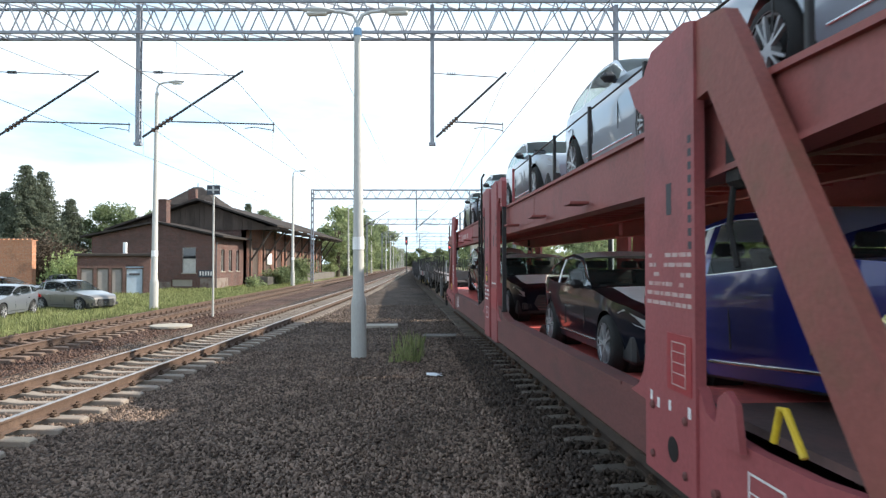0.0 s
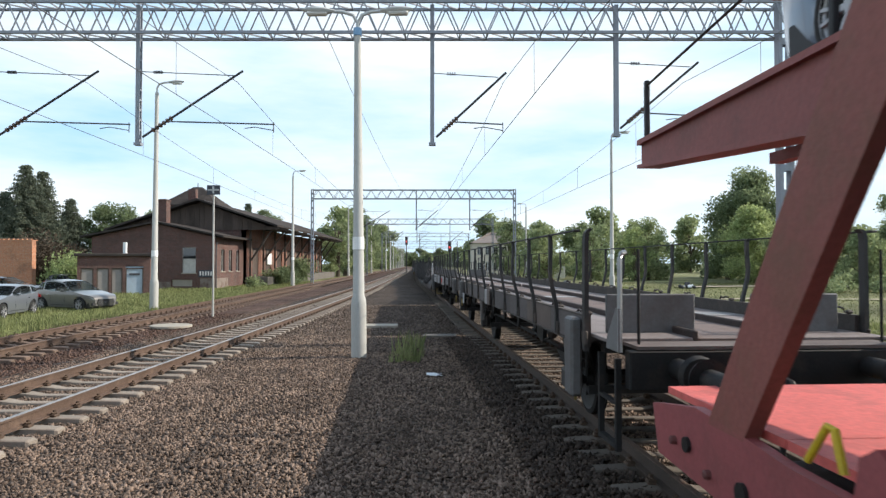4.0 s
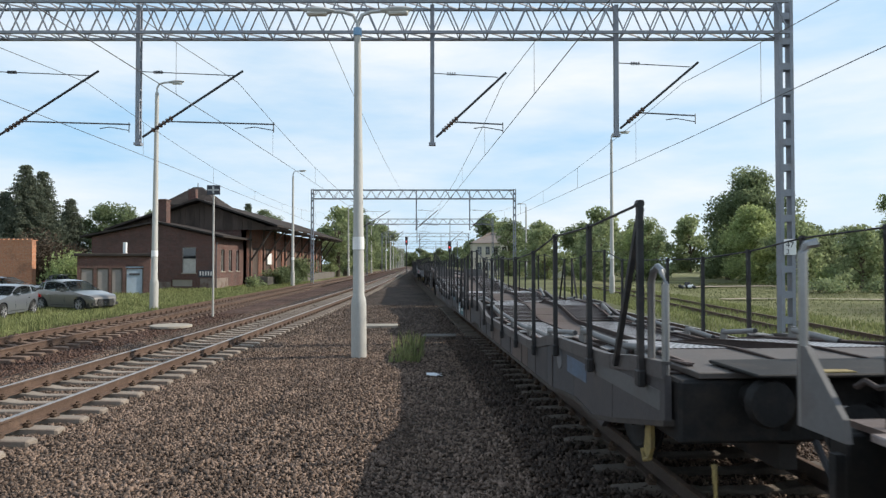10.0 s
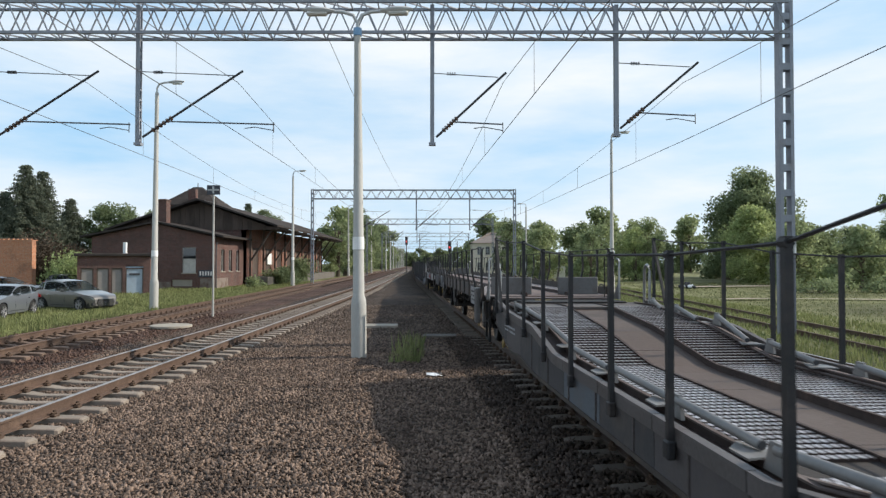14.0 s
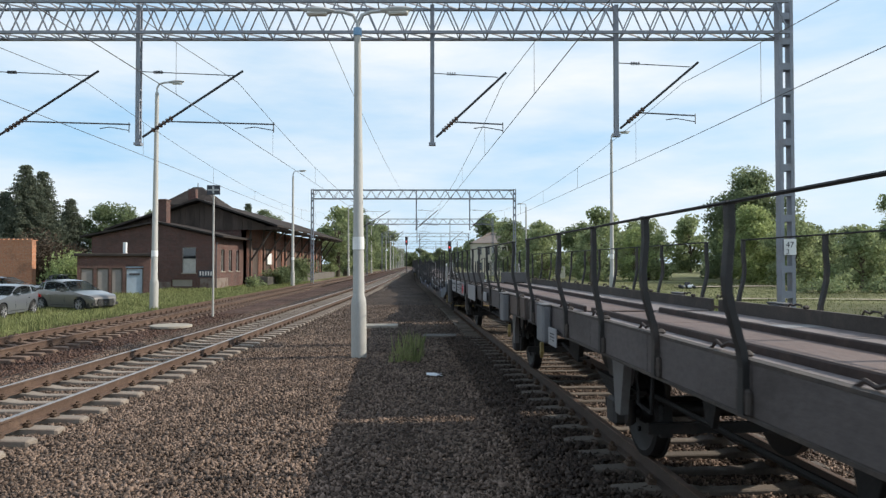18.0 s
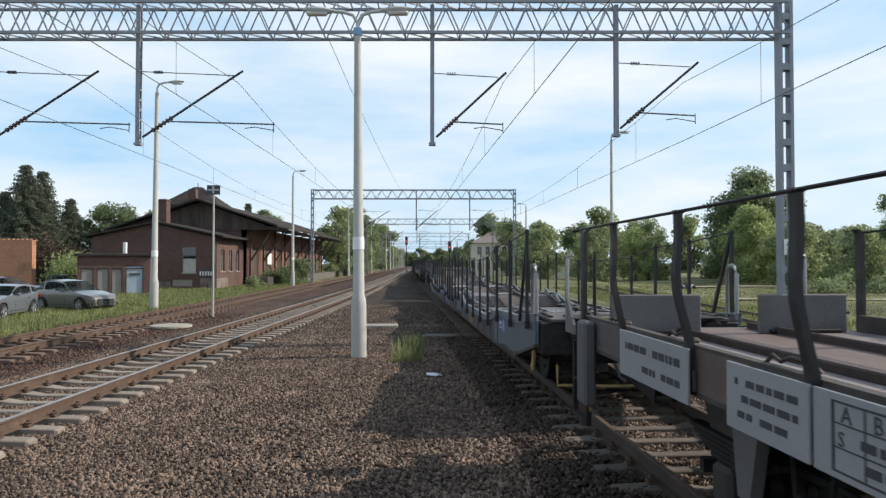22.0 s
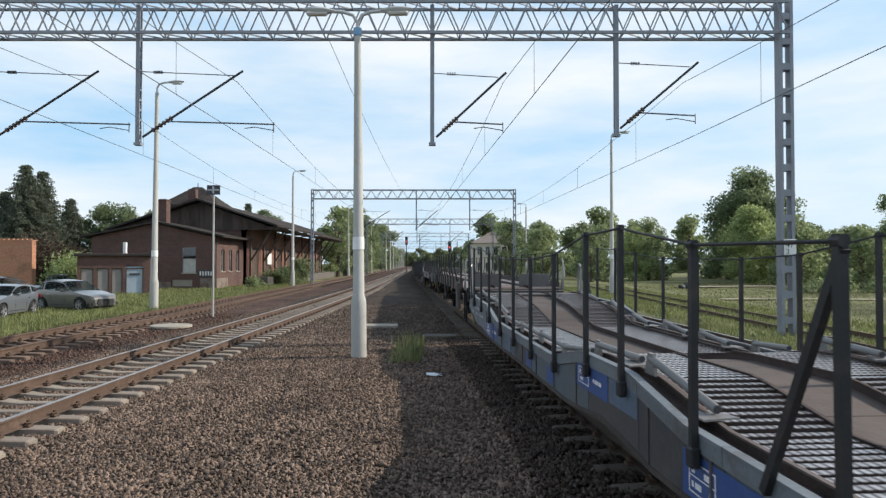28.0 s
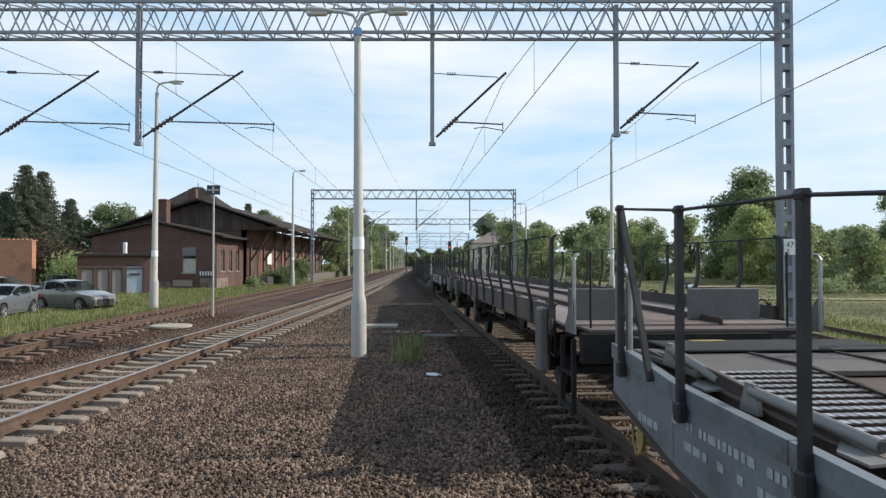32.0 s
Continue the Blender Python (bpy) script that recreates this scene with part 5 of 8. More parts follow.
def make_car(name, label, paint, estate=False, L=4.75, W=0.92, H=1.43, wb=2.82, film=True, group="new cars", small=False):
    """A car whose nose points to -y; u runs from the nose to the tail."""
    t = thing(name, label, "car", group)
    f0, f1 = 0.9, 0.9 + wb
    if small:
        f0, f1 = 0.78, 0.78 + wb
    cowl, k = 1.5 if not small else 1.28, L / 4.75
    shield = cowl + 0.85
    tail = L - 0.12
    top = [(0, 0.6), (0.05, 0.69), (0.16, 0.755), (0.4, 0.81), (cowl, 0.96), (2.4, 0.965), (L * 0.7, 0.985), (L - 0.75, 1.03), (L - 0.2, 1.04 if not estate else 1.0), (L, 0.86)]
    if estate:
        roof = [(cowl - 0.1, 0.94), (shield, H - 0.06), (shield + 0.55, H), (L * 0.74, H - 0.02), (L - 0.55, H - 0.1), (tail, 1.02)]
    else:
        roof = [(cowl - 0.1, 0.94), (shield, H - 0.05), (shield + 0.5, H), (3.3, H - 0.03), (3.75, H - 0.13), (L - 0.42, 1.03)]

    def plan(u):
        e = abs(u - L / 2) / (L / 2)
        return W * (1 - 0.24 * e ** 7 - 0.04 * e ** 2)

    def low(u):
        z = 0.2 + 0.08 * (abs(u - L / 2) / (L / 2)) ** 8
        for c in (f0, f1):
            d = abs(u - c)
            if d < 0.385:
                z = max(z, 0.34 + math.sqrt(0.385**2 - d * d) * 0.98)
        return z

    us = sorted({round(i * L / 40, 4) for i in range(41)} | {round(c + 0.385 * math.cos(a), 4) for c in (f0, f1) for a in [math.pi * j / 12 for j in range(13)]} | {0.04, 0.1, L - 0.04, L - 0.1})
    levels = (0.0, 0.1, 0.22, 0.36, 0.5, 0.63, 0.75, 0.88, 1.0)
    nz, nx = len(levels), 6
    rings = []
    for u in us:
        zt, zb, w = lerp_line(top, u), low(u), plan(u)
        zt = max(zt, zb + 0.05)
        col = []
        for j, part_way in enumerate(levels):
            z = max(0.2 + (zt - 0.2) * part_way, zb + 0.0015 * j)
            bulge = 1 - (0.11 * ((0.8 - z) / 0.6) ** 2 if z < 0.8 else 0.5 * (z - 0.8) ** 2) + (0.006 if j == 6 else -0.005 if j == 2 else 0)
            col.append((-w * bulge, z))
        wt = -col[-1][0]
        over = [(-wt + 2 * wt * (i + 1) / (nx + 1), zt + 0.035 * (1 - (1 - 2 * (i + 1) / (nx + 1)) ** 2)) for i in range(nx)]
        ring = col + over + [(-x, z) for x, z in col[::-1]]
        rings.append([(x, u, z) for x, z in ring])
    n = len(rings[0])
    body, hood = Shape(), Shape()
    flat = [p for r in rings for p in r]
    faces, hoodf = [], []
    for i in range(len(us) - 1):
        for j in range(n - 1):
            face = (i * n + j, i * n + j + 1, (i + 1) * n + j + 1, (i + 1) * n + j)
            if film and nz <= j < nz + nx - 1 and 0.34 < us[i] < cowl - 0.12:
                hoodf.append(face)
            else:
                faces.append(face)
    faces += [tuple(range(n)), tuple(range((len(us) - 1) * n, len(us) * n))]
    body.add(flat, faces)
    part("body", body, paint, t, smooth=True)
    if film:
        part("bonnet_film", Shape().add(flat, hoodf), M["film"], t, "white protective film over the bonnet", smooth=True)
    # Cabin: the side windows of an estate taper to a point at the tail.
    def reach(u):
        return 1.0 if not estate or small else min(1.0, max(0.12, (L - 0.5 - u) / 0.75))

    u0, u1 = roof[0][0], roof[-1][0]
    vs = [u0 + (u1 - u0) * i / 30 for i in range(31)]
    grid = []
    for u in vs:
        zr, belt = lerp_line(roof, u), lerp_line(top, u) - 0.01
        zr = max(zr, belt + 0.004)
        wb_, lift = plan(u) * 0.965, (zr - belt)
        col = [(-(wb_ - 0.36 * lift * s * (0.6 + 0.4 * s)), belt + lift * s) for s in (0, 0.45 * reach(u), 0.86 * reach(u), 0.97)]
        wt = -col[-1][0]
        over = [(-wt + 2 * wt * (i + 1) / 7, zr + 0.03 * lift * 2 * (1 - (1 - 2 * (i + 1) / 7) ** 2)) for i in range(6)]
        grid.append([(x, u, z) for x, z in col + over + [(-x, z) for x, z in col[::-1]]])
    n2 = len(grid[0])
    flat = [p for r in grid for p in r]
    glass, frame_, roof_ = [], [], []
    posts = (2.2 + (1.0 if not estate else 0.98), 3.95 if estate else 99)
    for i in range(30):
        u = (vs[i] + vs[i + 1]) / 2
        for j in range(n2 - 1):
            face = (i * n2 + j, i * n2 + j + 1, (i + 1) * n2 + j + 1, (i + 1) * n2 + j)
            side = j < 2 or j >= n2 - 3
            if side:
                z_top = grid[i][2][2] - grid[i][0][2]
                glass.append(face) if z_top > 0.09 and not any(abs(u - p) < 0.06 for p in posts) else frame_.append(face)
            elif j == 2 or j == n2 - 4:
                frame_.append(face)
            elif u < shield - 0.06:
                glass.append(face)
            elif u < (3.55 if not estate else L - 0.62):
                roof_.append(face)
            else:
                glass.append(face)
    kinds = {"windscreen": [], "rear_window": [], "side_window": [], "side_window_far": []}
    for face in glass:
        j, u = face[0] % n2, flat[face[0]][1]
        kinds["side_window" if j < 2 else "side_window_far" if j >= n2 - 3 else "windscreen" if u < shield - 0.06 else "rear_window"].append(face)
    for nm, fs in kinds.items():
        part(nm.replace("_far", ""), Shape().add(flat, fs), M["car_glass"], t, smooth=True)
    if film:
        taped = [fc for fc in frame_ if fc[0] % n2 not in (2, n2 - 4) and abs(flat[fc[0]][1] - posts[0]) < 0.1]
        keep = set(taped)
        frame_ = [fc for fc in frame_ if fc not in keep]
        groups = {}
        for fc in taped:
            groups.setdefault(flat[fc[0]][0] < 0, []).append(fc)
        for fs in groups.values():
            part("pillar_tape", Shape().add(flat, fs), M["film"], t, "white protective tape on a pillar", smooth=True)
    part("pillar_frame", Shape().add(flat, frame_), paint, t, smooth=True)
    part("roof", Shape().add(flat, roof_), M["film"] if film else paint, t, "roof under white film" if film else "", smooth=True)
    trim = Shape()
    for sd in (-1, 1):
        trim.tube([(sd * (plan(u) * 0.97 + 0.004), u, lerp_line(top, u) + 0.0) for u in [1.55 + i * (L - 2.35) / 8 for i in range(9)]], 0.007, 5)
        if film:
            arch = [r[2] for r in grid if r[2][2] - r[0][2] > 0.07]
            trim.tube([(sd * (abs(x) + 0.004), u, z) for x, u, z in arch], 0.009, 5)
    part("window_trim", trim, M["chrome"], t)
    for sx, su in ((-0.37, shield + 0.35), (0.37, shield + 0.35), (-0.37, shield + 1.15), (0.37, shield + 1.15)):
        se = Shape().prism([(su - 0.02, 0.9), (su + 0.14, 0.9), (su + 0.24, 1.16), (su + 0.2, 1.18), (su + 0.08, 1.14)], "x", sx - 0.24, sx + 0.24)
        st_ = part("seat", se, M["seat"], t)
        part("headrest", Shape().box(sx - 0.13, sx + 0.13, su + 0.16, su + 0.25, 1.19, 1.31, 0.03), M["seat"], st_)
    part("dashboard", Shape().box(-W * 0.72, W * 0.72, cowl + 0.12, cowl + 0.42, 0.94, 1.0, 0.03), M["plastic"], t)
    # Wheel wells, wheels, lamps, mirrors, grille.
    for c in (f0, f1):
        for a, b in ((-W + 0.22, -0.45), (0.45, W - 0.22)):
            part("wheel_housing", Shape().lathe([(0.38, a), (0.38, b)], (0, c, 0.36), "x", 16), M["plastic"], t)
    part("underbody", Shape().box(-W * 0.86, W * 0.86, 0.25, L - 0.25, 0.17, 0.5, 0.04), M["plastic"], t)
    for c in (f0, f1):
        for sd in (-1, 1):
            wh = new("wheel", TYRE)
            wh.parent = t
            wh.matrix_basis = pose(sd * (W - 0.125), c, 0.335, 0, 0, 0 if sd < 0 else 180)
            o = new("rim", RIM)
            o.parent = wh
    for sd in (-1, 1):
        hl = Shape()
        pts = [(0.2, 0.7), (0.05, 0.66), (0.05, 0.57), (0.2, 0.6), (0.55, 0.72), (0.42, 0.765)]
        v = [(sd * (plan(u) * (1.0 - 0.05 * ((z - 0.62) / 0.4) ** 2) + 0.006), u, z) for u, z in pts]
        v += [(sd * (plan(u) - 0.22), u - 0.02, z - 0.01) for u, z in pts]
        hl.add(v, [(0, 1, 2, 3, 4, 5), (11, 10, 9, 8, 7, 6)] + [(i, (i + 1) % 6, 6 + (i + 1) % 6, 6 + i) for i in range(6)])
        part("headlight", hl, M["headlight"], t)
        tl = Shape().box(sd * plan(L - 0.1) * 0.99 - 0.012, sd * plan(L - 0.1) * 0.99 + 0.012, L - 0.42, L - 0.06, 0.78, 0.92, 0.006)
        tl.box(min(sd * 0.45, sd * 0.74), max(sd * 0.45, sd * 0.74), L - 0.03, L + 0.015, 0.76, 0.9, 0.01)
        part("tail_light", tl, M["tail_light"], t)
        mi = Shape().box(sd * (W + 0.07) - 0.085, sd * (W + 0.07) + 0.085, 1.74, 1.88, 0.945, 1.06, 0.05)
        mi.beam((sd * (W - 0.06), 1.82, 0.95), (sd * (W + 0.02), 1.8, 0.97), 0.05, 0.04)
        part("mirror", mi, paint if not film else M["plastic"], t)
        for ud in (2.75, 3.7):
            if ud < L - 0.9:
                part("door_handle", Shape().box(sd * W * 0.985 - 0.012, sd * W * 0.985 + 0.014, ud, ud + 0.2, 0.8, 0.83, 0.006), M["chrome"], t)
        seam = Shape()
        for ud in (1.72, 2.68, 3.62):
            if ud < f1 - 0.3 or ud < L - 1.0:
                seam.box(sd * (W * 0.992) - 0.006, sd * (W * 0.992) + 0.003, ud, ud + 0.01, 0.42, 0.78)
        part("door_seam", seam, M["plastic"], t)
        part("sill_trim", Shape().box(sd * W * 0.925 - 0.012, sd * W * 0.925 + 0.012, f0 + 0.55, f1 - 0.55, 0.3, 0.322, 0.006), M["chrome"] if film else M["plastic"], t)
    gr = part("grille", Shape().prism([(-0.42, 0.6), (0.42, 0.6), (0.5, 0.42), (0.36, 0.26), (-0.36, 0.26), (-0.5, 0.42)], "y", -0.035, 0.05), M["plastic"], t)
    for j in range(5):
        part("grille_bar", Shape().box(-0.42, 0.42, -0.045, -0.03, 0.31 + 0.055 * j, 0.318 + 0.055 * j), M["chrome"], gr)
    for sd in (-1, 1):
        part("air_intake", Shape().box(min(sd * 0.52, sd * 0.74), max(sd * 0.52, sd * 0.74), 0.0, 0.1, 0.3, 0.44, 0.02), M["plastic"], t)
    return t


# Parked cars on the grass beside the goods yard.
p1 = make_car("parked_car", "dull blue-grey saloon parked on grass by the tracks", M["old_silver"], False, 4.2, 0.85, 1.4, 2.55, False, "parked cars", True)
p1.matrix_basis = pose(-18.75, 26.9, -0.34, 0, 0, 7)
p2 = make_car("parked_car", "warm grey hatchback parked with its nose to the tracks", M["old_grey"], True, 4.0, 0.86, 1.5, 2.55, False, "parked cars", True)
p2.matrix_basis = pose(-16.3, 32.7, -0.34, 0, 0, 68)
p3 = make_car("parked_car", "dark estate car parked in front of the brick outbuilding", M["old_dark"], True, 4.4, 0.86, 1.45, 2.6, False, "parked cars", True)
p3.matrix_basis = pose(-27.0, 45.5, -0.36, 0, 0, 95)
p4 = make_car("parked_car", "dark hatchback parked beside the shrubs", M["old_dark"], True, 3.9, 0.84, 1.45, 2.45, False, "parked cars", True)
p4.matrix_basis = pose(-28.5, 55.0, -0.36, 0, 0, 80)


# ---- the goods train ----
TRAIN, WHEELS = [], []
M["red"] = material("faded_red_wagon_paint", (0.3, 0.07, 0.072), 0.6, 0, 0.18, 1, 30, 0.12, (0.17, 0.05, 0.045), 0.7, 1.6, each=0.06)
M["red_beam"] = material("dull_red_beam_paint", (0.25, 0.066, 0.058), 0.6, 0, 0.2, 1, 30, 0.12, (0.14, 0.05, 0.04), 0.7, 1.8, each=0.06)
M["red_sill"] = material("grimy_maroon_sill_paint", (0.135, 0.044, 0.038), 0.7, 0, 0.25, 1, 30, 0.15, (0.07, 0.035, 0.028), 0.7, 1.8, stretch=(1, 0.6, 2))
M["red_rust"] = material("rust_stained_red_paint", (0.24, 0.07, 0.055), 0.65, 0, 0.2, 1, 30, 0.15, (0.17, 0.075, 0.045), 0.8, 1.4)
M["red_fresh"] = material("bright_red_wagon_paint", (0.33, 0.035, 0.04), 0.5, 0, 0.12, 1, 30, 0.1, (0.35, 0.05, 0.045), 0.5, 2)
# Red lifted to include sunlight striking the deck between cars; darker patches are wear.
M["red_deck"] = material("worn_sunlit_red_deck", (0.66, 0.13, 0.11), 0.6, 0, 0.2, 2, 20, 0.15, (0.2, 0.05, 0.04), 0.6, 2)
# Dark copy of the red deck: shadow under the blue car, painted in.
M["shade_deck"] = material("shaded_brown_deck", (0.085, 0.05, 0.045), 0.8, 0, 0.25, 2, 20, 0.2, (0.16, 0.06, 0.05), 0.5, 2)
M["grey"] = material("grey_wagon_paint", (0.092, 0.077, 0.074), 0.7, 0.0, 0.25, 1.2, 30, 0.2, (0.042, 0.033, 0.03), 0.85, 1.3, each=0.1, stretch=(1, 0.5, 1))
M["sill_dark"] = material("oily_brown_sill", (0.055, 0.044, 0.038), 0.75, 0.1, 0.3, 2, 30, 0.25, (0.12, 0.09, 0.07), 0.5, 3)
M["hook_rust"] = material("rusty_hook", (0.05, 0.035, 0.03), 0.7, 0.2, 0.3, 8, 50, 0.2)
M["black_iron"] = material("black_ironwork", (0.018, 0.017, 0.017), 0.7, 0.1, 0.3, 4, 40, 0.15, (0.06, 0.045, 0.035), 0.5, 3, spec=0.3)
M["box_grey"] = material("scuffed_grey_box", (0.11, 0.106, 0.105), 0.65, 0, 0.2, 2, 30, 0.1, (0.09, 0.07, 0.06), 0.7, 3, each=0.15)
M["grey_worn"] = material("chalky_grey_panel", (0.135, 0.13, 0.128), 0.65, 0, 0.15, 1, 30, 0.1, (0.1, 0.08, 0.07), 0.6, 2, each=0.15)
M["yellow_dirty"] = material("dirty_yellow_paint", (0.3, 0.22, 0.08), 0.65, 0, 0.25, 5, 40, 0.1, (0.12, 0.09, 0.05), 0.7, 6)
M["grey_light"] = material("pale_grey_panel", (0.28, 0.275, 0.28), 0.55, 0, 0.08, 1, 30, 0.05, (0.33, 0.32, 0.31), 0.4, 1.5, each=0.08)
M["grey_dark"] = material("dark_grey_paint", (0.04, 0.037, 0.036), 0.6, 0.2, 0.2, 2, 30, 0.1, (0.1, 0.07, 0.05), 0.5, 2)
M["brown_panel"] = material("brown_repainted_panel", (0.1, 0.072, 0.06), 0.65, 0, 0.12, 1, 30, 0.1, (0.17, 0.12, 0.1), 0.5, 2)
M["post_black"] = material("black_stake_paint", (0.022, 0.021, 0.022), 0.6, 0.1, 0.2, 3, 40, 0.05, (0.08, 0.06, 0.05), 0.5, 3)
M["stake_grey"] = material("dark_grey_stake_paint", (0.024, 0.022, 0.021), 0.6, 0.1, 0.2, 3, 40, 0.05, (0.11, 0.08, 0.065), 0.5, 3)
M["deck_rust"] = material("rust_brown_deck_plate", (0.13, 0.098, 0.088), 0.75, 0.1, 0.25, 1.5, 25, 0.2, (0.2, 0.165, 0.15), 0.5, 1.2, each=0.18)
M["deck_brown"] = material("tan_brown_deck_plate", (0.145, 0.1, 0.085), 0.75, 0.0, 0.25, 1.5, 25, 0.2, (0.17, 0.135, 0.118), 0.5, 1.2, each=0.12)
# Outer lanes: glancing sun put into the paler base colour, with brown wear.
M["deck_pale"] = material("worn_sunlit_deck_plate", (0.23, 0.19, 0.178), 0.65, 0.1, 0.25, 1.5, 25, 0.15, (0.115, 0.078, 0.064), 0.85, 1.8, each=0.15)
M["deck_white"] = material("bare_bright_deck_plate", (0.3, 0.28, 0.27), 0.5, 0.2, 0.1, 1.5, 25, 0.1, (0.35, 0.3, 0.27), 0.4, 2, each=0.1)
M["grating"] = material("worn_steel_grating", (0.6, 0.55, 0.54), 0.32, 0.8, 0.3, 3, 25, 0.1, (0.16, 0.1, 0.08), 0.8, 3)
gm = M["grating"].node_tree
_b = gm.nodes["Principled BSDF"]
_tc, _sp = gm.nodes.new("ShaderNodeTexCoord"), gm.nodes.new("ShaderNodeSeparateXYZ")
_wv, _mx = gm.nodes.new("ShaderNodeMath"), gm.nodes.new("ShaderNodeMix")
_wv.operation = "PINGPONG"
_wv.inputs[1].default_value = 0.03
_rg = gm.nodes.new("ShaderNodeMapRange")
_rg.inputs["From Min"].default_value, _rg.inputs["From Max"].default_value = 0.013, 0.02
_mx.data_type = "RGBA"
gm.links.new(_tc.outputs["Object"], _sp.inputs[0])
gm.links.new(_sp.outputs["X"], _wv.inputs[0])
gm.links.new(_wv.outputs[0], _rg.inputs["Value"])
gm.links.new(_rg.outputs["Result"], _mx.inputs["Factor"])
gm.links.new(_b.inputs["Base Color"].links[0].from_socket, _mx.inputs["A"])
_mx.inputs["B"].default_value = (0.13, 0.095, 0.085, 1)
gm.links.new(_mx.outputs["Result"], _b.inputs["Base Color"])
M["lane_rust"] = material("dark_rusty_lane_iron", (0.05, 0.033, 0.028), 0.8, 0.1, 0.3, 3, 25, 0.25, (0.1, 0.062, 0.048), 0.6, 4)
M["lane_brown"] = material("dusty_brown_centre_plate", (0.08, 0.055, 0.044), 0.7, 0.0, 0.22, 1.2, 22, 0.15, (0.12, 0.093, 0.08), 0.6, 1.6, each=0.1)
M["deck_grey"] = material("worn_grey_end_plate", (0.1, 0.086, 0.078), 0.65, 0.1, 0.2, 1.5, 25, 0.15, (0.11, 0.08, 0.065), 0.6, 2)
M["lip_grey"] = material("scuffed_grey_lip", (0.1, 0.09, 0.088), 0.55, 0.1, 0.2, 1.5, 30, 0.15, (0.06, 0.045, 0.038), 0.75, 3, each=0.12)
M["lip_blue"] = material("scuffed_pale_blue_lip", (0.15, 0.168, 0.185), 0.55, 0.1, 0.2, 1.5, 30, 0.15, (0.08, 0.065, 0.055), 0.75, 3, each=0.12)
# Near-black floor colour paints the shade in the gaps between grating bars.
M["lane_dark"] = material("gap_shade_lane_floor", (0.03, 0.024, 0.021), 0.8, 0.1, 0.25, 2, 25, 0.2)
M["lilac_grey"] = material("lilac_grey_side", (0.064, 0.057, 0.058), 0.65, 0, 0.2, 1, 30, 0.15, (0.085, 0.07, 0.064), 0.75, 2.0, each=0.15)
M["mid_grey"] = material("mid_grey_box_paint", (0.17, 0.17, 0.178), 0.6, 0, 0.12, 2, 30, 0.1, (0.15, 0.13, 0.12), 0.5, 2, each=0.1)
M["strut"] = material("pale_grey_tube", (0.2, 0.195, 0.19), 0.5, 0.2, 0.12, 3, 30, 0.05, (0.25, 0.2, 0.17), 0.4, 4)
M["blue_grey"] = material("weathered_blue_grey_side", (0.05, 0.048, 0.051), 0.65, 0, 0.2, 1, 30, 0.15, (0.1, 0.082, 0.072), 0.75, 2.0, each=0.2)
M["pale_blue"] = material("chalky_pale_blue_side", (0.092, 0.108, 0.125), 0.65, 0, 0.2, 1, 30, 0.15, (0.1, 0.09, 0.085), 0.7, 2.0, each=0.15)
M["deep_blue"] = material("deep_blue_side", (0.035, 0.08, 0.24), 0.55, 0, 0.12, 1, 30, 0.1, (0.1, 0.14, 0.22), 0.4, 1.6)
M["chalk_blue"] = material("chalky_blue_grey_side", (0.15, 0.16, 0.175), 0.65, 0, 0.18, 1, 30, 0.15, (0.09, 0.082, 0.08), 0.7, 2.2, each=0.1)
M["faded_blue"] = material("faded_light_blue_patch", (0.1, 0.14, 0.2), 0.6, 0, 0.2, 2, 30, 0.1, (0.09, 0.08, 0.08), 0.7, 3)
M["rust_panel"] = material("rust_brown_side", (0.16, 0.095, 0.068), 0.7, 0, 0.2, 1.5, 30, 0.12, (0.1, 0.075, 0.065), 0.7, 2.5)
M["teal"] = material("teal_side", (0.04, 0.14, 0.165), 0.55, 0, 0.12, 1, 30, 0.1, (0.12, 0.16, 0.17), 0.4, 1.6)
M["galv"] = material("galvanised_tube", (0.34, 0.345, 0.35), 0.35, 0.8, 0.1, 3, 30, 0.05)
M["yellow"] = material("yellow_paint", (0.62, 0.42, 0.02), 0.55, 0, 0.15, 3, 40, 0.05, (0.3, 0.2, 0.05), 0.4, 4)
M["db_red"] = material("red_emblem", (0.55, 0.03, 0.04), 0.6, 0, 0.08, 6, 60, 0)
M["wheel_steel"] = material("dark_wheel_steel", (0.022, 0.02, 0.019), 0.6, 0.5, 0.2, 4, 40, 0.1)


def wheelset_meshes():
    w = Shape()
    for sd in (-1, 1):
        w.lathe([(0.07, 0.64 * sd), (0.1, 0.69 * sd), (0.12, 0.7 * sd), (0.13, 0.715 * sd), (0.36, 0.73 * sd), (0.39, 0.7 * sd), (0.455, 0.7 * sd), (0.455, 0.81 * sd), (0.4, 0.82 * sd), (0.36, 0.79 * sd), (0.14, 0.77 * sd), (0.1, 0.84 * sd)], (0, 0, 0), "x", 28)
        w.lathe([(0.39, 0.675 * sd), (0.485, 0.68 * sd), (0.485, 0.7 * sd)], (0, 0, 0), "x", 28)
        for k in range(4):
            a = k * math.pi / 2
            w.tube([(0.765 * sd, 0.25 * math.cos(a), 0.25 * math.sin(a)), (0.8 * sd, 0.25 * math.cos(a), 0.25 * math.sin(a))], 0.03, 6)
    w.lathe([(0.075, -0.95), (0.075, 0.95)], (0, 0, 0), "x", 12)
    return w.mesh("wheelset", M["wheel_steel"], True)


WHEELSET = wheelset_meshes()


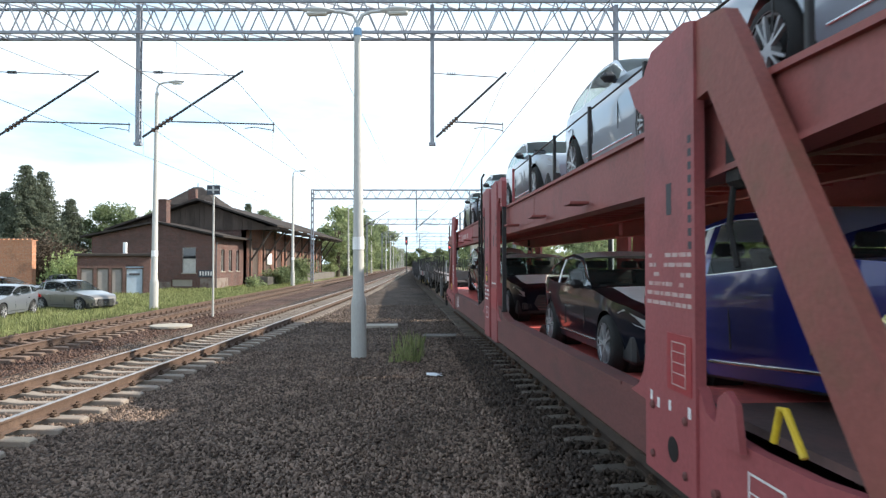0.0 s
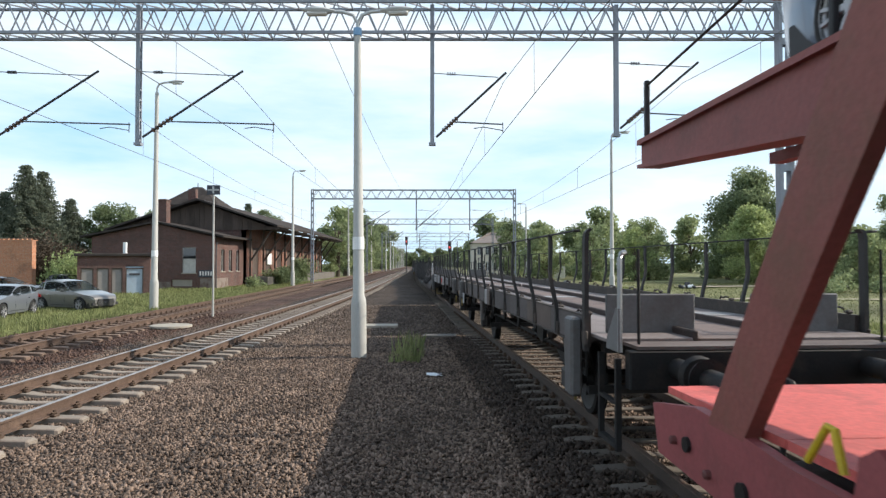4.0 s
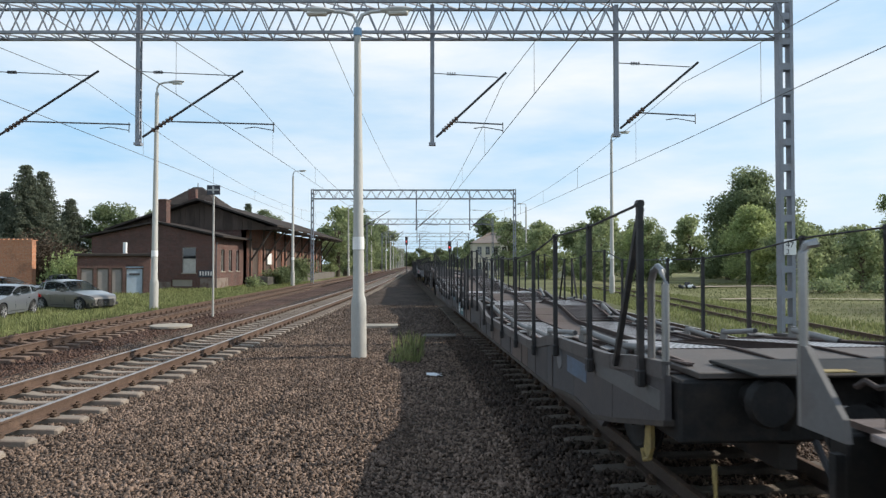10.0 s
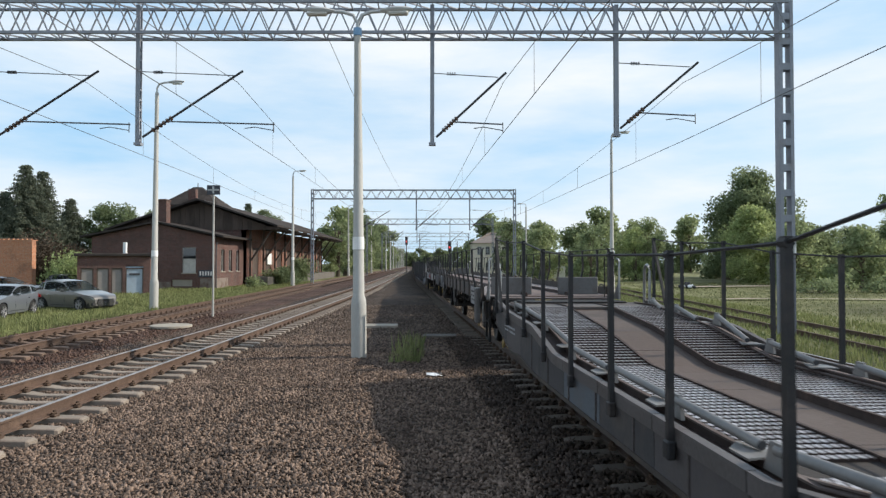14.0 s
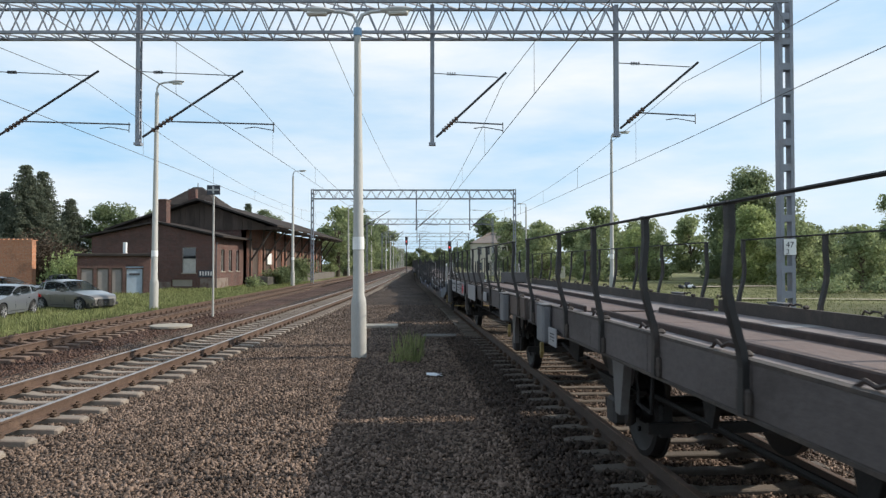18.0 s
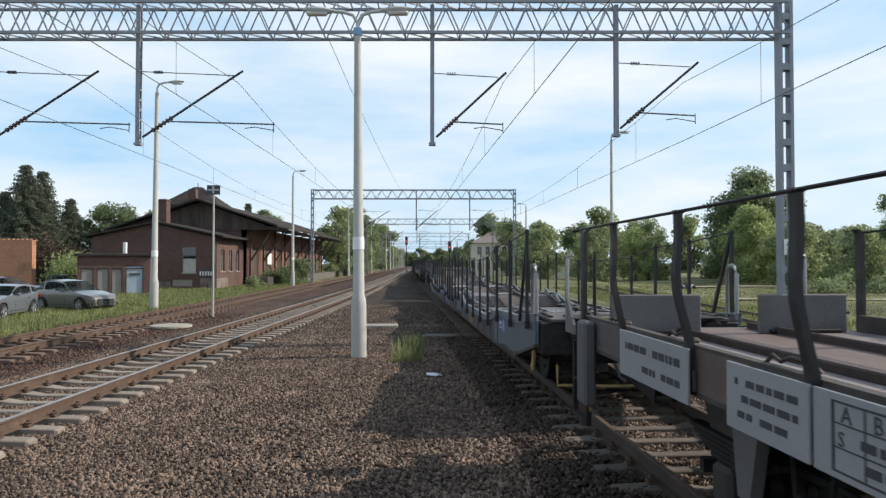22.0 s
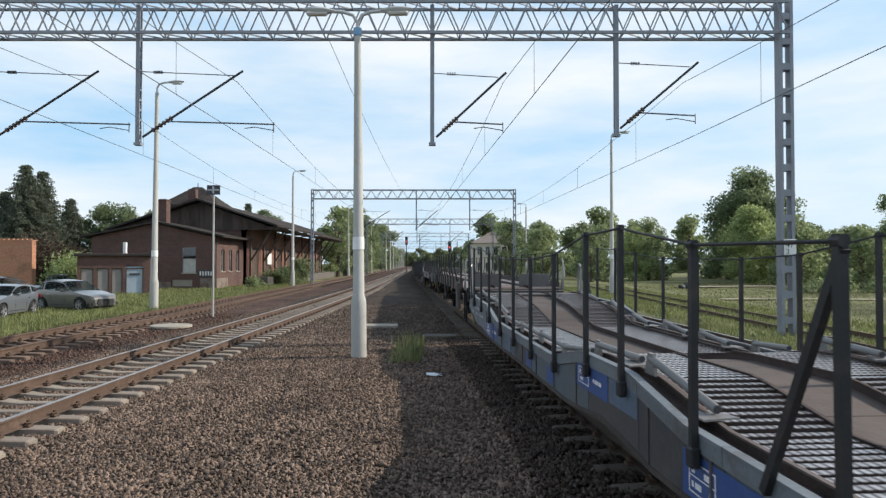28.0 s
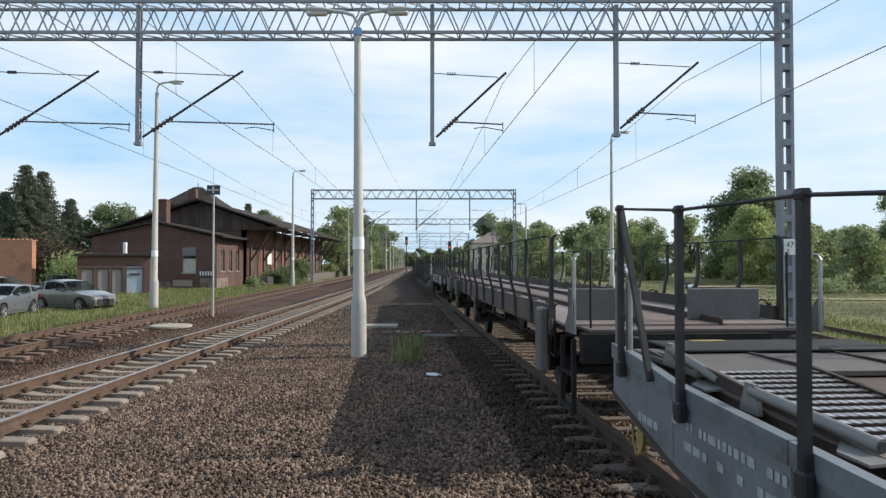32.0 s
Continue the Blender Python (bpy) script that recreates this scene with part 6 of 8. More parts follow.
def add_axle(t, y, light=False):
    """A wheelset with axle boxes, leaf springs and guard plates."""
    ws = new("wheelset", WHEELSET)
    ws.parent = t
    ws.matrix_basis = pose(0, y, 0.455)
    WHEELS.append((ws, t, y))
    for sd in (-1, 1):
        g = Shape().prism([(y - 0.5, 1.02), (y + 0.5, 1.02), (y + 0.28, 0.62), (y + 0.2, 0.34), (y + 0.13, 0.34), (y + 0.13, 0.62), (y - 0.13, 0.62), (y - 0.13, 0.34), (y - 0.2, 0.34), (y - 0.28, 0.62)], "x", sd * 0.99, sd * 1.03)
        gp = part("axle_guard", g, M["grey_dark"], t)
        part("axle_box", Shape().box(min(sd * 0.9, sd * 1.14), max(sd * 0.9, sd * 1.14), y - 0.13, y + 0.13, 0.33, 0.6, 0.03), M["grey_dark"], gp)
        sp_ = Shape()
        for j in range(5):
            l = 0.62 - 0.09 * j
            sp_.box(min(sd * 0.98, sd * 1.08), max(sd * 0.98, sd * 1.08), y - l, y + l, 0.74 - 0.035 * j, 0.77 - 0.035 * j)
        part("leaf_spring", sp_, M["wheel_steel"], gp)
        part("bracket", Shape().prism([(y - 0.62, 1.02), (y - 0.28, 1.02), (y - 0.36, 0.52), (y - 0.5, 0.52)], "x", sd * 1.12, sd * 1.2), M["grey_worn"] if light else M["grey"], gp)


def add_buffers(t, y, sd_y):
    """Two buffers and a screw coupling at a wagon's end that looks to -y (sd_y -1) or +y."""
    for x in (-0.875, 0.875):
        b = Shape().tube([(x, y, 1.05), (x, y + sd_y * 0.4, 1.05)], 0.09, 12)
        b.tube([(x, y + sd_y * 0.4, 1.05), (x, y + sd_y * 0.43, 1.05), (x, y + sd_y * 0.46, 1.05)], 0.17, 16, 0.15)
        part("buffer", b, M["black_iron"], t, smooth=True)
    c = Shape().tube([(0, y, 0.98), (0, y + sd_y * 0.25, 0.95), (0, y + sd_y * 0.4, 0.8), (0, y + sd_y * 0.5, 0.72)], 0.04, 8)
    part("coupling_hook", c, M["wheel_steel"], t)
    for x in (-0.4, 0.45):
        part("brake_hose", Shape().tube([(x, y, 0.85), (x, y + sd_y * 0.18, 0.7), (x + 0.05, y + sd_y * 0.3, 0.45), (x + 0.1, y + sd_y * 0.42, 0.4)], 0.025, 7), M["yellow"] if x > 0 else M["ink"], t)


def plain_bars(parent, x, y0, y1, z0, z1, rows, mat, seed, name="marking", cover=0.8):
    """Rows of plain bars that stand for small lettering on a side that looks to -x."""
    r = random.Random(seed)
    s = Shape()
    h = (z1 - z0) / rows
    for i in range(rows):
        y = y0
        while y < y1 - 0.02:
            l = min(r.uniform(0.03, 0.12), y1 - y)
            if r.random() < cover:
                s.box(x - 0.003, x, y, y + l, z0 + i * h + 0.3 * h, z0 + i * h + 0.72 * h)
            y += l + 0.022
    return part(name, s, mat, parent, kind="stuff")


def outline_box(parent, x, y0, y1, z0, z1, mat, lines=(), name="marking_frame", w=0.012):
    s = Shape()
    s.box(x - 0.003, x, y0, y1, z0, z0 + w).box(x - 0.003, x, y0, y1, z1 - w, z1).box(x - 0.003, x, y0, y0 + w, z0 + w, z1 - w).box(x - 0.003, x, y1 - w, y1, z0 + w, z1 - w)
    for z in lines:
        s.box(x - 0.003, x, y0 + w, y1 - w, z, z + w * 0.7)
    return part(name, s, mat, parent)


# -- flat wagon with kinked stakes --
STAKES_A = [0.55, 1.72, 3.05, 4.3, 5.6, 6.93, 8.23, 9.47, 10.75, 12.07, 13.9]


def kinked_wagon(label, inner, seed):
    """One half of a twin flat wagon, 14.4 m. inner: +1 when the end joined to the other half is at the far end (large y), -1 when at y = 0."""
    L = 14.4
    rnd = random.Random(seed)
    by = 12.98 if inner > 0 else 12.86 if seed == 6 else 13.55
    t = thing("flat_wagon", label, "railway wagon", "goods train wagons")
    fy = (lambda y: y) if inner > 0 else (lambda y: L - y)
    for sd in (-1, 1):
        lip = 1.455 if sd < 0 else 1.438
        s = Shape().prism([(sd * 1.385, 1.13), (sd * 1.45, 1.13), (sd * 1.45, 1.15), (sd * 1.43, 1.165), (sd * 1.43, 1.42), (sd * 1.45, 1.435), (sd * 1.45, lip), (sd * 1.385, lip)], "y", min(fy(0.6), fy(L - 0.05)), max(fy(0.6), fy(L - 0.05)))
        sill = part("side_sill", s, M["sill_dark"], t)
        for i in range(9):
            y = (0.62 if inner > 0 else 0.08) + i * 1.51
            part("side_panel", Shape().box(min(sd * 1.43, sd * 1.448), max(sd * 1.43, sd * 1.448), y, y + 1.5, 1.16, 1.435), M[rnd.choice(("grey", "grey", "grey", "grey", "brown_panel"))], sill)
        for y in STAKES_A:
            yy = fy(y) + rnd.uniform(-0.02, 0.02)
            lean, w = rnd.uniform(-0.012, 0.012), 0.034 if y < 0.9 else 0.03
            axis = [(1.462, 1.16), (1.462, 1.41), (1.475, 1.5), (1.525 + lean, 1.72), (1.54 + lean, 1.8), (1.545 + lean, 1.9), (1.535, 2.15), (1.54, 2.29)]
            if y < 0.9:
                axis = [(1.45, 1.1), (1.45, 2.2), (1.44, 2.28), (1.4, 2.32)]
                w = 0.045
            line = [(sd * (x + 0.02 + 0.014 * max(0, 1.6 - z)), z) for x, z in axis] + [(sd * (x - 0.02), z) for x, z in axis[::-1]]
            stake = part("stake", Shape().prism(line, "y", yy - w, yy + w), M["stake_grey"], t)
            part("stake_cap", Shape().box(min(sd * 1.505, sd * 1.575), max(sd * 1.505, sd * 1.575), yy - w - 0.004, yy + w + 0.004, 2.285, 2.31, 0.01), M["stake_grey"], stake)
            part("stake_foot", Shape().box(min(sd * 1.445, sd * 1.478), max(sd * 1.445, sd * 1.478), yy - 0.07, yy + 0.07, 1.16, 1.3, 0.01), M["sill_dark"], stake)
            for dy in (0.34,):
                h = rnd.uniform(0.03, 0.055)
                part("lashing_hook", Shape().tube([(sd * 1.38, yy + dy - 0.14, 1.45), (sd * 1.37, yy + dy - 0.13, 1.45 + h), (sd * 1.38, yy + dy - 0.02, 1.455 + h), (sd * 1.39, yy + dy + 0.05, 1.45 + 0.5 * h), (sd * 1.39, yy + dy + 0.12, 1.45 + h), (sd * 1.4, yy + dy + 0.17, 1.45)], 0.012, 6), M["hook_rust"], stake)
                part("hook_lug", Shape().box(min(sd * 1.34, sd * 1.42), max(sd * 1.34, sd * 1.42), yy + dy - 0.24, yy + dy - 0.18, 1.44, 1.485, 0.02), M["sill_dark"], stake)
        part("top_cable", Shape().tube([(sd * 1.54, fy(y), 2.3) for i, y in enumerate(STAKES_A)], 0.011, 6), M["wheel_steel"], t)
        box = part("equipment_box", Shape().box(min(sd * 1.452, sd * 1.57), max(sd * 1.452, sd * 1.57), fy(by) - 0.18, fy(by) + 0.18, 1.0, 1.46, 0.025), M["mid_grey" if seed in (5, 6) else "box_grey"], t, "dented grey box at the inner end")
        part("box_lid", Shape().box(min(sd * 1.45, sd * 1.58), max(sd * 1.45, sd * 1.58), fy(by) - 0.19, fy(by) + 0.19, 1.45, 1.475, 0.01), M["box_grey"], box)
        part("release_handle", Shape().prism([(-0.03, 0.96), (0.03, 0.96), (0.04, 0.84), (0.01, 0.76), (-0.03, 0.84)], "x", min(sd * 1.46, sd * 1.5), max(sd * 1.46, sd * 1.5)), M["yellow_dirty"], box, "worn yellow handle", at=pose(0, fy(by + 0.28), 0))
        # Outer end: box, headstock, step frame, hand rail and gusset.
        ob = part("corner_box", Shape().box(min(sd * 1.452, sd * 1.57), max(sd * 1.452, sd * 1.57), fy(0.82) - 0.14, fy(0.82) + 0.14, 0.62, 1.42, 0.025), M["box_grey"], t)
        part("release_handle", Shape().prism([(-0.03, 0.8), (0.04, 0.8), (0.05, 0.64), (0.02, 0.55), (-0.03, 0.64)], "x", min(sd * 1.46, sd * 1.49), max(sd * 1.46, sd * 1.49)), M["yellow_dirty"], ob, "worn yellow handle", at=pose(0, fy(0.85), 0))
        part("end_step", Shape().beam((sd * 1.36, fy(-0.15), 1.12), (sd * 1.36, fy(-0.15), 0.3), 0.05, 0.05).beam((sd * 1.36, fy(0.35), 1.12), (sd * 1.36, fy(0.35), 0.3), 0.05, 0.05).beam((sd * 1.36, fy(-0.15), 0.34), (sd * 1.36, fy(0.35), 0.34), 0.06, 0.04).beam((sd * 1.36, fy(-0.15), 0.72), (sd * 1.36, fy(0.35), 0.72), 0.05, 0.03), M["black_iron"], t)
        part("end_rail", Shape().tube([(sd * 1.4, fy(-0.33), 1.2), (sd * 1.4, fy(-0.33), 2.02), (sd * 1.38, fy(-0.32), 2.06), (sd * 1.34, fy(-0.3), 2.07)], 0.023, 7), M["galv"], t)
        part("thin_rail", Shape().tube([(sd * 1.15, fy(-0.1), 1.2), (sd * 1.15, fy(-0.1), 2.1)], 0.014, 6), M["black_iron"], t)
        part("gusset", Shape().prism([(fy(-0.35), 1.2), (fy(0.0), 1.2), (fy(-0.02), 1.3), (fy(-0.28), 1.58), (fy(-0.35), 1.58)], "x", min(sd * 1.39, sd * 1.42), max(sd * 1.39, sd * 1.42)), M["grey_worn"], t)
    # Deck: plates in five lanes, guide ridges between them.
    for i in range(8):
        y0, y1 = 0.12 + i * 1.775, 0.12 + (i + 1) * 1.775 - 0.015
        for a, b, mt in ((-1.383, -0.545, "deck_pale"), (-0.49, 0.45, "deck_brown"), (0.505, 1.383, "deck_pale")):
            m = M[mt]
            white = rnd.random() < (0.3 if a == -0.49 else 0.12)
            dz = -0.14 if mt == "deck_pale" else -0.145
            dp = part("deck_plate", Shape().box(a, b, y0, y1, 1.375 + dz, 1.41 + dz, 0.006), m, t)
            if white:
                yw = rnd.uniform(y0, y1 - 0.7)
                part("bare_patch_plate", Shape().box(a + 0.02, b - 0.02, yw, yw + rnd.uniform(0.35, 0.65), 1.411 + dz, 1.416 + dz), M["deck_white"], dp, "bare bright steel plate")
    for x in (-0.517, 0.478):
        part("guide_ridge", Shape().box(x - 0.025, x + 0.025, 0.12, L - 0.12, 1.2, 1.336, 0.012), M["lane_rust"], t)
    for i in range(10):
        y = 0.5 + i * 1.45
        part("cross_member", Shape().box(-1.28, 1.28, y, y + 0.12, 1.08, 1.233), M["grey_dark"], t)
    for x in (-0.42, 0.42):
        part("main_beam", Shape().box(x - 0.08, x + 0.08, 0.1, L - 0.1, 0.82, 1.09), M["grey_dark"], t)
    part("brake_cylinder", Shape().tube([(-0.2, 6.6, 0.78), (-0.2, 7.4, 0.78)], 0.17, 14), M["grey_dark"], t)
    part("brake_rod", Shape().tube([(-0.9, 3.2, 0.72), (-0.9, 11.2, 0.72)], 0.025, 6), M["wheel_steel"], t)
    part("air_tank", Shape().tube([(0.5, 5.0, 0.72), (0.5, 6.2, 0.72)], 0.2, 14), M["grey_dark"], t)
    for sd in (-1, 1):
        for y in (4.6, 6.1, 7.7, 9.3):
            part("lever_plate", Shape().prism([(y - 0.12, 1.1), (y + 0.15, 1.1), (y + 0.08, 0.86), (y - 0.03, 0.82)], "x", min(sd * 1.1, sd * 1.14), max(sd * 1.1, sd * 1.14)), M["black_iron"], t)
    for y in (2.75, 11.55):
        add_axle(t, fy(y), True)
        for d in (-0.62, 0.62):
            g = Shape().beam((-0.98, fy(y + d), 0.42), (0.98, fy(y + d), 0.42), 0.07, 0.1)
            for x in (-0.76, 0.76):
                g.box(x - 0.06, x + 0.06, fy(y + d * 0.82) - 0.045, fy(y + d * 0.82) + 0.045, 0.3, 0.62, 0.015)
                g.beam((x, fy(y + d * 0.95), 1.05), (x, fy(y + d * 0.86), 0.5), 0.05, 0.04)
            part("brake_beam", g, M["black_iron"], t)
        for x in (-1.16, 1.16):
            g = Shape().prism([(fy(y) + 0.95, 1.1), (fy(y) + 1.5, 1.1), (fy(y) + 1.42, 0.88), (fy(y) + 1.05, 0.8)], "x", x - 0.03, x + 0.03)
            part("lever_plate", g, M["black_iron"], t)
            g = Shape().tube([(x, fy(y) + 0.7, 0.9), (x, fy(y) + 1.2, 0.82), (x, fy(y) + 1.9, 0.92)], 0.02, 6)
            part("brake_rod", g, M["black_iron"], t)
            g = Shape().tube([(x - 0.02, fy(y) - 0.9, 1.05), (x - 0.02, fy(y) - 0.95, 0.72), (x - 0.02, fy(y) - 1.25, 0.7), (x - 0.02, fy(y) - 1.3, 1.05)], 0.018, 6)
            part("brake_hanger", g, M["black_iron"], t)
    add_buffers(t, fy(-0.3), -inner)
    for x0, x1 in ((-1.22, -0.3), (0.3, 1.22)):
        fl = part("end_flap", Shape().box(x0, x1, min(fy(0.62), fy(0.67)), max(fy(0.62), fy(0.67)), 1.26, 1.66, 0.012), M["box_grey"], t)
        part("flap_hinge", Shape().tube([(x0 + 0.1, fy(0.7), 1.29), (x1 - 0.1, fy(0.7), 1.29)], 0.025, 7), M["black_iron"], fl)
    part("headstock", Shape().box(-1.3, 1.3, min(fy(-0.3), fy(-0.16)), max(fy(-0.3), fy(-0.16)), 0.86, 1.2, 0.01), M["black_iron"], t)
    part("end_platform", Shape().box(-1.22, 1.22, min(fy(-0.28), fy(0.6)), max(fy(-0.28), fy(0.6)), 1.21, 1.24), M["deck_rust"], t)
    part("drawbar", Shape().box(-0.12, 0.12, min(fy(14.2), fy(14.65)), max(fy(14.2), fy(14.65)), 0.85, 1.05), M["wheel_steel"], t)
    return t


def side_plate(t, y0, y1, z0=0.94, z1=1.43, mat="grey_light", marks=None, seed=1, emblem=False):
    """A pale plate on the side that looks to the camera, with what is written on it."""
    p = part("number_board", Shape().box(-1.512, -1.494, y0, y1, z0, z1, 0.004), M[mat], t)
    if emblem:
        c = (y0 + y1) / 2 if emblem is True else emblem
        outline_box(p, -1.5125, c - 0.2, c + 0.2, z0 + 0.06, z1 - 0.05, M["db_red"], name="emblem", w=0.028)
        e = Shape()
        for a in (-0.09, 0.05):
            e.box(-1.5165, -1.5125, c + a, c + a + 0.035, z0 + 0.11, z1 - 0.1)
            e.tube([(-1.5155, c + a - 0.03, z0 + 0.12), (-1.5155, c + a - 0.07, z0 + 0.18), (-1.5155, c + a - 0.03, z1 - 0.11)], 0.014, 4)
        part("emblem_stroke", e, M["db_red"], p)
    if marks == "table":
        ty = y0 + 0.22
        outline_box(p, -1.5125, ty, ty + 0.25, z0 + 0.03, z1 - 0.02, M["ink"], (z0 + 0.09, z0 + 0.15), w=0.008)
        plain_bars(p, -1.5125, ty + 0.03, ty + 0.23, z0 + 0.035, z1 - 0.03, 3, M["ink"], seed)
    elif marks == "abc":
        ty = y0 + 0.62
        outline_box(p, -1.5125, ty, ty + 0.6, z0 + 0.03, z1 - 0.03, M["ink"], (z0 + 0.13, z0 + 0.23), w=0.009)
        for i, ch in enumerate("ABC"):
            lettering("table_letter", ch, 0.1, M["ink"], p, facing_minus_x(-1.514, ty + 0.54 - 0.19 * i, z0 + 0.24))
        lettering("table_letter", "S", 0.09, M["ink"], p, facing_minus_x(-1.514, ty + 0.56, z0 + 0.14))
        for i in range(4):
            part("table_rule", Shape().box(-1.5155, -1.5125, ty + 0.19 * i + 0.012, ty + 0.19 * i + 0.021, z0 + 0.04, z1 - 0.04), M["ink"], p)
        plain_bars(p, -1.5125, ty + 0.04, ty + 0.42, z0 + 0.04, z0 + 0.22, 2, M["ink"], seed)
    elif marks == "number":
        plain_bars(p, -1.5125, y0 + 0.12, y1 - 0.15, z0 + 0.18, z1 - 0.05, 1, M["ink"], seed, cover=0.92)
        plain_bars(p, -1.5125, y0 + 0.12, y1 - 0.5, z0 + 0.05, z0 + 0.16, 1, M["ink"], seed + 3)
    elif marks:
        plain_bars(p, -1.5125, y0 + 0.08, y1 - 0.1, z0 + 0.05, z1 - 0.05, 3, M["ink"], seed)
    return p


# -- low flat wagon with straight stakes and sloping gratings --
SIDE_TOP = [(0, 1.24), (0.7, 1.2), (1.4, 1.12), (3.6, 1.06), (4.9, 0.84), (9.6, 0.82), (10.9, 1.04), (12.3, 1.05), (13.4, 0.88), (15.5, 0.85)]
DECK = [(0, 1.18), (1.3, 1.2), (3.4, 1.03), (5.2, 0.76), (9.3, 0.76), (10.7, 0.99), (12.3, 1.01), (13.5, 0.82), (15.5, 0.8)]


def straight(points, u):
    """Plain linear steps between points."""
    for (a, p), (b, q) in zip(points[:-1], points[1:]):
        if u <= b:
            return p + (q - p) * (u - a) / (b - a)
    return points[-1][1]


def low_wagon(label, inner, paints, seed, L, places, lip="lip_grey"):
    """One half of a twin low wagon; places: the stakes' distances from the outer end."""
    rnd = random.Random(seed)
    t = thing("low_flat_wagon", label, "railway wagon", "goods train wagons")
    fy = (lambda y: y) if inner > 0 else (lambda y: L - y)

    def side(y):
        return straight(SIDE_TOP, y)

    def span(a, b):
        return min(a, b), max(a, b)

    def low_edge(y):
        z = 0.46
        for c in (2.5, 11.6):
            d = abs(y - c)
            if d < 0.95:
                z = 0.46 + 0.1 * math.cos(d / 0.95 * math.pi / 2)
        if y < 1.6:
            z = max(z, 0.55 + 0.33 * (1 - y / 1.6))
        return z

    n = len(paints)
    for sd in (-1, 1):
        for i in range(n):
            a, b = max(0.12, L * i / n), L * (i + 1) / n - 0.012
            ys = [a + (b - a) * k / 8 for k in range(9)]
            line = [(fy(y), low_edge(y)) for y in ys] + [(fy(y), side(y) - 0.05) for y in ys[::-1]]
            pn = part("side_panel", Shape().prism(line, "x", *span(sd * 1.4, sd * 1.45)), M[paints[i]], t)
            part("side_lip", Shape().prism([(fy(y), side(y) - 0.075) for y in ys] + [(fy(y), side(y) + 0.045) for y in ys[::-1]], "x", *span(sd * 1.435, sd * 1.468)), M[lip], pn)
            part("top_flange", Shape().prism([(fy(y), side(y) + 0.02) for y in ys] + [(fy(y), side(y) + 0.046) for y in ys[::-1]], "x", *span(sd * 1.4, sd * 1.47)), M[lip], pn)
        for i in range(14):
            y = 0.5 + i * 1.02
            if low_edge(y) < 0.5:
                part("side_rib", Shape().box(*span(sd * 1.45, sd * 1.464), fy(y) - 0.012, fy(y) + 0.012, 0.48, side(y) - 0.08), M["grey"], t)
        part("sill_channel", Shape().prism([(fy(y), low_edge(y) - 0.03) for y in [0.12 + i * (L - 0.12) / 24 for i in range(25)]] + [(fy(y), low_edge(y) + 0.012) for y in [0.12 + i * (L - 0.12) / 24 for i in range(24, -1, -1)]], "x", *span(sd * 1.35, sd * 1.462)), M["sill_dark"], t)
        tops = []
        for y in places:
            yy, zt = fy(y), side(y)
            top = zt + 1.24 + rnd.uniform(-0.01, 0.01)
            lean = rnd.uniform(-0.012, 0.012)
            st = part("stake", Shape().beam((sd * 1.497, yy, zt - 0.17), (sd * 1.497, yy + lean, top), 0.05, 0.044, (1, 0, 0)), M["post_black"], t)
            part("stake_shoe", Shape().box(*span(sd * 1.469, sd * 1.532), yy - 0.045, yy + 0.045, zt - 0.17, zt - 0.04, 0.012), M["post_black"], st)
            part("cable_eye", Shape().tube([(sd * 1.5, yy + lean - 0.034, top - 0.03), (sd * 1.5, yy + lean + 0.034, top - 0.03)], 0.03, 8), M["post_black"], st)
            tops.append((sd * 1.5, yy + lean, top - 0.03))
        part("top_cable", Shape().tube(tops, 0.011, 6), M["post_black"], t)
        for a, b in ((places[0], places[0] + 0.62), (places[-1], places[-1] - 0.62)):
            part("stake_brace", Shape().beam((sd * 1.49, fy(a), side(a) + 1.18), (sd * 1.49, fy(b), side(b) - 0.04), 0.05, 0.04, (1, 0, 0)), M["post_black"], t)
        # Tubular stops beside the lane, each on a bracket and with a flat plate under its low end.
        for y, l in ((1.0, 0.6), (2.0, 0.95), (3.55, 1.0), (4.9, 1.05), (6.4, 1.1), (7.9, 1.0), (9.3, 0.9), (10.7, 1.0), (12.4, 0.95)):
            y += rnd.uniform(-0.15, 0.15)
            ya, yb = max(fy(y), fy(y + l)), min(fy(y), fy(y + l))
            za, zb = side(fy(ya)) + rnd.uniform(0.1, 0.16), side(fy(yb)) + rnd.uniform(0.055, 0.08)
            tb = part("strut_tube", Shape().tube([(sd * 1.25, ya, za), (sd * 1.16, yb, zb)], 0.034, 12), M["strut"], t, smooth=True)
            part("tube_end", Shape().tube([(sd * 1.16, yb, zb), (sd * 1.159, yb - 0.008, zb - 0.001)], 0.027, 10), M["ink"], tb)
            part("strut_bracket", Shape().prism([(ya - 0.1, za - 0.13), (ya + 0.12, za - 0.13), (ya + 0.05, za + 0.045), (ya - 0.05, za + 0.045)], "x", *span(sd * 1.235, sd * 1.265)), M["strut"], tb)
            part("gusset_plate", Shape().prism([(sd * 1.04, yb - 0.08), (sd * 1.32, yb - 0.14), (sd * 1.32, yb + 0.08), (sd * 1.18, yb + 0.26)], "z", zb - 0.05, zb - 0.036), M["strut"], tb)
        part("hand_hoop", Shape().tube([(sd * 1.42, fy(0.17), 1.1), (sd * 1.42, fy(0.17), 1.82), (sd * 1.42, fy(0.22), 1.91), (sd * 1.42, fy(0.305), 1.945), (sd * 1.42, fy(0.39), 1.91), (sd * 1.42, fy(0.44), 1.82), (sd * 1.42, fy(0.44), 1.1)], 0.028, 10), M["galv"], t, "galvanised hand hoop", smooth=True)
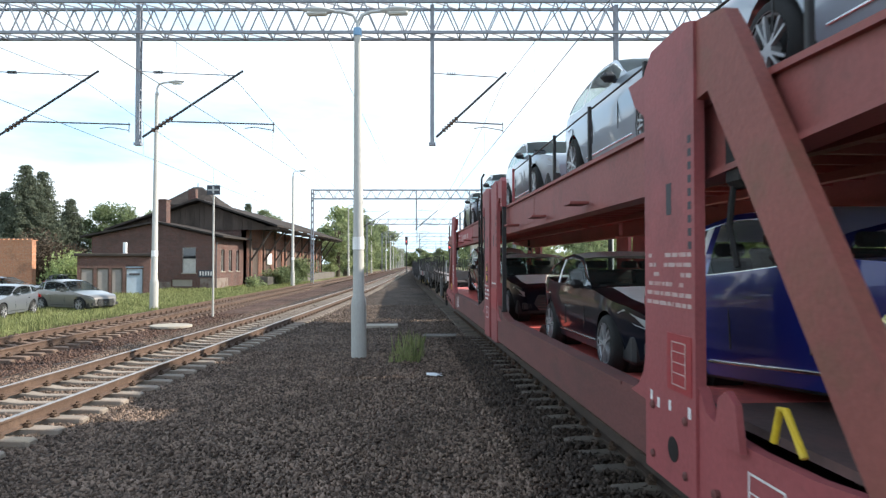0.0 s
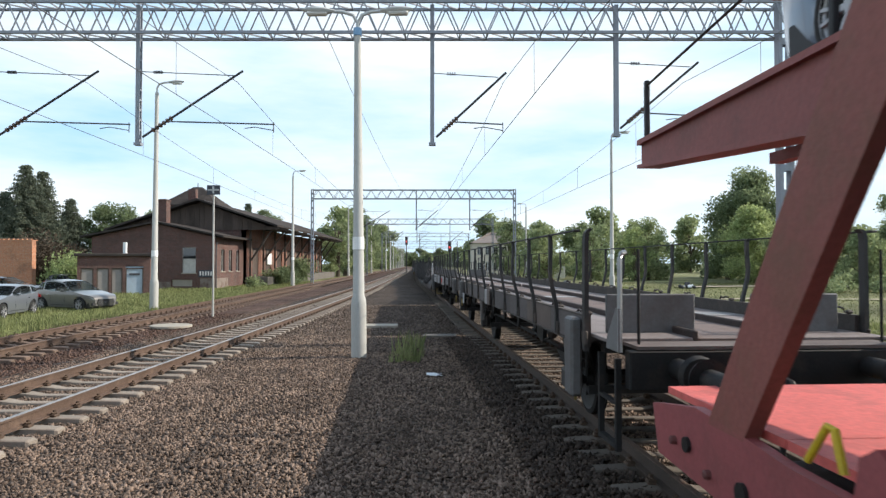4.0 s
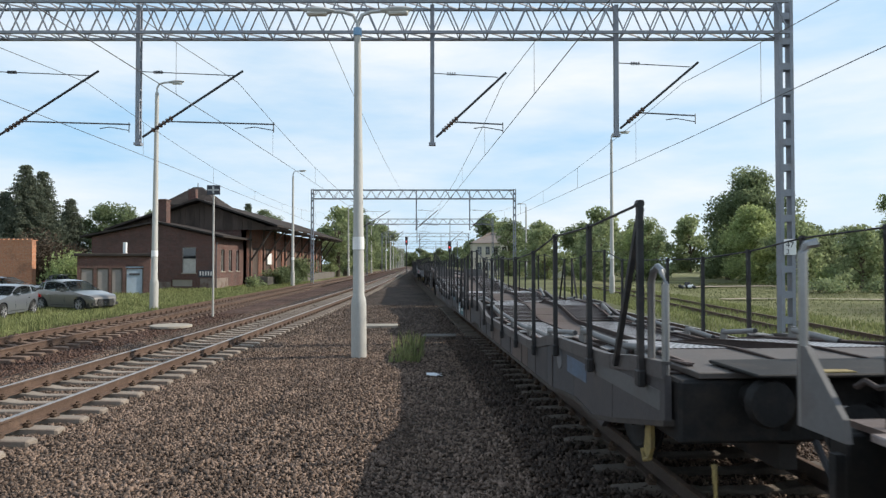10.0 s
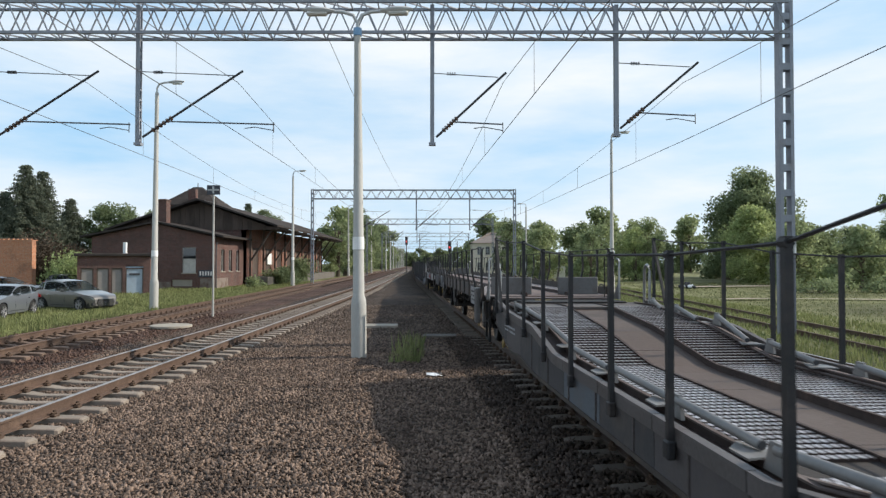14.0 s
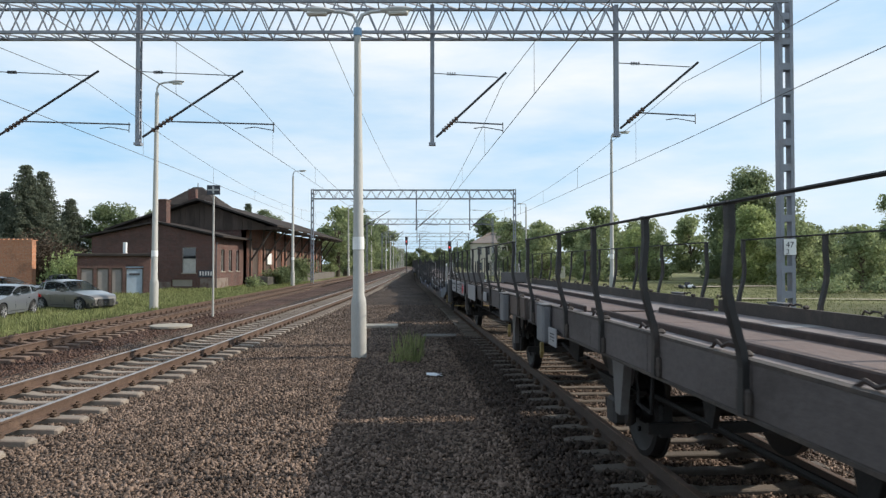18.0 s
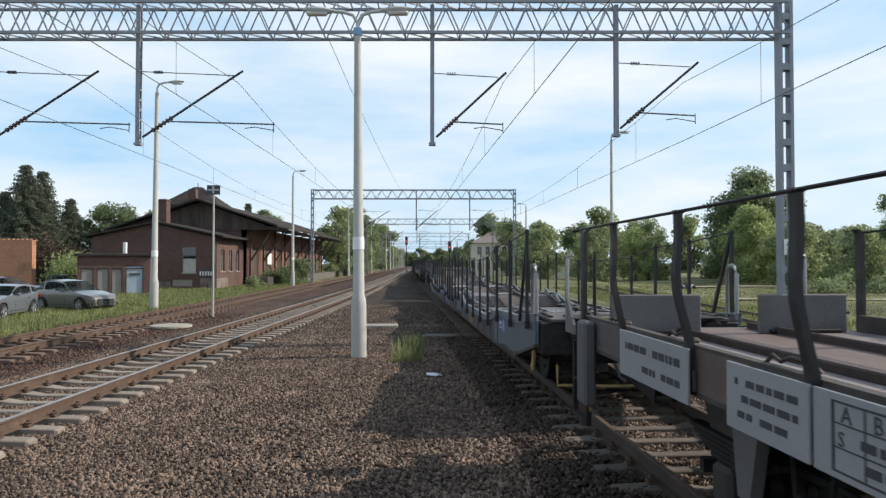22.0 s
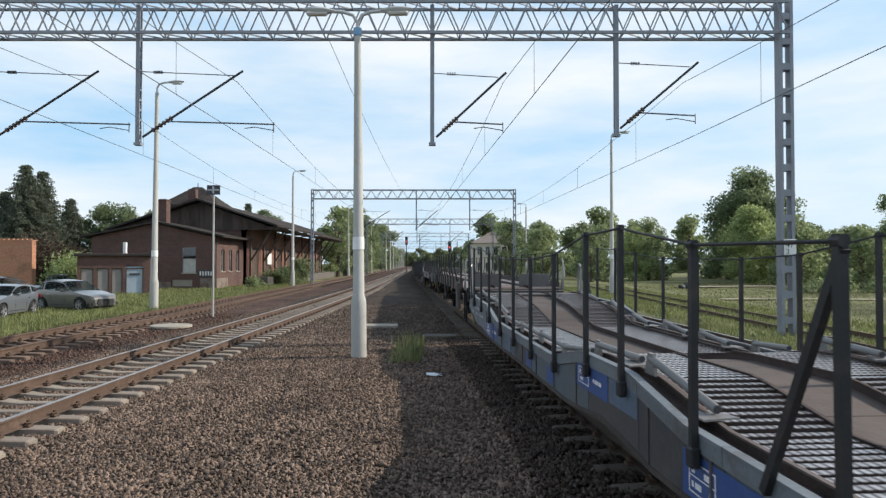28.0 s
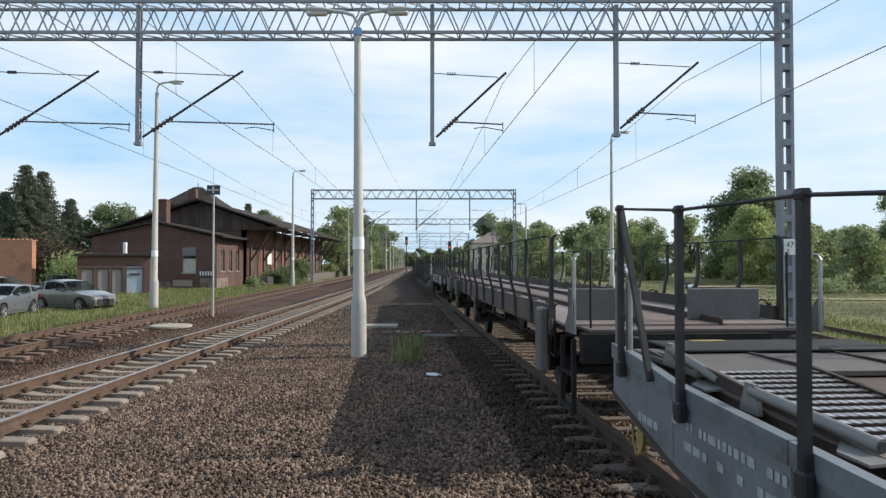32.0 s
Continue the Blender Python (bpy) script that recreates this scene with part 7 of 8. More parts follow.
        lv = part("end_lever", Shape().prism([(-0.05, 0.86), (0.05, 0.86), (0.07, 0.62), (0.1, 0.5), (0.02, 0.44), (-0.06, 0.56)], "x", *span(sd * 1.36, sd * 1.39)), M["yellow_dirty"], t, "dirty yellow lever", at=pose(0, fy(0.6), 0))
        part("lever_hook", Shape().tube([(sd * 1.375, 0.0, 0.47), (sd * 1.375, 0.12, 0.42), (sd * 1.375, 0.16, 0.5)], 0.02, 6), M["yellow_dirty"], lv)
        # Bars across each wheel lane, on a sloping sheet: worn bright tops, dirty sides.
        ys = [0.3 + i * (L - 0.5) / 46 for i in range(47)]
        line = [(fy(y), straight(DECK, y)) for y in ys] + [(fy(y), straight(DECK, y) - 0.03) for y in ys[::-1]]
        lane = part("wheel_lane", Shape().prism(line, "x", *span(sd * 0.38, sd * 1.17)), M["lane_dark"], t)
        ribs, webs = Shape(), Shape()
        y = 1.35
        while y < L - 0.75:
            if not 9.0 < y < 9.3:
                z = straight(DECK, y)
                x0, x1 = span(sd * 0.39, sd * 1.16)
                webs.box(x0, x1, fy(y) - 0.04, fy(y) + 0.04, z, z + 0.02)
                ribs.box(x0, x1, fy(y) - 0.037, fy(y) + 0.037, z + 0.0205, z + 0.025)
            y += 0.122
        part("grating_web", webs, M["lane_rust"], lane, kind="stuff")
        part("anti_slip_grating", ribs, M["grating"], lane, kind="stuff")
        for x, up in ((0.38, 0.03), (1.17, 0.045)):
            part("lane_edge", Shape().prism([(fy(y), min(straight(DECK, y), side(y)) - 0.06) for y in ys] + [(fy(y), straight(DECK, y) + up) for y in ys[::-1]], "x", sd * x - 0.008, sd * x + 0.008), M["lane_rust"], lane)
            part("edge_rim", Shape().prism([(fy(y), straight(DECK, y) + up) for y in ys] + [(fy(y), straight(DECK, y) + up + 0.012) for y in ys[::-1]], "x", sd * x - 0.016, sd * x + 0.016), M["deck_rust" if x > 1 else "lane_rust"], lane)
        part("ledge_plate", Shape().prism([(fy(y), side(y) - 0.05) for y in ys] + [(fy(y), side(y) - 0.08) for y in ys[::-1]], "x", *span(sd * 1.2, sd * 1.4)), M["lane_rust"], t)
        part("ledge_angle", Shape().prism([(fy(y), side(y) + 0.01) for y in ys] + [(fy(y), min(side(y) - 0.08, straight(DECK, y) - 0.06)) for y in ys[::-1]], "x", *span(sd * 1.188, sd * 1.2)), M["lane_rust"], t)
        part("ledge_rim", Shape().prism([(fy(y), side(y) + 0.01) for y in ys] + [(fy(y), side(y) + 0.024) for y in ys[::-1]], "x", *span(sd * 1.18, sd * 1.215)), M["deck_rust"], t)
    for i in range(7):
        step = (L - 0.5) / 7
        a, b = 0.3 + i * step, 0.3 + (i + 1) * step - 0.01
        ys = [a + (b - a) * k / 6 for k in range(7)]
        line = [(fy(y), straight(DECK, y) - 0.035) for y in ys] + [(fy(y), straight(DECK, y) - 0.075) for y in ys[::-1]]
        part("centre_plate", Shape().prism(line, "x", -0.37, 0.37), M["lane_brown"], t)
    part("end_plate", Shape().box(-1.25, 1.25, *span(fy(0.02), fy(1.3)), 1.17, 1.215, 0.006), M["deck_grey"], t)
    part("end_box", Shape().box(-1.38, 1.38, *span(fy(0.03), fy(0.5)), 0.72, 1.16, 0.02), M["black_iron"], t)
    br = part("bridge_plate", Shape().box(-1.0, 1.0, *span(fy(-0.3), fy(0.4)), 1.225, 1.25, 0.008), M["black_iron"], t)
    part("end_mark", Shape().box(-0.62, -0.3, *span(fy(-0.25), fy(-0.15)), 1.2505, 1.258), M["yellow_dirty"], br)
    for x in (-0.62, 0.1, 0.62):
        part("plate_bracket", Shape().prism([(fy(-0.25), 1.225), (fy(0.03), 1.225), (fy(0.03), 0.8)], "x", x - 0.03, x + 0.03), M["black_iron"], br)
    part("shunter_bar", Shape().tube([(-1.2, fy(-0.1), 0.62), (-1.2, fy(-0.12), 0.35), (-0.4, fy(-0.12), 0.33), (0.6, fy(-0.12), 0.35)], 0.02, 8), M["yellow_dirty"], t)
    part("control_lever", Shape().box(-0.72, -0.6, *span(fy(-0.05), fy(0.02)), 0.92, 1.02, 0.02), M["yellow_dirty"], t)
    for i in range(8):
        y = 0.9 + i * 1.75
        part("cross_member", Shape().box(-1.39, 1.39, fy(y) - 0.07, fy(y) + 0.07, 0.56 if y > 1.5 else 0.75, straight(DECK, y) - 0.1), M["grey_dark"], t)
    for x in (-0.45, 0.45):
        part("main_beam", Shape().box(x - 0.07, x + 0.07, 0.3, L - 0.3, 0.45, 0.64), M["grey_dark"], t)
    for y in (2.5, 11.6):
        ws = new("wheelset", WHEELSET)
        ws.parent = t
        ws.matrix_basis = pose(0, fy(y), 0.455)
        WHEELS.append((ws, t, fy(y)))
    add_buffers(t, fy(0.2), -inner)
    part("drawbar", Shape().box(-0.15, 0.15, *span(fy(L - 0.2), fy(L + 0.3)), 0.5, 0.72), M["wheel_steel"], t)
    zi = straight(DECK, L - 0.4)
    part("inner_plate", Shape().box(-1.16, 1.16, *span(fy(L - 0.75), fy(L - 0.1)), zi - 0.02, zi + 0.03, 0.006), M["lane_brown"], t)
    part("inner_end", Shape().box(-1.39, 1.39, *span(fy(L - 0.1), fy(L - 0.01)), 0.44, 0.76), M["grey_dark"], t)
    return t


# -- double-deck car carrier --
def carrier_unit(label, inner, w0=0.0):
    """One half of a twin car carrier, 12.35 m; w is the distance from the end joined to the other half."""
    L = 12.35
    t = thing("car_carrier", label, "railway wagon", "goods train wagons")
    fy = (lambda w: L - w) if inner > 0 else (lambda w: w)

    def slab(name, pts, x0, x1, mat, parent=None, label=""):
        return part(name, Shape().prism([(fy(w), z) for w, z in pts], "x", min(x0, x1), max(x0, x1)), mat, parent or t, label)

    deck = [(0, 0.7), (5.8, 0.7), (9.2, 1.06), (12.35, 1.06)]
    for sd in (-1, 1):
        o, i = sd * 1.45, sd * 1.33
        sill = slab("side_sill", [(0.75, 0.53), (8.6, 0.53), (8.6, 1.0), (6.5, 0.96), (2.4, 0.96), (1.75, 1.04), (0.75, 1.24)], o, i, M["red_sill"])
        slab("sill_lip", [(1.8, 0.96), (8.0, 0.96), (8.0, 0.985), (1.8, 0.985)], sd * 1.46, sd * 1.28, M["red_sill"], sill)
        # Inner portal: leg, horn, rounded foot.
        leg = slab("portal_leg", [(w0 + w, z) for w, z in ((0.02, 0.48), (0.75, 0.48), (0.75, 3.5), (0.6, 3.54), (0.1, 3.5), (0.02, 3.42))], sd * 1.47, sd * 1.4, M["red"])
        slab("portal_horn", [(w0 + w, z) for w, z in ((0.75, 2.95), (0.8, 3.1), (0.92, 3.18), (1.08, 3.18), (1.12, 3.0), (1.24, 3.0), (1.26, 3.46), (1.15, 3.54), (0.75, 3.5))], o, sd * 1.36, M["red"], leg)
        slab("portal_foot", [(w0 + w, z) for w, z in ((0.75, 0.9), (1.2, 0.92), (1.0, 0.98), (0.88, 1.06), (0.8, 1.2), (0.76, 1.4), (0.75, 1.6))], sd * 1.46, sd * 1.36, M["red"], leg)
        part("slot", Shape().box(min(sd * 1.472, sd * 1.46), max(sd * 1.472, sd * 1.46), fy(w0 + 0.36) - 0.045, fy(w0 + 0.36) + 0.045, 2.3, 2.52, 0.004), M["ink"], leg)
        slab("inner_post", [(w0 + 1.15, 1.0), (w0 + 1.22, 1.0), (w0 + 1.22, 3.2), (w0 + 1.15, 3.2)], sd * 1.43, sd * 1.36, M["post_black"])
        slab("post_foot", [(w0 + 1.08, 0.95), (w0 + 1.3, 0.95), (w0 + 1.24, 1.12), (w0 + 1.13, 1.12)], sd * 1.45, sd * 1.35, M["black_iron"])
        # Outer portal: leg, raking brace, base plate with lugs and holes.
        leg2 = slab("portal_leg", [(8.6, 0.48), (9.45, 0.48), (9.45, 3.5), (9.3, 3.54), (8.75, 3.52), (8.6, 3.4)], sd * 1.47, sd * 1.4, M["red"])
        slab("portal_horn", [(8.6, 3.05), (8.35, 3.2), (8.2, 3.4), (8.6, 3.4)], o, sd * 1.36, M["red"], leg2)
        slab("portal_foot", [(8.6, 0.95), (8.25, 0.97), (8.42, 1.04), (8.53, 1.16), (8.58, 1.32), (8.6, 1.5)], sd * 1.46, sd * 1.36, M["red"], leg2)
        part("slot", Shape().box(min(sd * 1.472, sd * 1.46), max(sd * 1.472, sd * 1.46), fy(9.05) - 0.045, fy(9.05) + 0.045, 2.3, 2.52, 0.004), M["ink"], leg2)
        slab("raking_brace", [(9.45, 3.5), (9.45, 3.0), (9.6, 3.02), (11.0, 1.0), (11.42, 1.0), (9.92, 3.3), (9.8, 3.45)], o, sd * 1.36, M["red_rust"])
        base = slab("base_plate", [(9.45, 0.5), (12.2, 0.62), (12.3, 0.95), (11.6, 1.06), (10.9, 1.02), (10.6, 0.99), (10.1, 0.98), (9.75, 1.0), (9.55, 1.06), (9.45, 1.2)], o, sd * 1.38, M["red"])
        for w, z, r in ((9.1, 0.72, 0.085), (10.2, 0.68, 0.06), (11.0, 0.72, 0.06), (11.7, 0.8, 0.05)):
            part("hole", Shape().lathe([(r, sd * 1.44), (r, sd * 1.474)], (0, fy(w), z), "x", 14), M["wheel_steel"], base)
        part("lifting_lug", Shape().prism([(fy(9.75), 0.95), (fy(10.05), 0.95), (fy(10.0), 1.2), (fy(9.9), 1.26), (fy(9.8), 1.2)], "x", min(sd * 1.46, sd * 1.5), max(sd * 1.46, sd * 1.5)), M["red"], base)
        part("release_handle", Shape().tube([(sd * 1.41, fy(10.22), 1.06), (sd * 1.41, fy(10.28), 1.24), (sd * 1.41, fy(10.33), 1.245), (sd * 1.41, fy(10.48), 1.05)], 0.02, 8), M["yellow"], base, "yellow handle")
        # Upper side beam, stanchions and cable.
        beam = slab("upper_beam", [(0.1, 2.54), (9.3, 2.54), (12.85, 2.79), (12.85, 2.94), (9.0, 2.98), (0.1, 2.98)], sd * 1.32, sd * 1.24, M["red_beam"])
        slab("beam_flange", [(0.1, 2.98), (9.0, 2.98), (12.85, 2.94), (12.85, 2.98), (9.0, 3.02), (0.1, 3.02)], sd * 1.36, sd * 1.16, M["red_beam"], beam)
        slab("beam_flange", [(0.1, 2.5), (9.3, 2.5), (12.85, 2.75), (12.85, 2.78), (9.3, 2.54), (0.1, 2.54)], sd * 1.36, sd * 1.16, M["red_beam"], beam)
        for w in (2.6, 4.6, 6.6):
            part("beam_step", Shape().box(min(sd * 1.36, sd * 1.56), max(sd * 1.36, sd * 1.56), fy(w) - 0.15, fy(w) + 0.15, 2.58, 2.61, 0.004), M["red_beam"], beam)
        tops = []
        for w in (1.9, 3.4, 5.0, 6.6, 8.2, 10.4, 12.75):
            h = 3.62 if w < 11 else 3.45
            part("stanchion", Shape().box(min(sd * 1.29, sd * 1.33), max(sd * 1.29, sd * 1.33), fy(w) - 0.02, fy(w) + 0.02, 3.0, h, 0.006), M["red"] if w < 3 else M["post_black"], beam)
            tops.append((sd * 1.31, fy(w), h - 0.04))
        part("hand_cable", Shape().tube(tops, 0.01, 6), M["wheel_steel"], t)
    # Decks.
    for k in range(8):
        a, b = 0.1 + k * 1.53, 0.1 + (k + 1) * 1.53 - 0.01
        ws = [a, (a + b) / 2, b]
        line = [(w, lerp_line(deck, w)) for w in ws] + [(w, lerp_line(deck, w) - 0.05) for w in ws[::-1]]
        # The first unit's outer plates get the painted-shadow colour.
        slab("lower_deck_plate", line, -1.32, 1.32, M["shade_deck" if inner > 0 and k > 5 else "red_deck"])
        part("upper_deck_plate", Shape().box(-1.23, 1.23, min(fy(a), fy(b)), max(fy(a), fy(b)), 2.95, 3.01), M["red_deck"], t)
        for w in (a, a + 0.51, a + 1.02):
            part("deck_rib", Shape().box(-1.31, 1.31, fy(w) - 0.03, fy(w) + 0.03, 2.78, 2.95), M["red_beam"], t)
    for x in (-0.55, 0.55):
        part("deck_stringer", Shape().box(x - 0.05, x + 0.05, min(fy(0.2), fy(12.2)), max(fy(0.2), fy(12.2)), 2.7, 2.78), M["red_beam"], t)
    for w in (1.6, 5.8, 8.6):
        for sd in (-1, 1):
            part("wheel_guide", Shape().box(min(sd * 0.5, sd * 0.56), max(sd * 0.5, sd * 0.56), min(fy(w), fy(w + 2)), max(fy(w), fy(w + 2)), 3.01, 3.07, 0.01), M["red_deck"], t)
    part("underframe", Shape().box(-1.2, 1.2, min(fy(0.4), fy(11.9)), max(fy(0.4), fy(11.9)), 0.5, 0.62), M["grey_dark"], t)
    for w in (2.0, 10.3):
        ws_ = new("wheelset", WHEELSET)
        ws_.parent = t
        ws_.matrix_basis = pose(0, fy(w), 0.455)
        WHEELS.append((ws_, t, fy(w)))
    add_buffers(t, fy(12.2), inner * -1)
    return t, fy


CA, fa = carrier_unit("red double-deck car carrier loaded with new cars", 1, 0.22)
CB, fb = carrier_unit("faded red double-deck car carrier with ladder and white lettering", -1)
TRAIN += [(CA, 1.43, 12.35, None), (CB, 13.77, 12.35, None)]
# Lettering and signs on the side that faces the platform; brand writing as plain bars.
plain_bars(CA, -1.4705, fa(9.4), fa(8.65), 1.66, 2.06, 6, M["paint_faded"], 3, cover=0.9)
plain_bars(CA, -1.4705, fa(0.87), fa(0.32), 1.55, 1.62, 1, M["paint_white"], 6, cover=0.95)
part("repainted_patch", Shape().box(-1.476, -1.47, fa(9.4), fa(9.02), 1.12, 1.5), M["red_fresh"], CA, "brighter red repainted patch")
part("repainted_patch", Shape().box(-1.476, -1.47, fa(0.96), fa(0.26), 1.1, 1.5), M["red_fresh"], CA, "brighter red repainted patch")
outline_box(CA, -1.4775, fa(9.32), fa(9.1), 1.16, 1.45, M["paint_faded"], (1.24, 1.31, 1.38), w=0.008)
for w_, z in ((8.72, 0.98), (8.85, 0.95), (9.05, 0.97), (9.36, 0.98)):
    part("small_mark", Shape().box(-1.4735, -1.4705, fa(w_) - 0.02, fa(w_) + 0.02, z, z + 0.07), M["paint_white"], CA)
part("pale_badge", Shape().lathe([(0.1, -1.458), (0.1, -1.4505)], (0, fa(10.75), 0.68), "x", 20), M["grey_light"], CA, "round pale badge")
plain_bars(CA, -1.4505, fa(11.5), fa(10.95), 0.72, 0.9, 3, M["paint_white"], 21)
outline_box(CA, -1.4545, fa(10.4), fa(10.05), 0.66, 0.86, M["paint_white"], (0.75,))
part("repainted_patch", Shape().box(-1.476, -1.47, fb(0.2), fb(0.48), 1.52, 2.02), M["red_fresh"], CB, "brighter red patch behind warning signs")
sg = part("warning_sign", Shape().box(-1.48, -1.476, fb(0.25), fb(0.43), 1.79, 1.97), M["ink"], CB, "black warning plate with yellow triangle")
part("warning_triangle", Shape().prism([(fb(0.27), 1.81), (fb(0.41), 1.81), (fb(0.34), 1.94)], "x", -1.484, -1.48), M["yellow"], sg)
sg = part("warning_sign", Shape().box(-1.48, -1.476, fb(0.25), fb(0.43), 1.57, 1.76), M["ink"], CB, "black warning plate with yellow disc")
part("warning_disc", Shape().lathe([(0.065, -1.484), (0.065, -1.48)], (0, fb(0.34), 1.665), "x", 16), M["yellow"], sg)
plain_bars(CB, -1.4705, fb(0.08), fb(0.7), 1.2, 1.55, 4, M["paint_white"], 8, cover=0.7)
outline_box(CB, -1.4705, fb(0.2), fb(0.5), 0.85, 1.08, M["paint_white"], (0.96,))
for z in (1.72, 1.48, 1.28):
    outline_box(CB, -1.4705, fb(8.75), fb(9.1), z, z + 0.18, M["paint_white"])
    plain_bars(CB, -1.4705, fb(8.78), fb(9.07), z + 0.02, z + 0.16, 2, M["paint_white"], int(z * 50))
part("repainted_patch", Shape().box(-1.4755, -1.47, fb(8.62), fb(9.3), 1.0, 1.25), M["red_fresh"], CB)
lg = part("sill_emblem", Shape(), M["paint_white"], CB)
outline_box(lg, -1.4505, fb(7.1), fb(7.75), 0.62, 0.92, M["paint_white"], (0.72, 0.82))
plain_bars(lg, -1.4505, fb(7.13), fb(7.72), 0.63, 0.91, 3, M["paint_white"], 11)
part("repainted_patch", Shape().box(-1.327, -1.32, fb(4.4), fb(9.2), 2.56, 2.97), M["red_fresh"], CB, "brighter red lettering panel")
outline_box(CB, -1.3275, fb(7.25), fb(7.5), 2.68, 2.86, M["paint_faded"], w=0.025, name="emblem")
br = Shape()
for k in range(12):
    y = fb(7.16) - k * 0.142
    if k != 8:
        br.box(-1.3305, -1.327, y - 0.095, y, 2.7, 2.83)
part("company_lettering", br, M["paint_faded"], CB, "broad white bars of company lettering")
plain_bars(CB, -1.3275, fb(8.05), fb(8.45), 2.68, 2.9, 2, M["paint_white"], 12)
lad = part("ladder", Shape().tube([(-1.42, fb(1.67), 0.95), (-1.42, fb(1.67), 3.9), (-1.36, fb(1.67), 4.0)], 0.024, 8).tube([(-1.42, fb(2.1), 0.95), (-1.42, fb(2.1), 3.2)], 0.024, 8), M["black_iron"], CB)
for k in range(8):
    part("rung", Shape().tube([(-1.42, fb(1.67), 1.1 + 0.29 * k), (-1.42, fb(2.1), 1.1 + 0.29 * k)], 0.014, 6), M["black_iron"], lad)
for c, f, w1 in ((CA, fa, 0.22), (CB, fb, 0.0)):
    for k in range(5):
        part("scale_mark", Shape().box(-1.4745, -1.471, f(0.69 + w1) - 0.025, f(0.69 + w1) + 0.025, 2.28 + 0.13 * k, 2.35 + 0.13 * k), M["ink"], c)

# Latch gear and perforated strips between the outer legs and braces.
for c, f in ((CA, fa), (CB, fb)):
    for sd in (-1, 1):
        lt = part("latch_block", Shape().box(min(sd * 1.2, sd * 1.34), max(sd * 1.2, sd * 1.34), f(9.68) - 0.12, f(9.68) + 0.12, 2.42, 2.98, 0.04), M["black_iron"], c)
        part("latch_rod", Shape().tube([(sd * 1.3, f(9.62), 2.45), (sd * 1.32, f(9.6), 2.2), (sd * 1.3, f(9.66), 1.95)], 0.02, 6), M["black_iron"], lt)
        for k in range(9):
            part("strip_hole", Shape().box(min(sd * 1.4715, sd * 1.46), max(sd * 1.4715, sd * 1.46), f(9.38) - 0.025, f(9.38) + 0.025, 2.06 + 0.085 * k, 2.11 + 0.085 * k), M["ink"], c)
        for w, z in ((8.75, 0.6), (8.75, 0.95), (9.3, 0.6), (9.3, 0.95), (9.7, 0.62), (10.6, 0.66), (11.4, 0.7), (11.9, 0.78)):
            part("bolt", Shape().lathe([(0.03, sd * 1.45), (0.03, sd * 1.482), (0.018, sd * 1.49)], (0, f(w), z), "x", 8), M["red_sill"], c)
        part("beam_plate", Shape().box(min(sd * 1.32, sd * 1.326), max(sd * 1.32, sd * 1.326), f(3.4) - 0.35, f(3.4) + 0.35, 2.58, 2.94), M["red_beam"], c)

# Cars on the carrier: front wheel's place along the train, floor under front and rear wheels.
LOAD = [("blue_car", True, 3.15, 1.09, 0.84, "deep blue new car on the lower deck"),
        ("black_car", False, 7.98, 0.7, 0.7, "black new saloon with white film on its bonnet"),
        ("black_car", True, 14.95, 0.72, 0.74, "black new estate car with broad grille and white bonnet film"),
        ("black_car", True, 20.25, 0.76, 1.07, "black new estate car climbing the deck's ramp"),
        ("silver_car", True, 1.65, 3.03, 3.03, "silver-blue new car on the upper deck"),
        ("silver_car", False, 6.6, 3.03, 3.03, "silver-blue new saloon on the upper deck"),
        ("grey_car", False, 12.08, 3.03, 3.03, "pale grey new saloon on the upper deck"),
        ("slate_car", False, 16.95, 3.03, 3.03, "slate-blue new saloon on the upper deck"),
        ("slate_car", False, 21.8, 3.03, 3.03, "slate-blue new saloon at the upper deck's end")]
for paint, estate, q, zf, zr, lab in LOAD:
    wb = 2.82
    car_ = make_car("new_car", lab, M[paint], estate, 4.85 if estate else 4.75, 0.93, 1.45 if estate else 1.42, wb)
    k = (zr - zf) / wb
    TRAIN.append((car_, q - 0.9, None, pose(0, 0, zf - 0.9 * k, math.degrees(math.atan(k)))))

# Flat wagons in train order.
B1 = kinked_wagon("grey twin flat wagon with kinked stakes and pale deck plates", 1, 1)
B2 = kinked_wagon("grey twin flat wagon with white number boards and kinked stakes", -1, 2)
for y0, y1, mk, em in ((3.97, 4.64, "table", False), (5.97, 7.55, None, 7.2), (8.75, 10.08, None, False), (10.1, 10.78, None, False), (10.8, 11.28, "small", False), (11.35, 12.7, "number", False)):
    side_plate(B2, y0, y1, 1.19 if y0 < 5 else 1.1, 1.435, "grey_light" if y0 != 10.1 else "brown_panel", mk, 5 + int(y0), em)
plain_bars(B2, -1.4535, 5.15, 5.55, 1.33, 1.41, 1, M["paint_dull"], 31)
side_plate(B1, 12.38, 12.75, 0.88, 1.15, "grey_light", "small", 2)
side_plate(B1, 7.58, 7.97, 1.14, 1.435, "grey_light", None)
side_plate(B1, 7.22, 7.57, 1.14, 1.435, "brown_panel", None)
C1 = low_wagon("low flat wagon with black stakes and blue-grey panelled sides", 1, ["lilac_grey", "lilac_grey", "blue_grey", "lilac_grey", "brown_panel", "lilac_grey", "brown_panel", "blue_grey", "lilac_grey", "blue_grey", "brown_panel"], 3, 14.2, [0.46, 1.82, 3.22, 4.47, 5.87, 7.27, 8.52, 9.72, 10.98, 12.07, 13.03, 13.93])
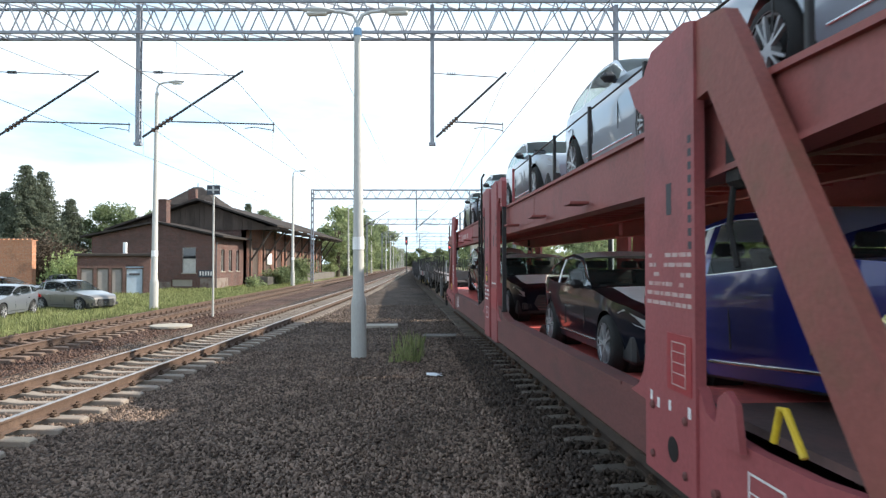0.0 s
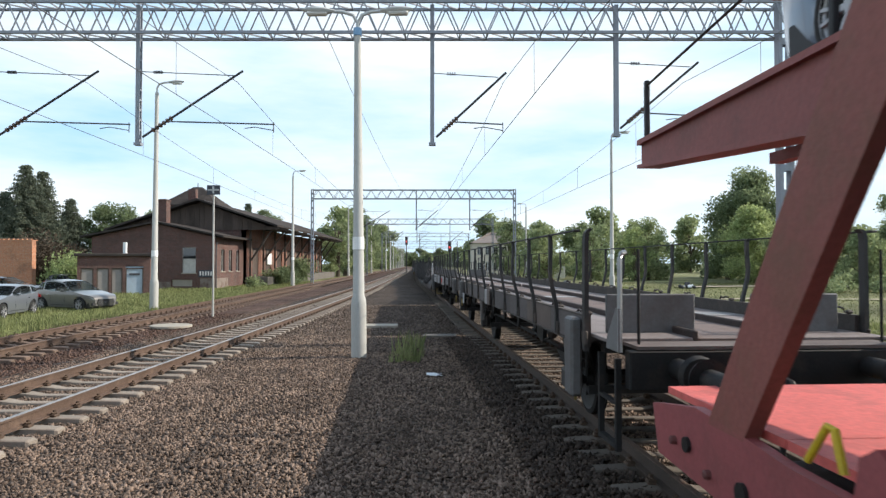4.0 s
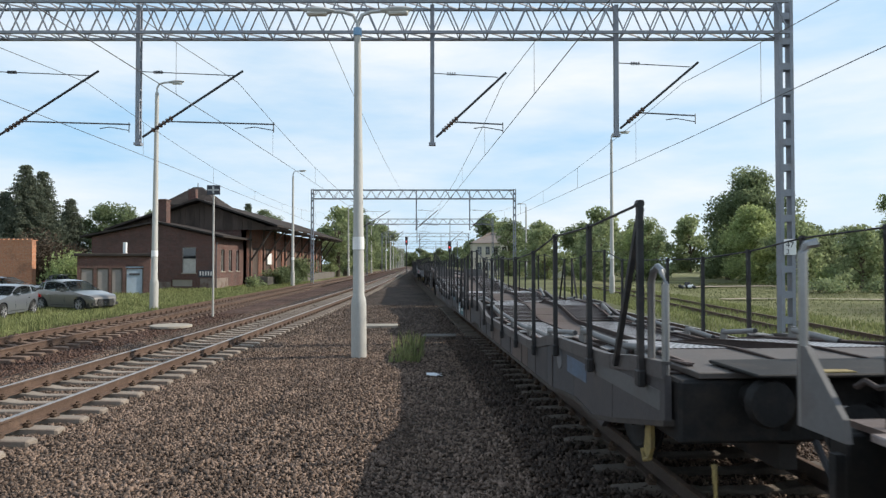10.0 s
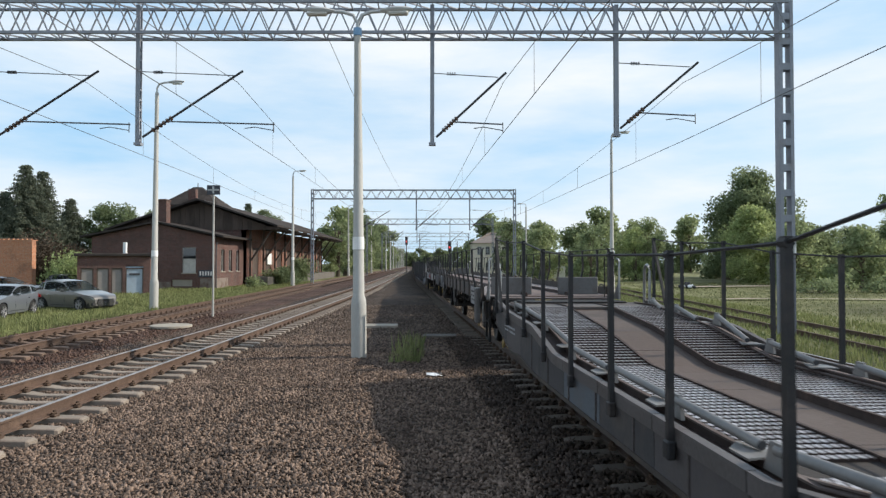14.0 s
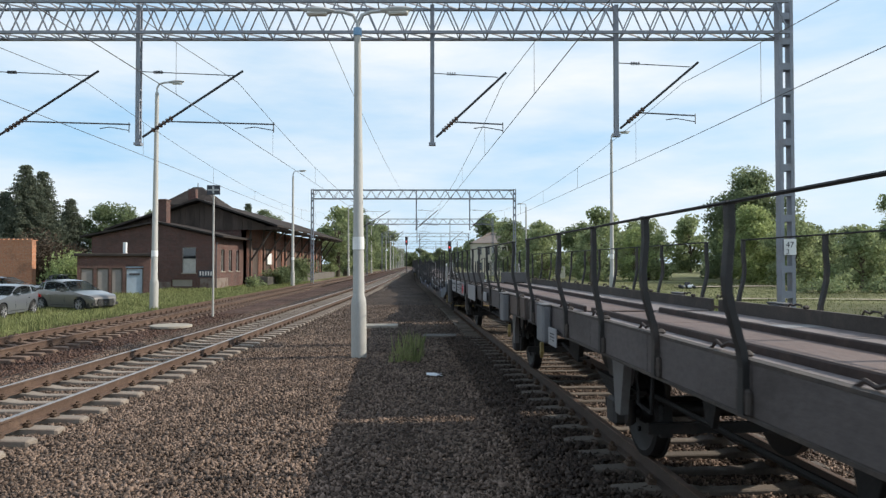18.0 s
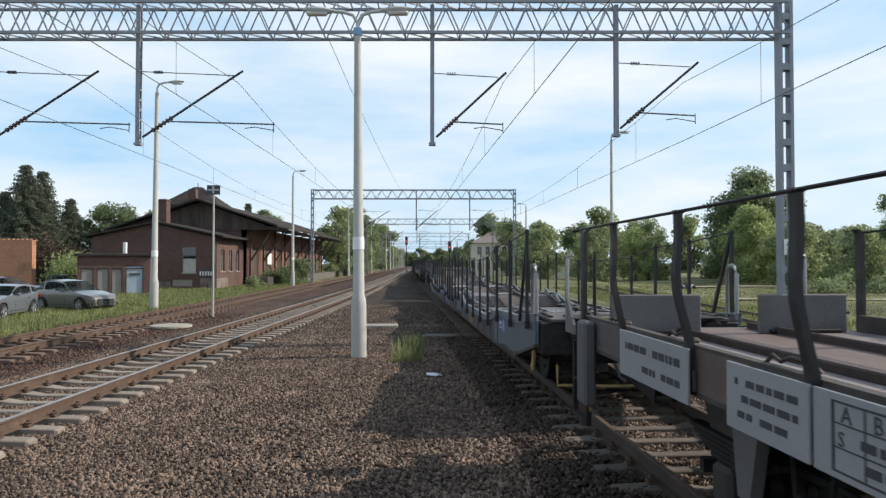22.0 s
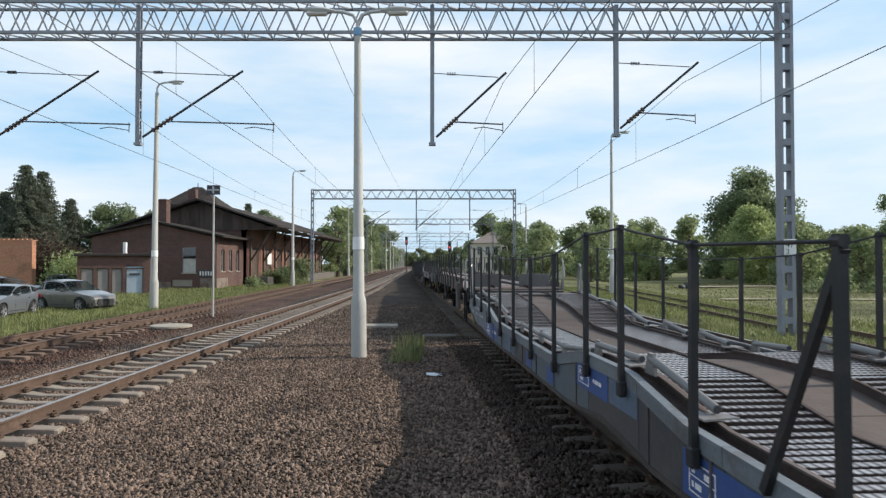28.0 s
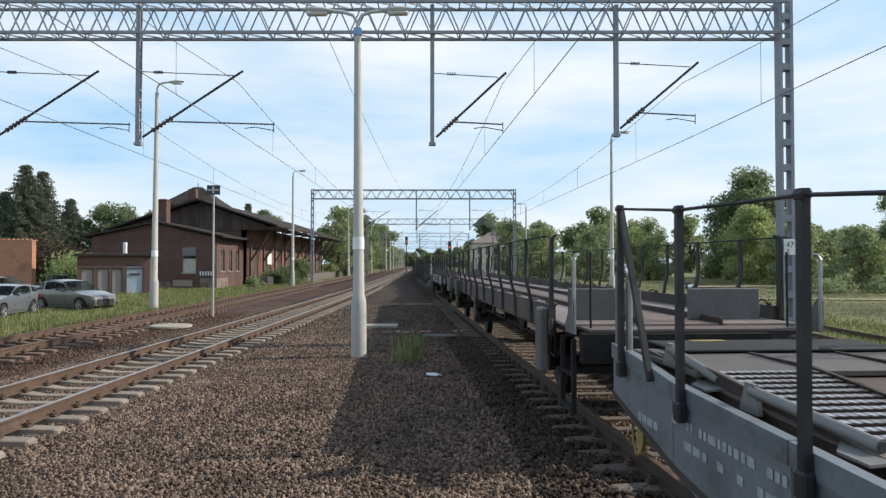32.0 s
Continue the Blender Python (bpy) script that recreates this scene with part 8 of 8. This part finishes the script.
C2 = low_wagon("low flat wagon with black stakes and a teal end panel", -1, ["blue_grey", "lilac_grey", "blue_grey", "blue_grey", "pale_blue", "blue_grey", "lilac_grey", "blue_grey", "blue_grey", "lilac_grey", "lilac_grey"], 4, 14.79, [0.46, 1.73, 3.19, 4.51, 5.86, 7.21, 8.46, 9.86, 10.86, 11.85, 13.14, 14.5])
D1 = kinked_wagon("grey twin flat wagon with kinked dark stakes and bare deck", 1, 5)
D2 = kinked_wagon("grey twin flat wagon with red emblem and white number boards", -1, 6)
side_plate(D1, 0.9, 2.2, 1.0, 1.4, "grey_light", "small", 4)
side_plate(D1, 12.36, 12.74, 1.0, 1.21, "grey_light", "small", 9)
side_plate(D2, 3.95, 4.45, 1.19, 1.37, "grey_light", None)
side_plate(D2, 1.74, 2.06, 0.98, 1.17, "grey_light", "small", 12)
for y0, y1, mk, em in ((6.0, 7.55, None, False), (8.67, 10.02, "abc", 8.95), (10.05, 10.8, "small", False), (11.3, 12.6, "number", False)):
    side_plate(D2, y0, y1, 1.08, 1.435, "grey_light", mk, 15 + int(y0), em)
E1 = low_wagon("low flat wagon with black stakes and deep blue side panel", 1, ["pale_blue", "pale_blue", "pale_blue", "blue_grey", "blue_grey", "lilac_grey", "blue_grey", "blue_grey", "pale_blue", "blue_grey", "brown_panel"], 7, 15.0, [0.46, 1.9, 3.37, 4.66, 5.96, 7.36, 8.76, 10.11, 11.31, 12.46, 13.59, 14.75], "lip_blue")
E2 = low_wagon("low flat wagon with black stakes and patchy blue sides", -1, ["chalk_blue", "chalk_blue", "chalk_blue", "pale_blue", "pale_blue", "blue_grey", "pale_blue", "pale_blue", "lilac_grey", "blue_grey", "pale_blue"], 8, 15.32, [0.46, 1.62, 2.96, 4.25, 5.68, 7.08, 8.48, 9.87, 11.22, 12.26, 13.61, 15.03], "lip_blue")
# Repainted patches on the low wagons' sides and what is written on them; distances from the outer end.
for w_, flip, y0, y1, z0, z1, mt, lb in (
        (C1, 0, 2.1, 2.85, 0.78, 0.96, "faded_blue", "faded light blue patch"), (C1, 0, 0.2, 1.75, 0.92, 1.06, "grey_worn", "chalky grey patch"),
        (C2, 14.79, 13.1, 14.45, 0.47, 0.77, "teal", "teal repainted patch"), (C2, 14.79, 10.75, 11.1, 0.8, 0.95, "faded_blue", "faded light blue patch"), (C2, 14.79, 11.25, 11.75, 0.76, 0.93, "teal", "teal repainted patch"),
        (E1, 0, 2.6, 3.45, 0.76, 0.99, "deep_blue", "deep blue repainted patch"), (E1, 0, 7.5, 8.95, 0.48, 0.75, "rust_panel", "rust-brown repainted patch"), (E1, 0, 12.6, 13.2, 0.7, 0.86, "deep_blue", "deep blue repainted patch"),
        (E2, 15.32, 10.7, 11.75, 0.72, 0.97, "deep_blue", "deep blue repainted patch"), (E2, 15.32, 11.8, 12.5, 0.74, 0.96, "faded_blue", "faded light blue patch"), (E2, 15.32, 9.3, 9.7, 0.5, 0.7, "deep_blue", "small deep blue patch"), (E2, 15.32, 13.35, 14.4, 0.48, 0.77, "deep_blue", "deep blue repainted patch"),
        (E2, 15.32, 3.35, 5.0, 0.49, 0.77, "deep_blue", "deep blue repainted patch"), (E2, 15.32, 5.9, 6.7, 0.5, 0.74, "faded_blue", "faded light blue patch"), (E2, 15.32, 7.9, 8.3, 0.5, 0.7, "deep_blue", "small deep blue patch")):
    a, b = (y0, y1) if not flip else (flip - y1, flip - y0)
    pt = part("repainted_patch", Shape().box(-1.4535, -1.45, a, b, z0, z1), M[mt], w_, lb)
    if mt in ("deep_blue", "teal") and y1 - y0 > 0.8:
        plain_bars(pt, -1.454, a + 0.1, a + 0.42 * (b - a), z0 + 0.08, z1 - 0.08, 1, M["paint_white"], int(y0 * 9))
        outline_box(pt, -1.454, a + 0.56 * (b - a), b - 0.1, z0 + 0.04, z1 - 0.05, M["paint_white"], (z0 + 0.5 * (z1 - z0),), "marking_frame", 0.009)
        plain_bars(pt, -1.454, a + 0.6 * (b - a), b - 0.14, z0 + 0.05, z1 - 0.06, 2, M["paint_white"], int(y0 * 9) + 1)
for w_, a, b, z0, z1, k in ((E2, 12.35, 13.95, 0.72, 0.98, 2), (E2, 14.2, 14.6, 0.72, 0.86, 1), (E2, 0.25, 0.75, 0.56, 0.72, 1), (C2, 12.6, 13.6, 0.8, 0.94, 2)):
    plain_bars(w_, -1.4535, a, b, z0, z1, k, M["paint_dull"], int(a * 9) + 3)
for w_, y in ((E1, 2.85), (C1, 3.2)):
    part("round_badge", Shape().lathe([(0.115, -1.458), (0.115, -1.4535)], (0, y, 0.87), "x", 24), M["grey_light" if w_ is E1 else "mid_grey"], w_, "round pale badge")
F1 = kinked_wagon("grey twin flat wagon with kinked stakes and end flaps", 1, 9)
TRAIN += [(B1, 27.25, 14.4, None), (B2, 41.8, 14.4, None), (C1, 57.93, 14.2, None), (C2, 72.37, 14.79, None), (D1, 88.7, 14.4, None), (D2, 103.2, 14.4, None),
          (E1, 119.35, 15.0, None), (E2, 134.56, 15.32, None), (F1, 151.55, 14.4, None)]
TURNING = [w for w in WHEELS]
q = 166.1
order = (D2, C1, C2, D1)
k = 0
while q < 335:
    o = copy_thing(order[k % 4], pose(0, 0, 0))
    tagged(o, {0: "grey twin flat wagon far back in the train", 1: "low flat wagon far back in the train", 2: "low flat wagon far back in the train", 3: "grey flat wagon far back in the train"}[k % 4])
    TRAIN.append((o, q, 14.4, None))
    q += {0: 16.0, 1: 14.95, 2: 15.9, 3: 14.5}[k % 4]
    k += 1


def at_train(q, length, t):
    y = q - gone(t)
    length = length or 4.8
    a, b = y + length * 0.15, y + length * 0.85
    slope = (track_t(b) - track_t(a)) / (b - a)
    return Matrix.Translation((track_t(a) - slope * (a - y), y, 0)) @ Matrix.Rotation(-math.atan(slope), 4, "Z")


def motions():
    for ob, q, length, seat in TRAIN:
        walk(ob, [(0.5 * k, at_train(q, length, 0.5 * k) @ (seat or Matrix())) for k in range(65)])
    for ws, wagon, y in TURNING:
        walk(ws, [(0.1 * k, pose(0, y, 0.455, math.degrees(gone(0.1 * k) / 0.455))) for k in range(321)])


motions()
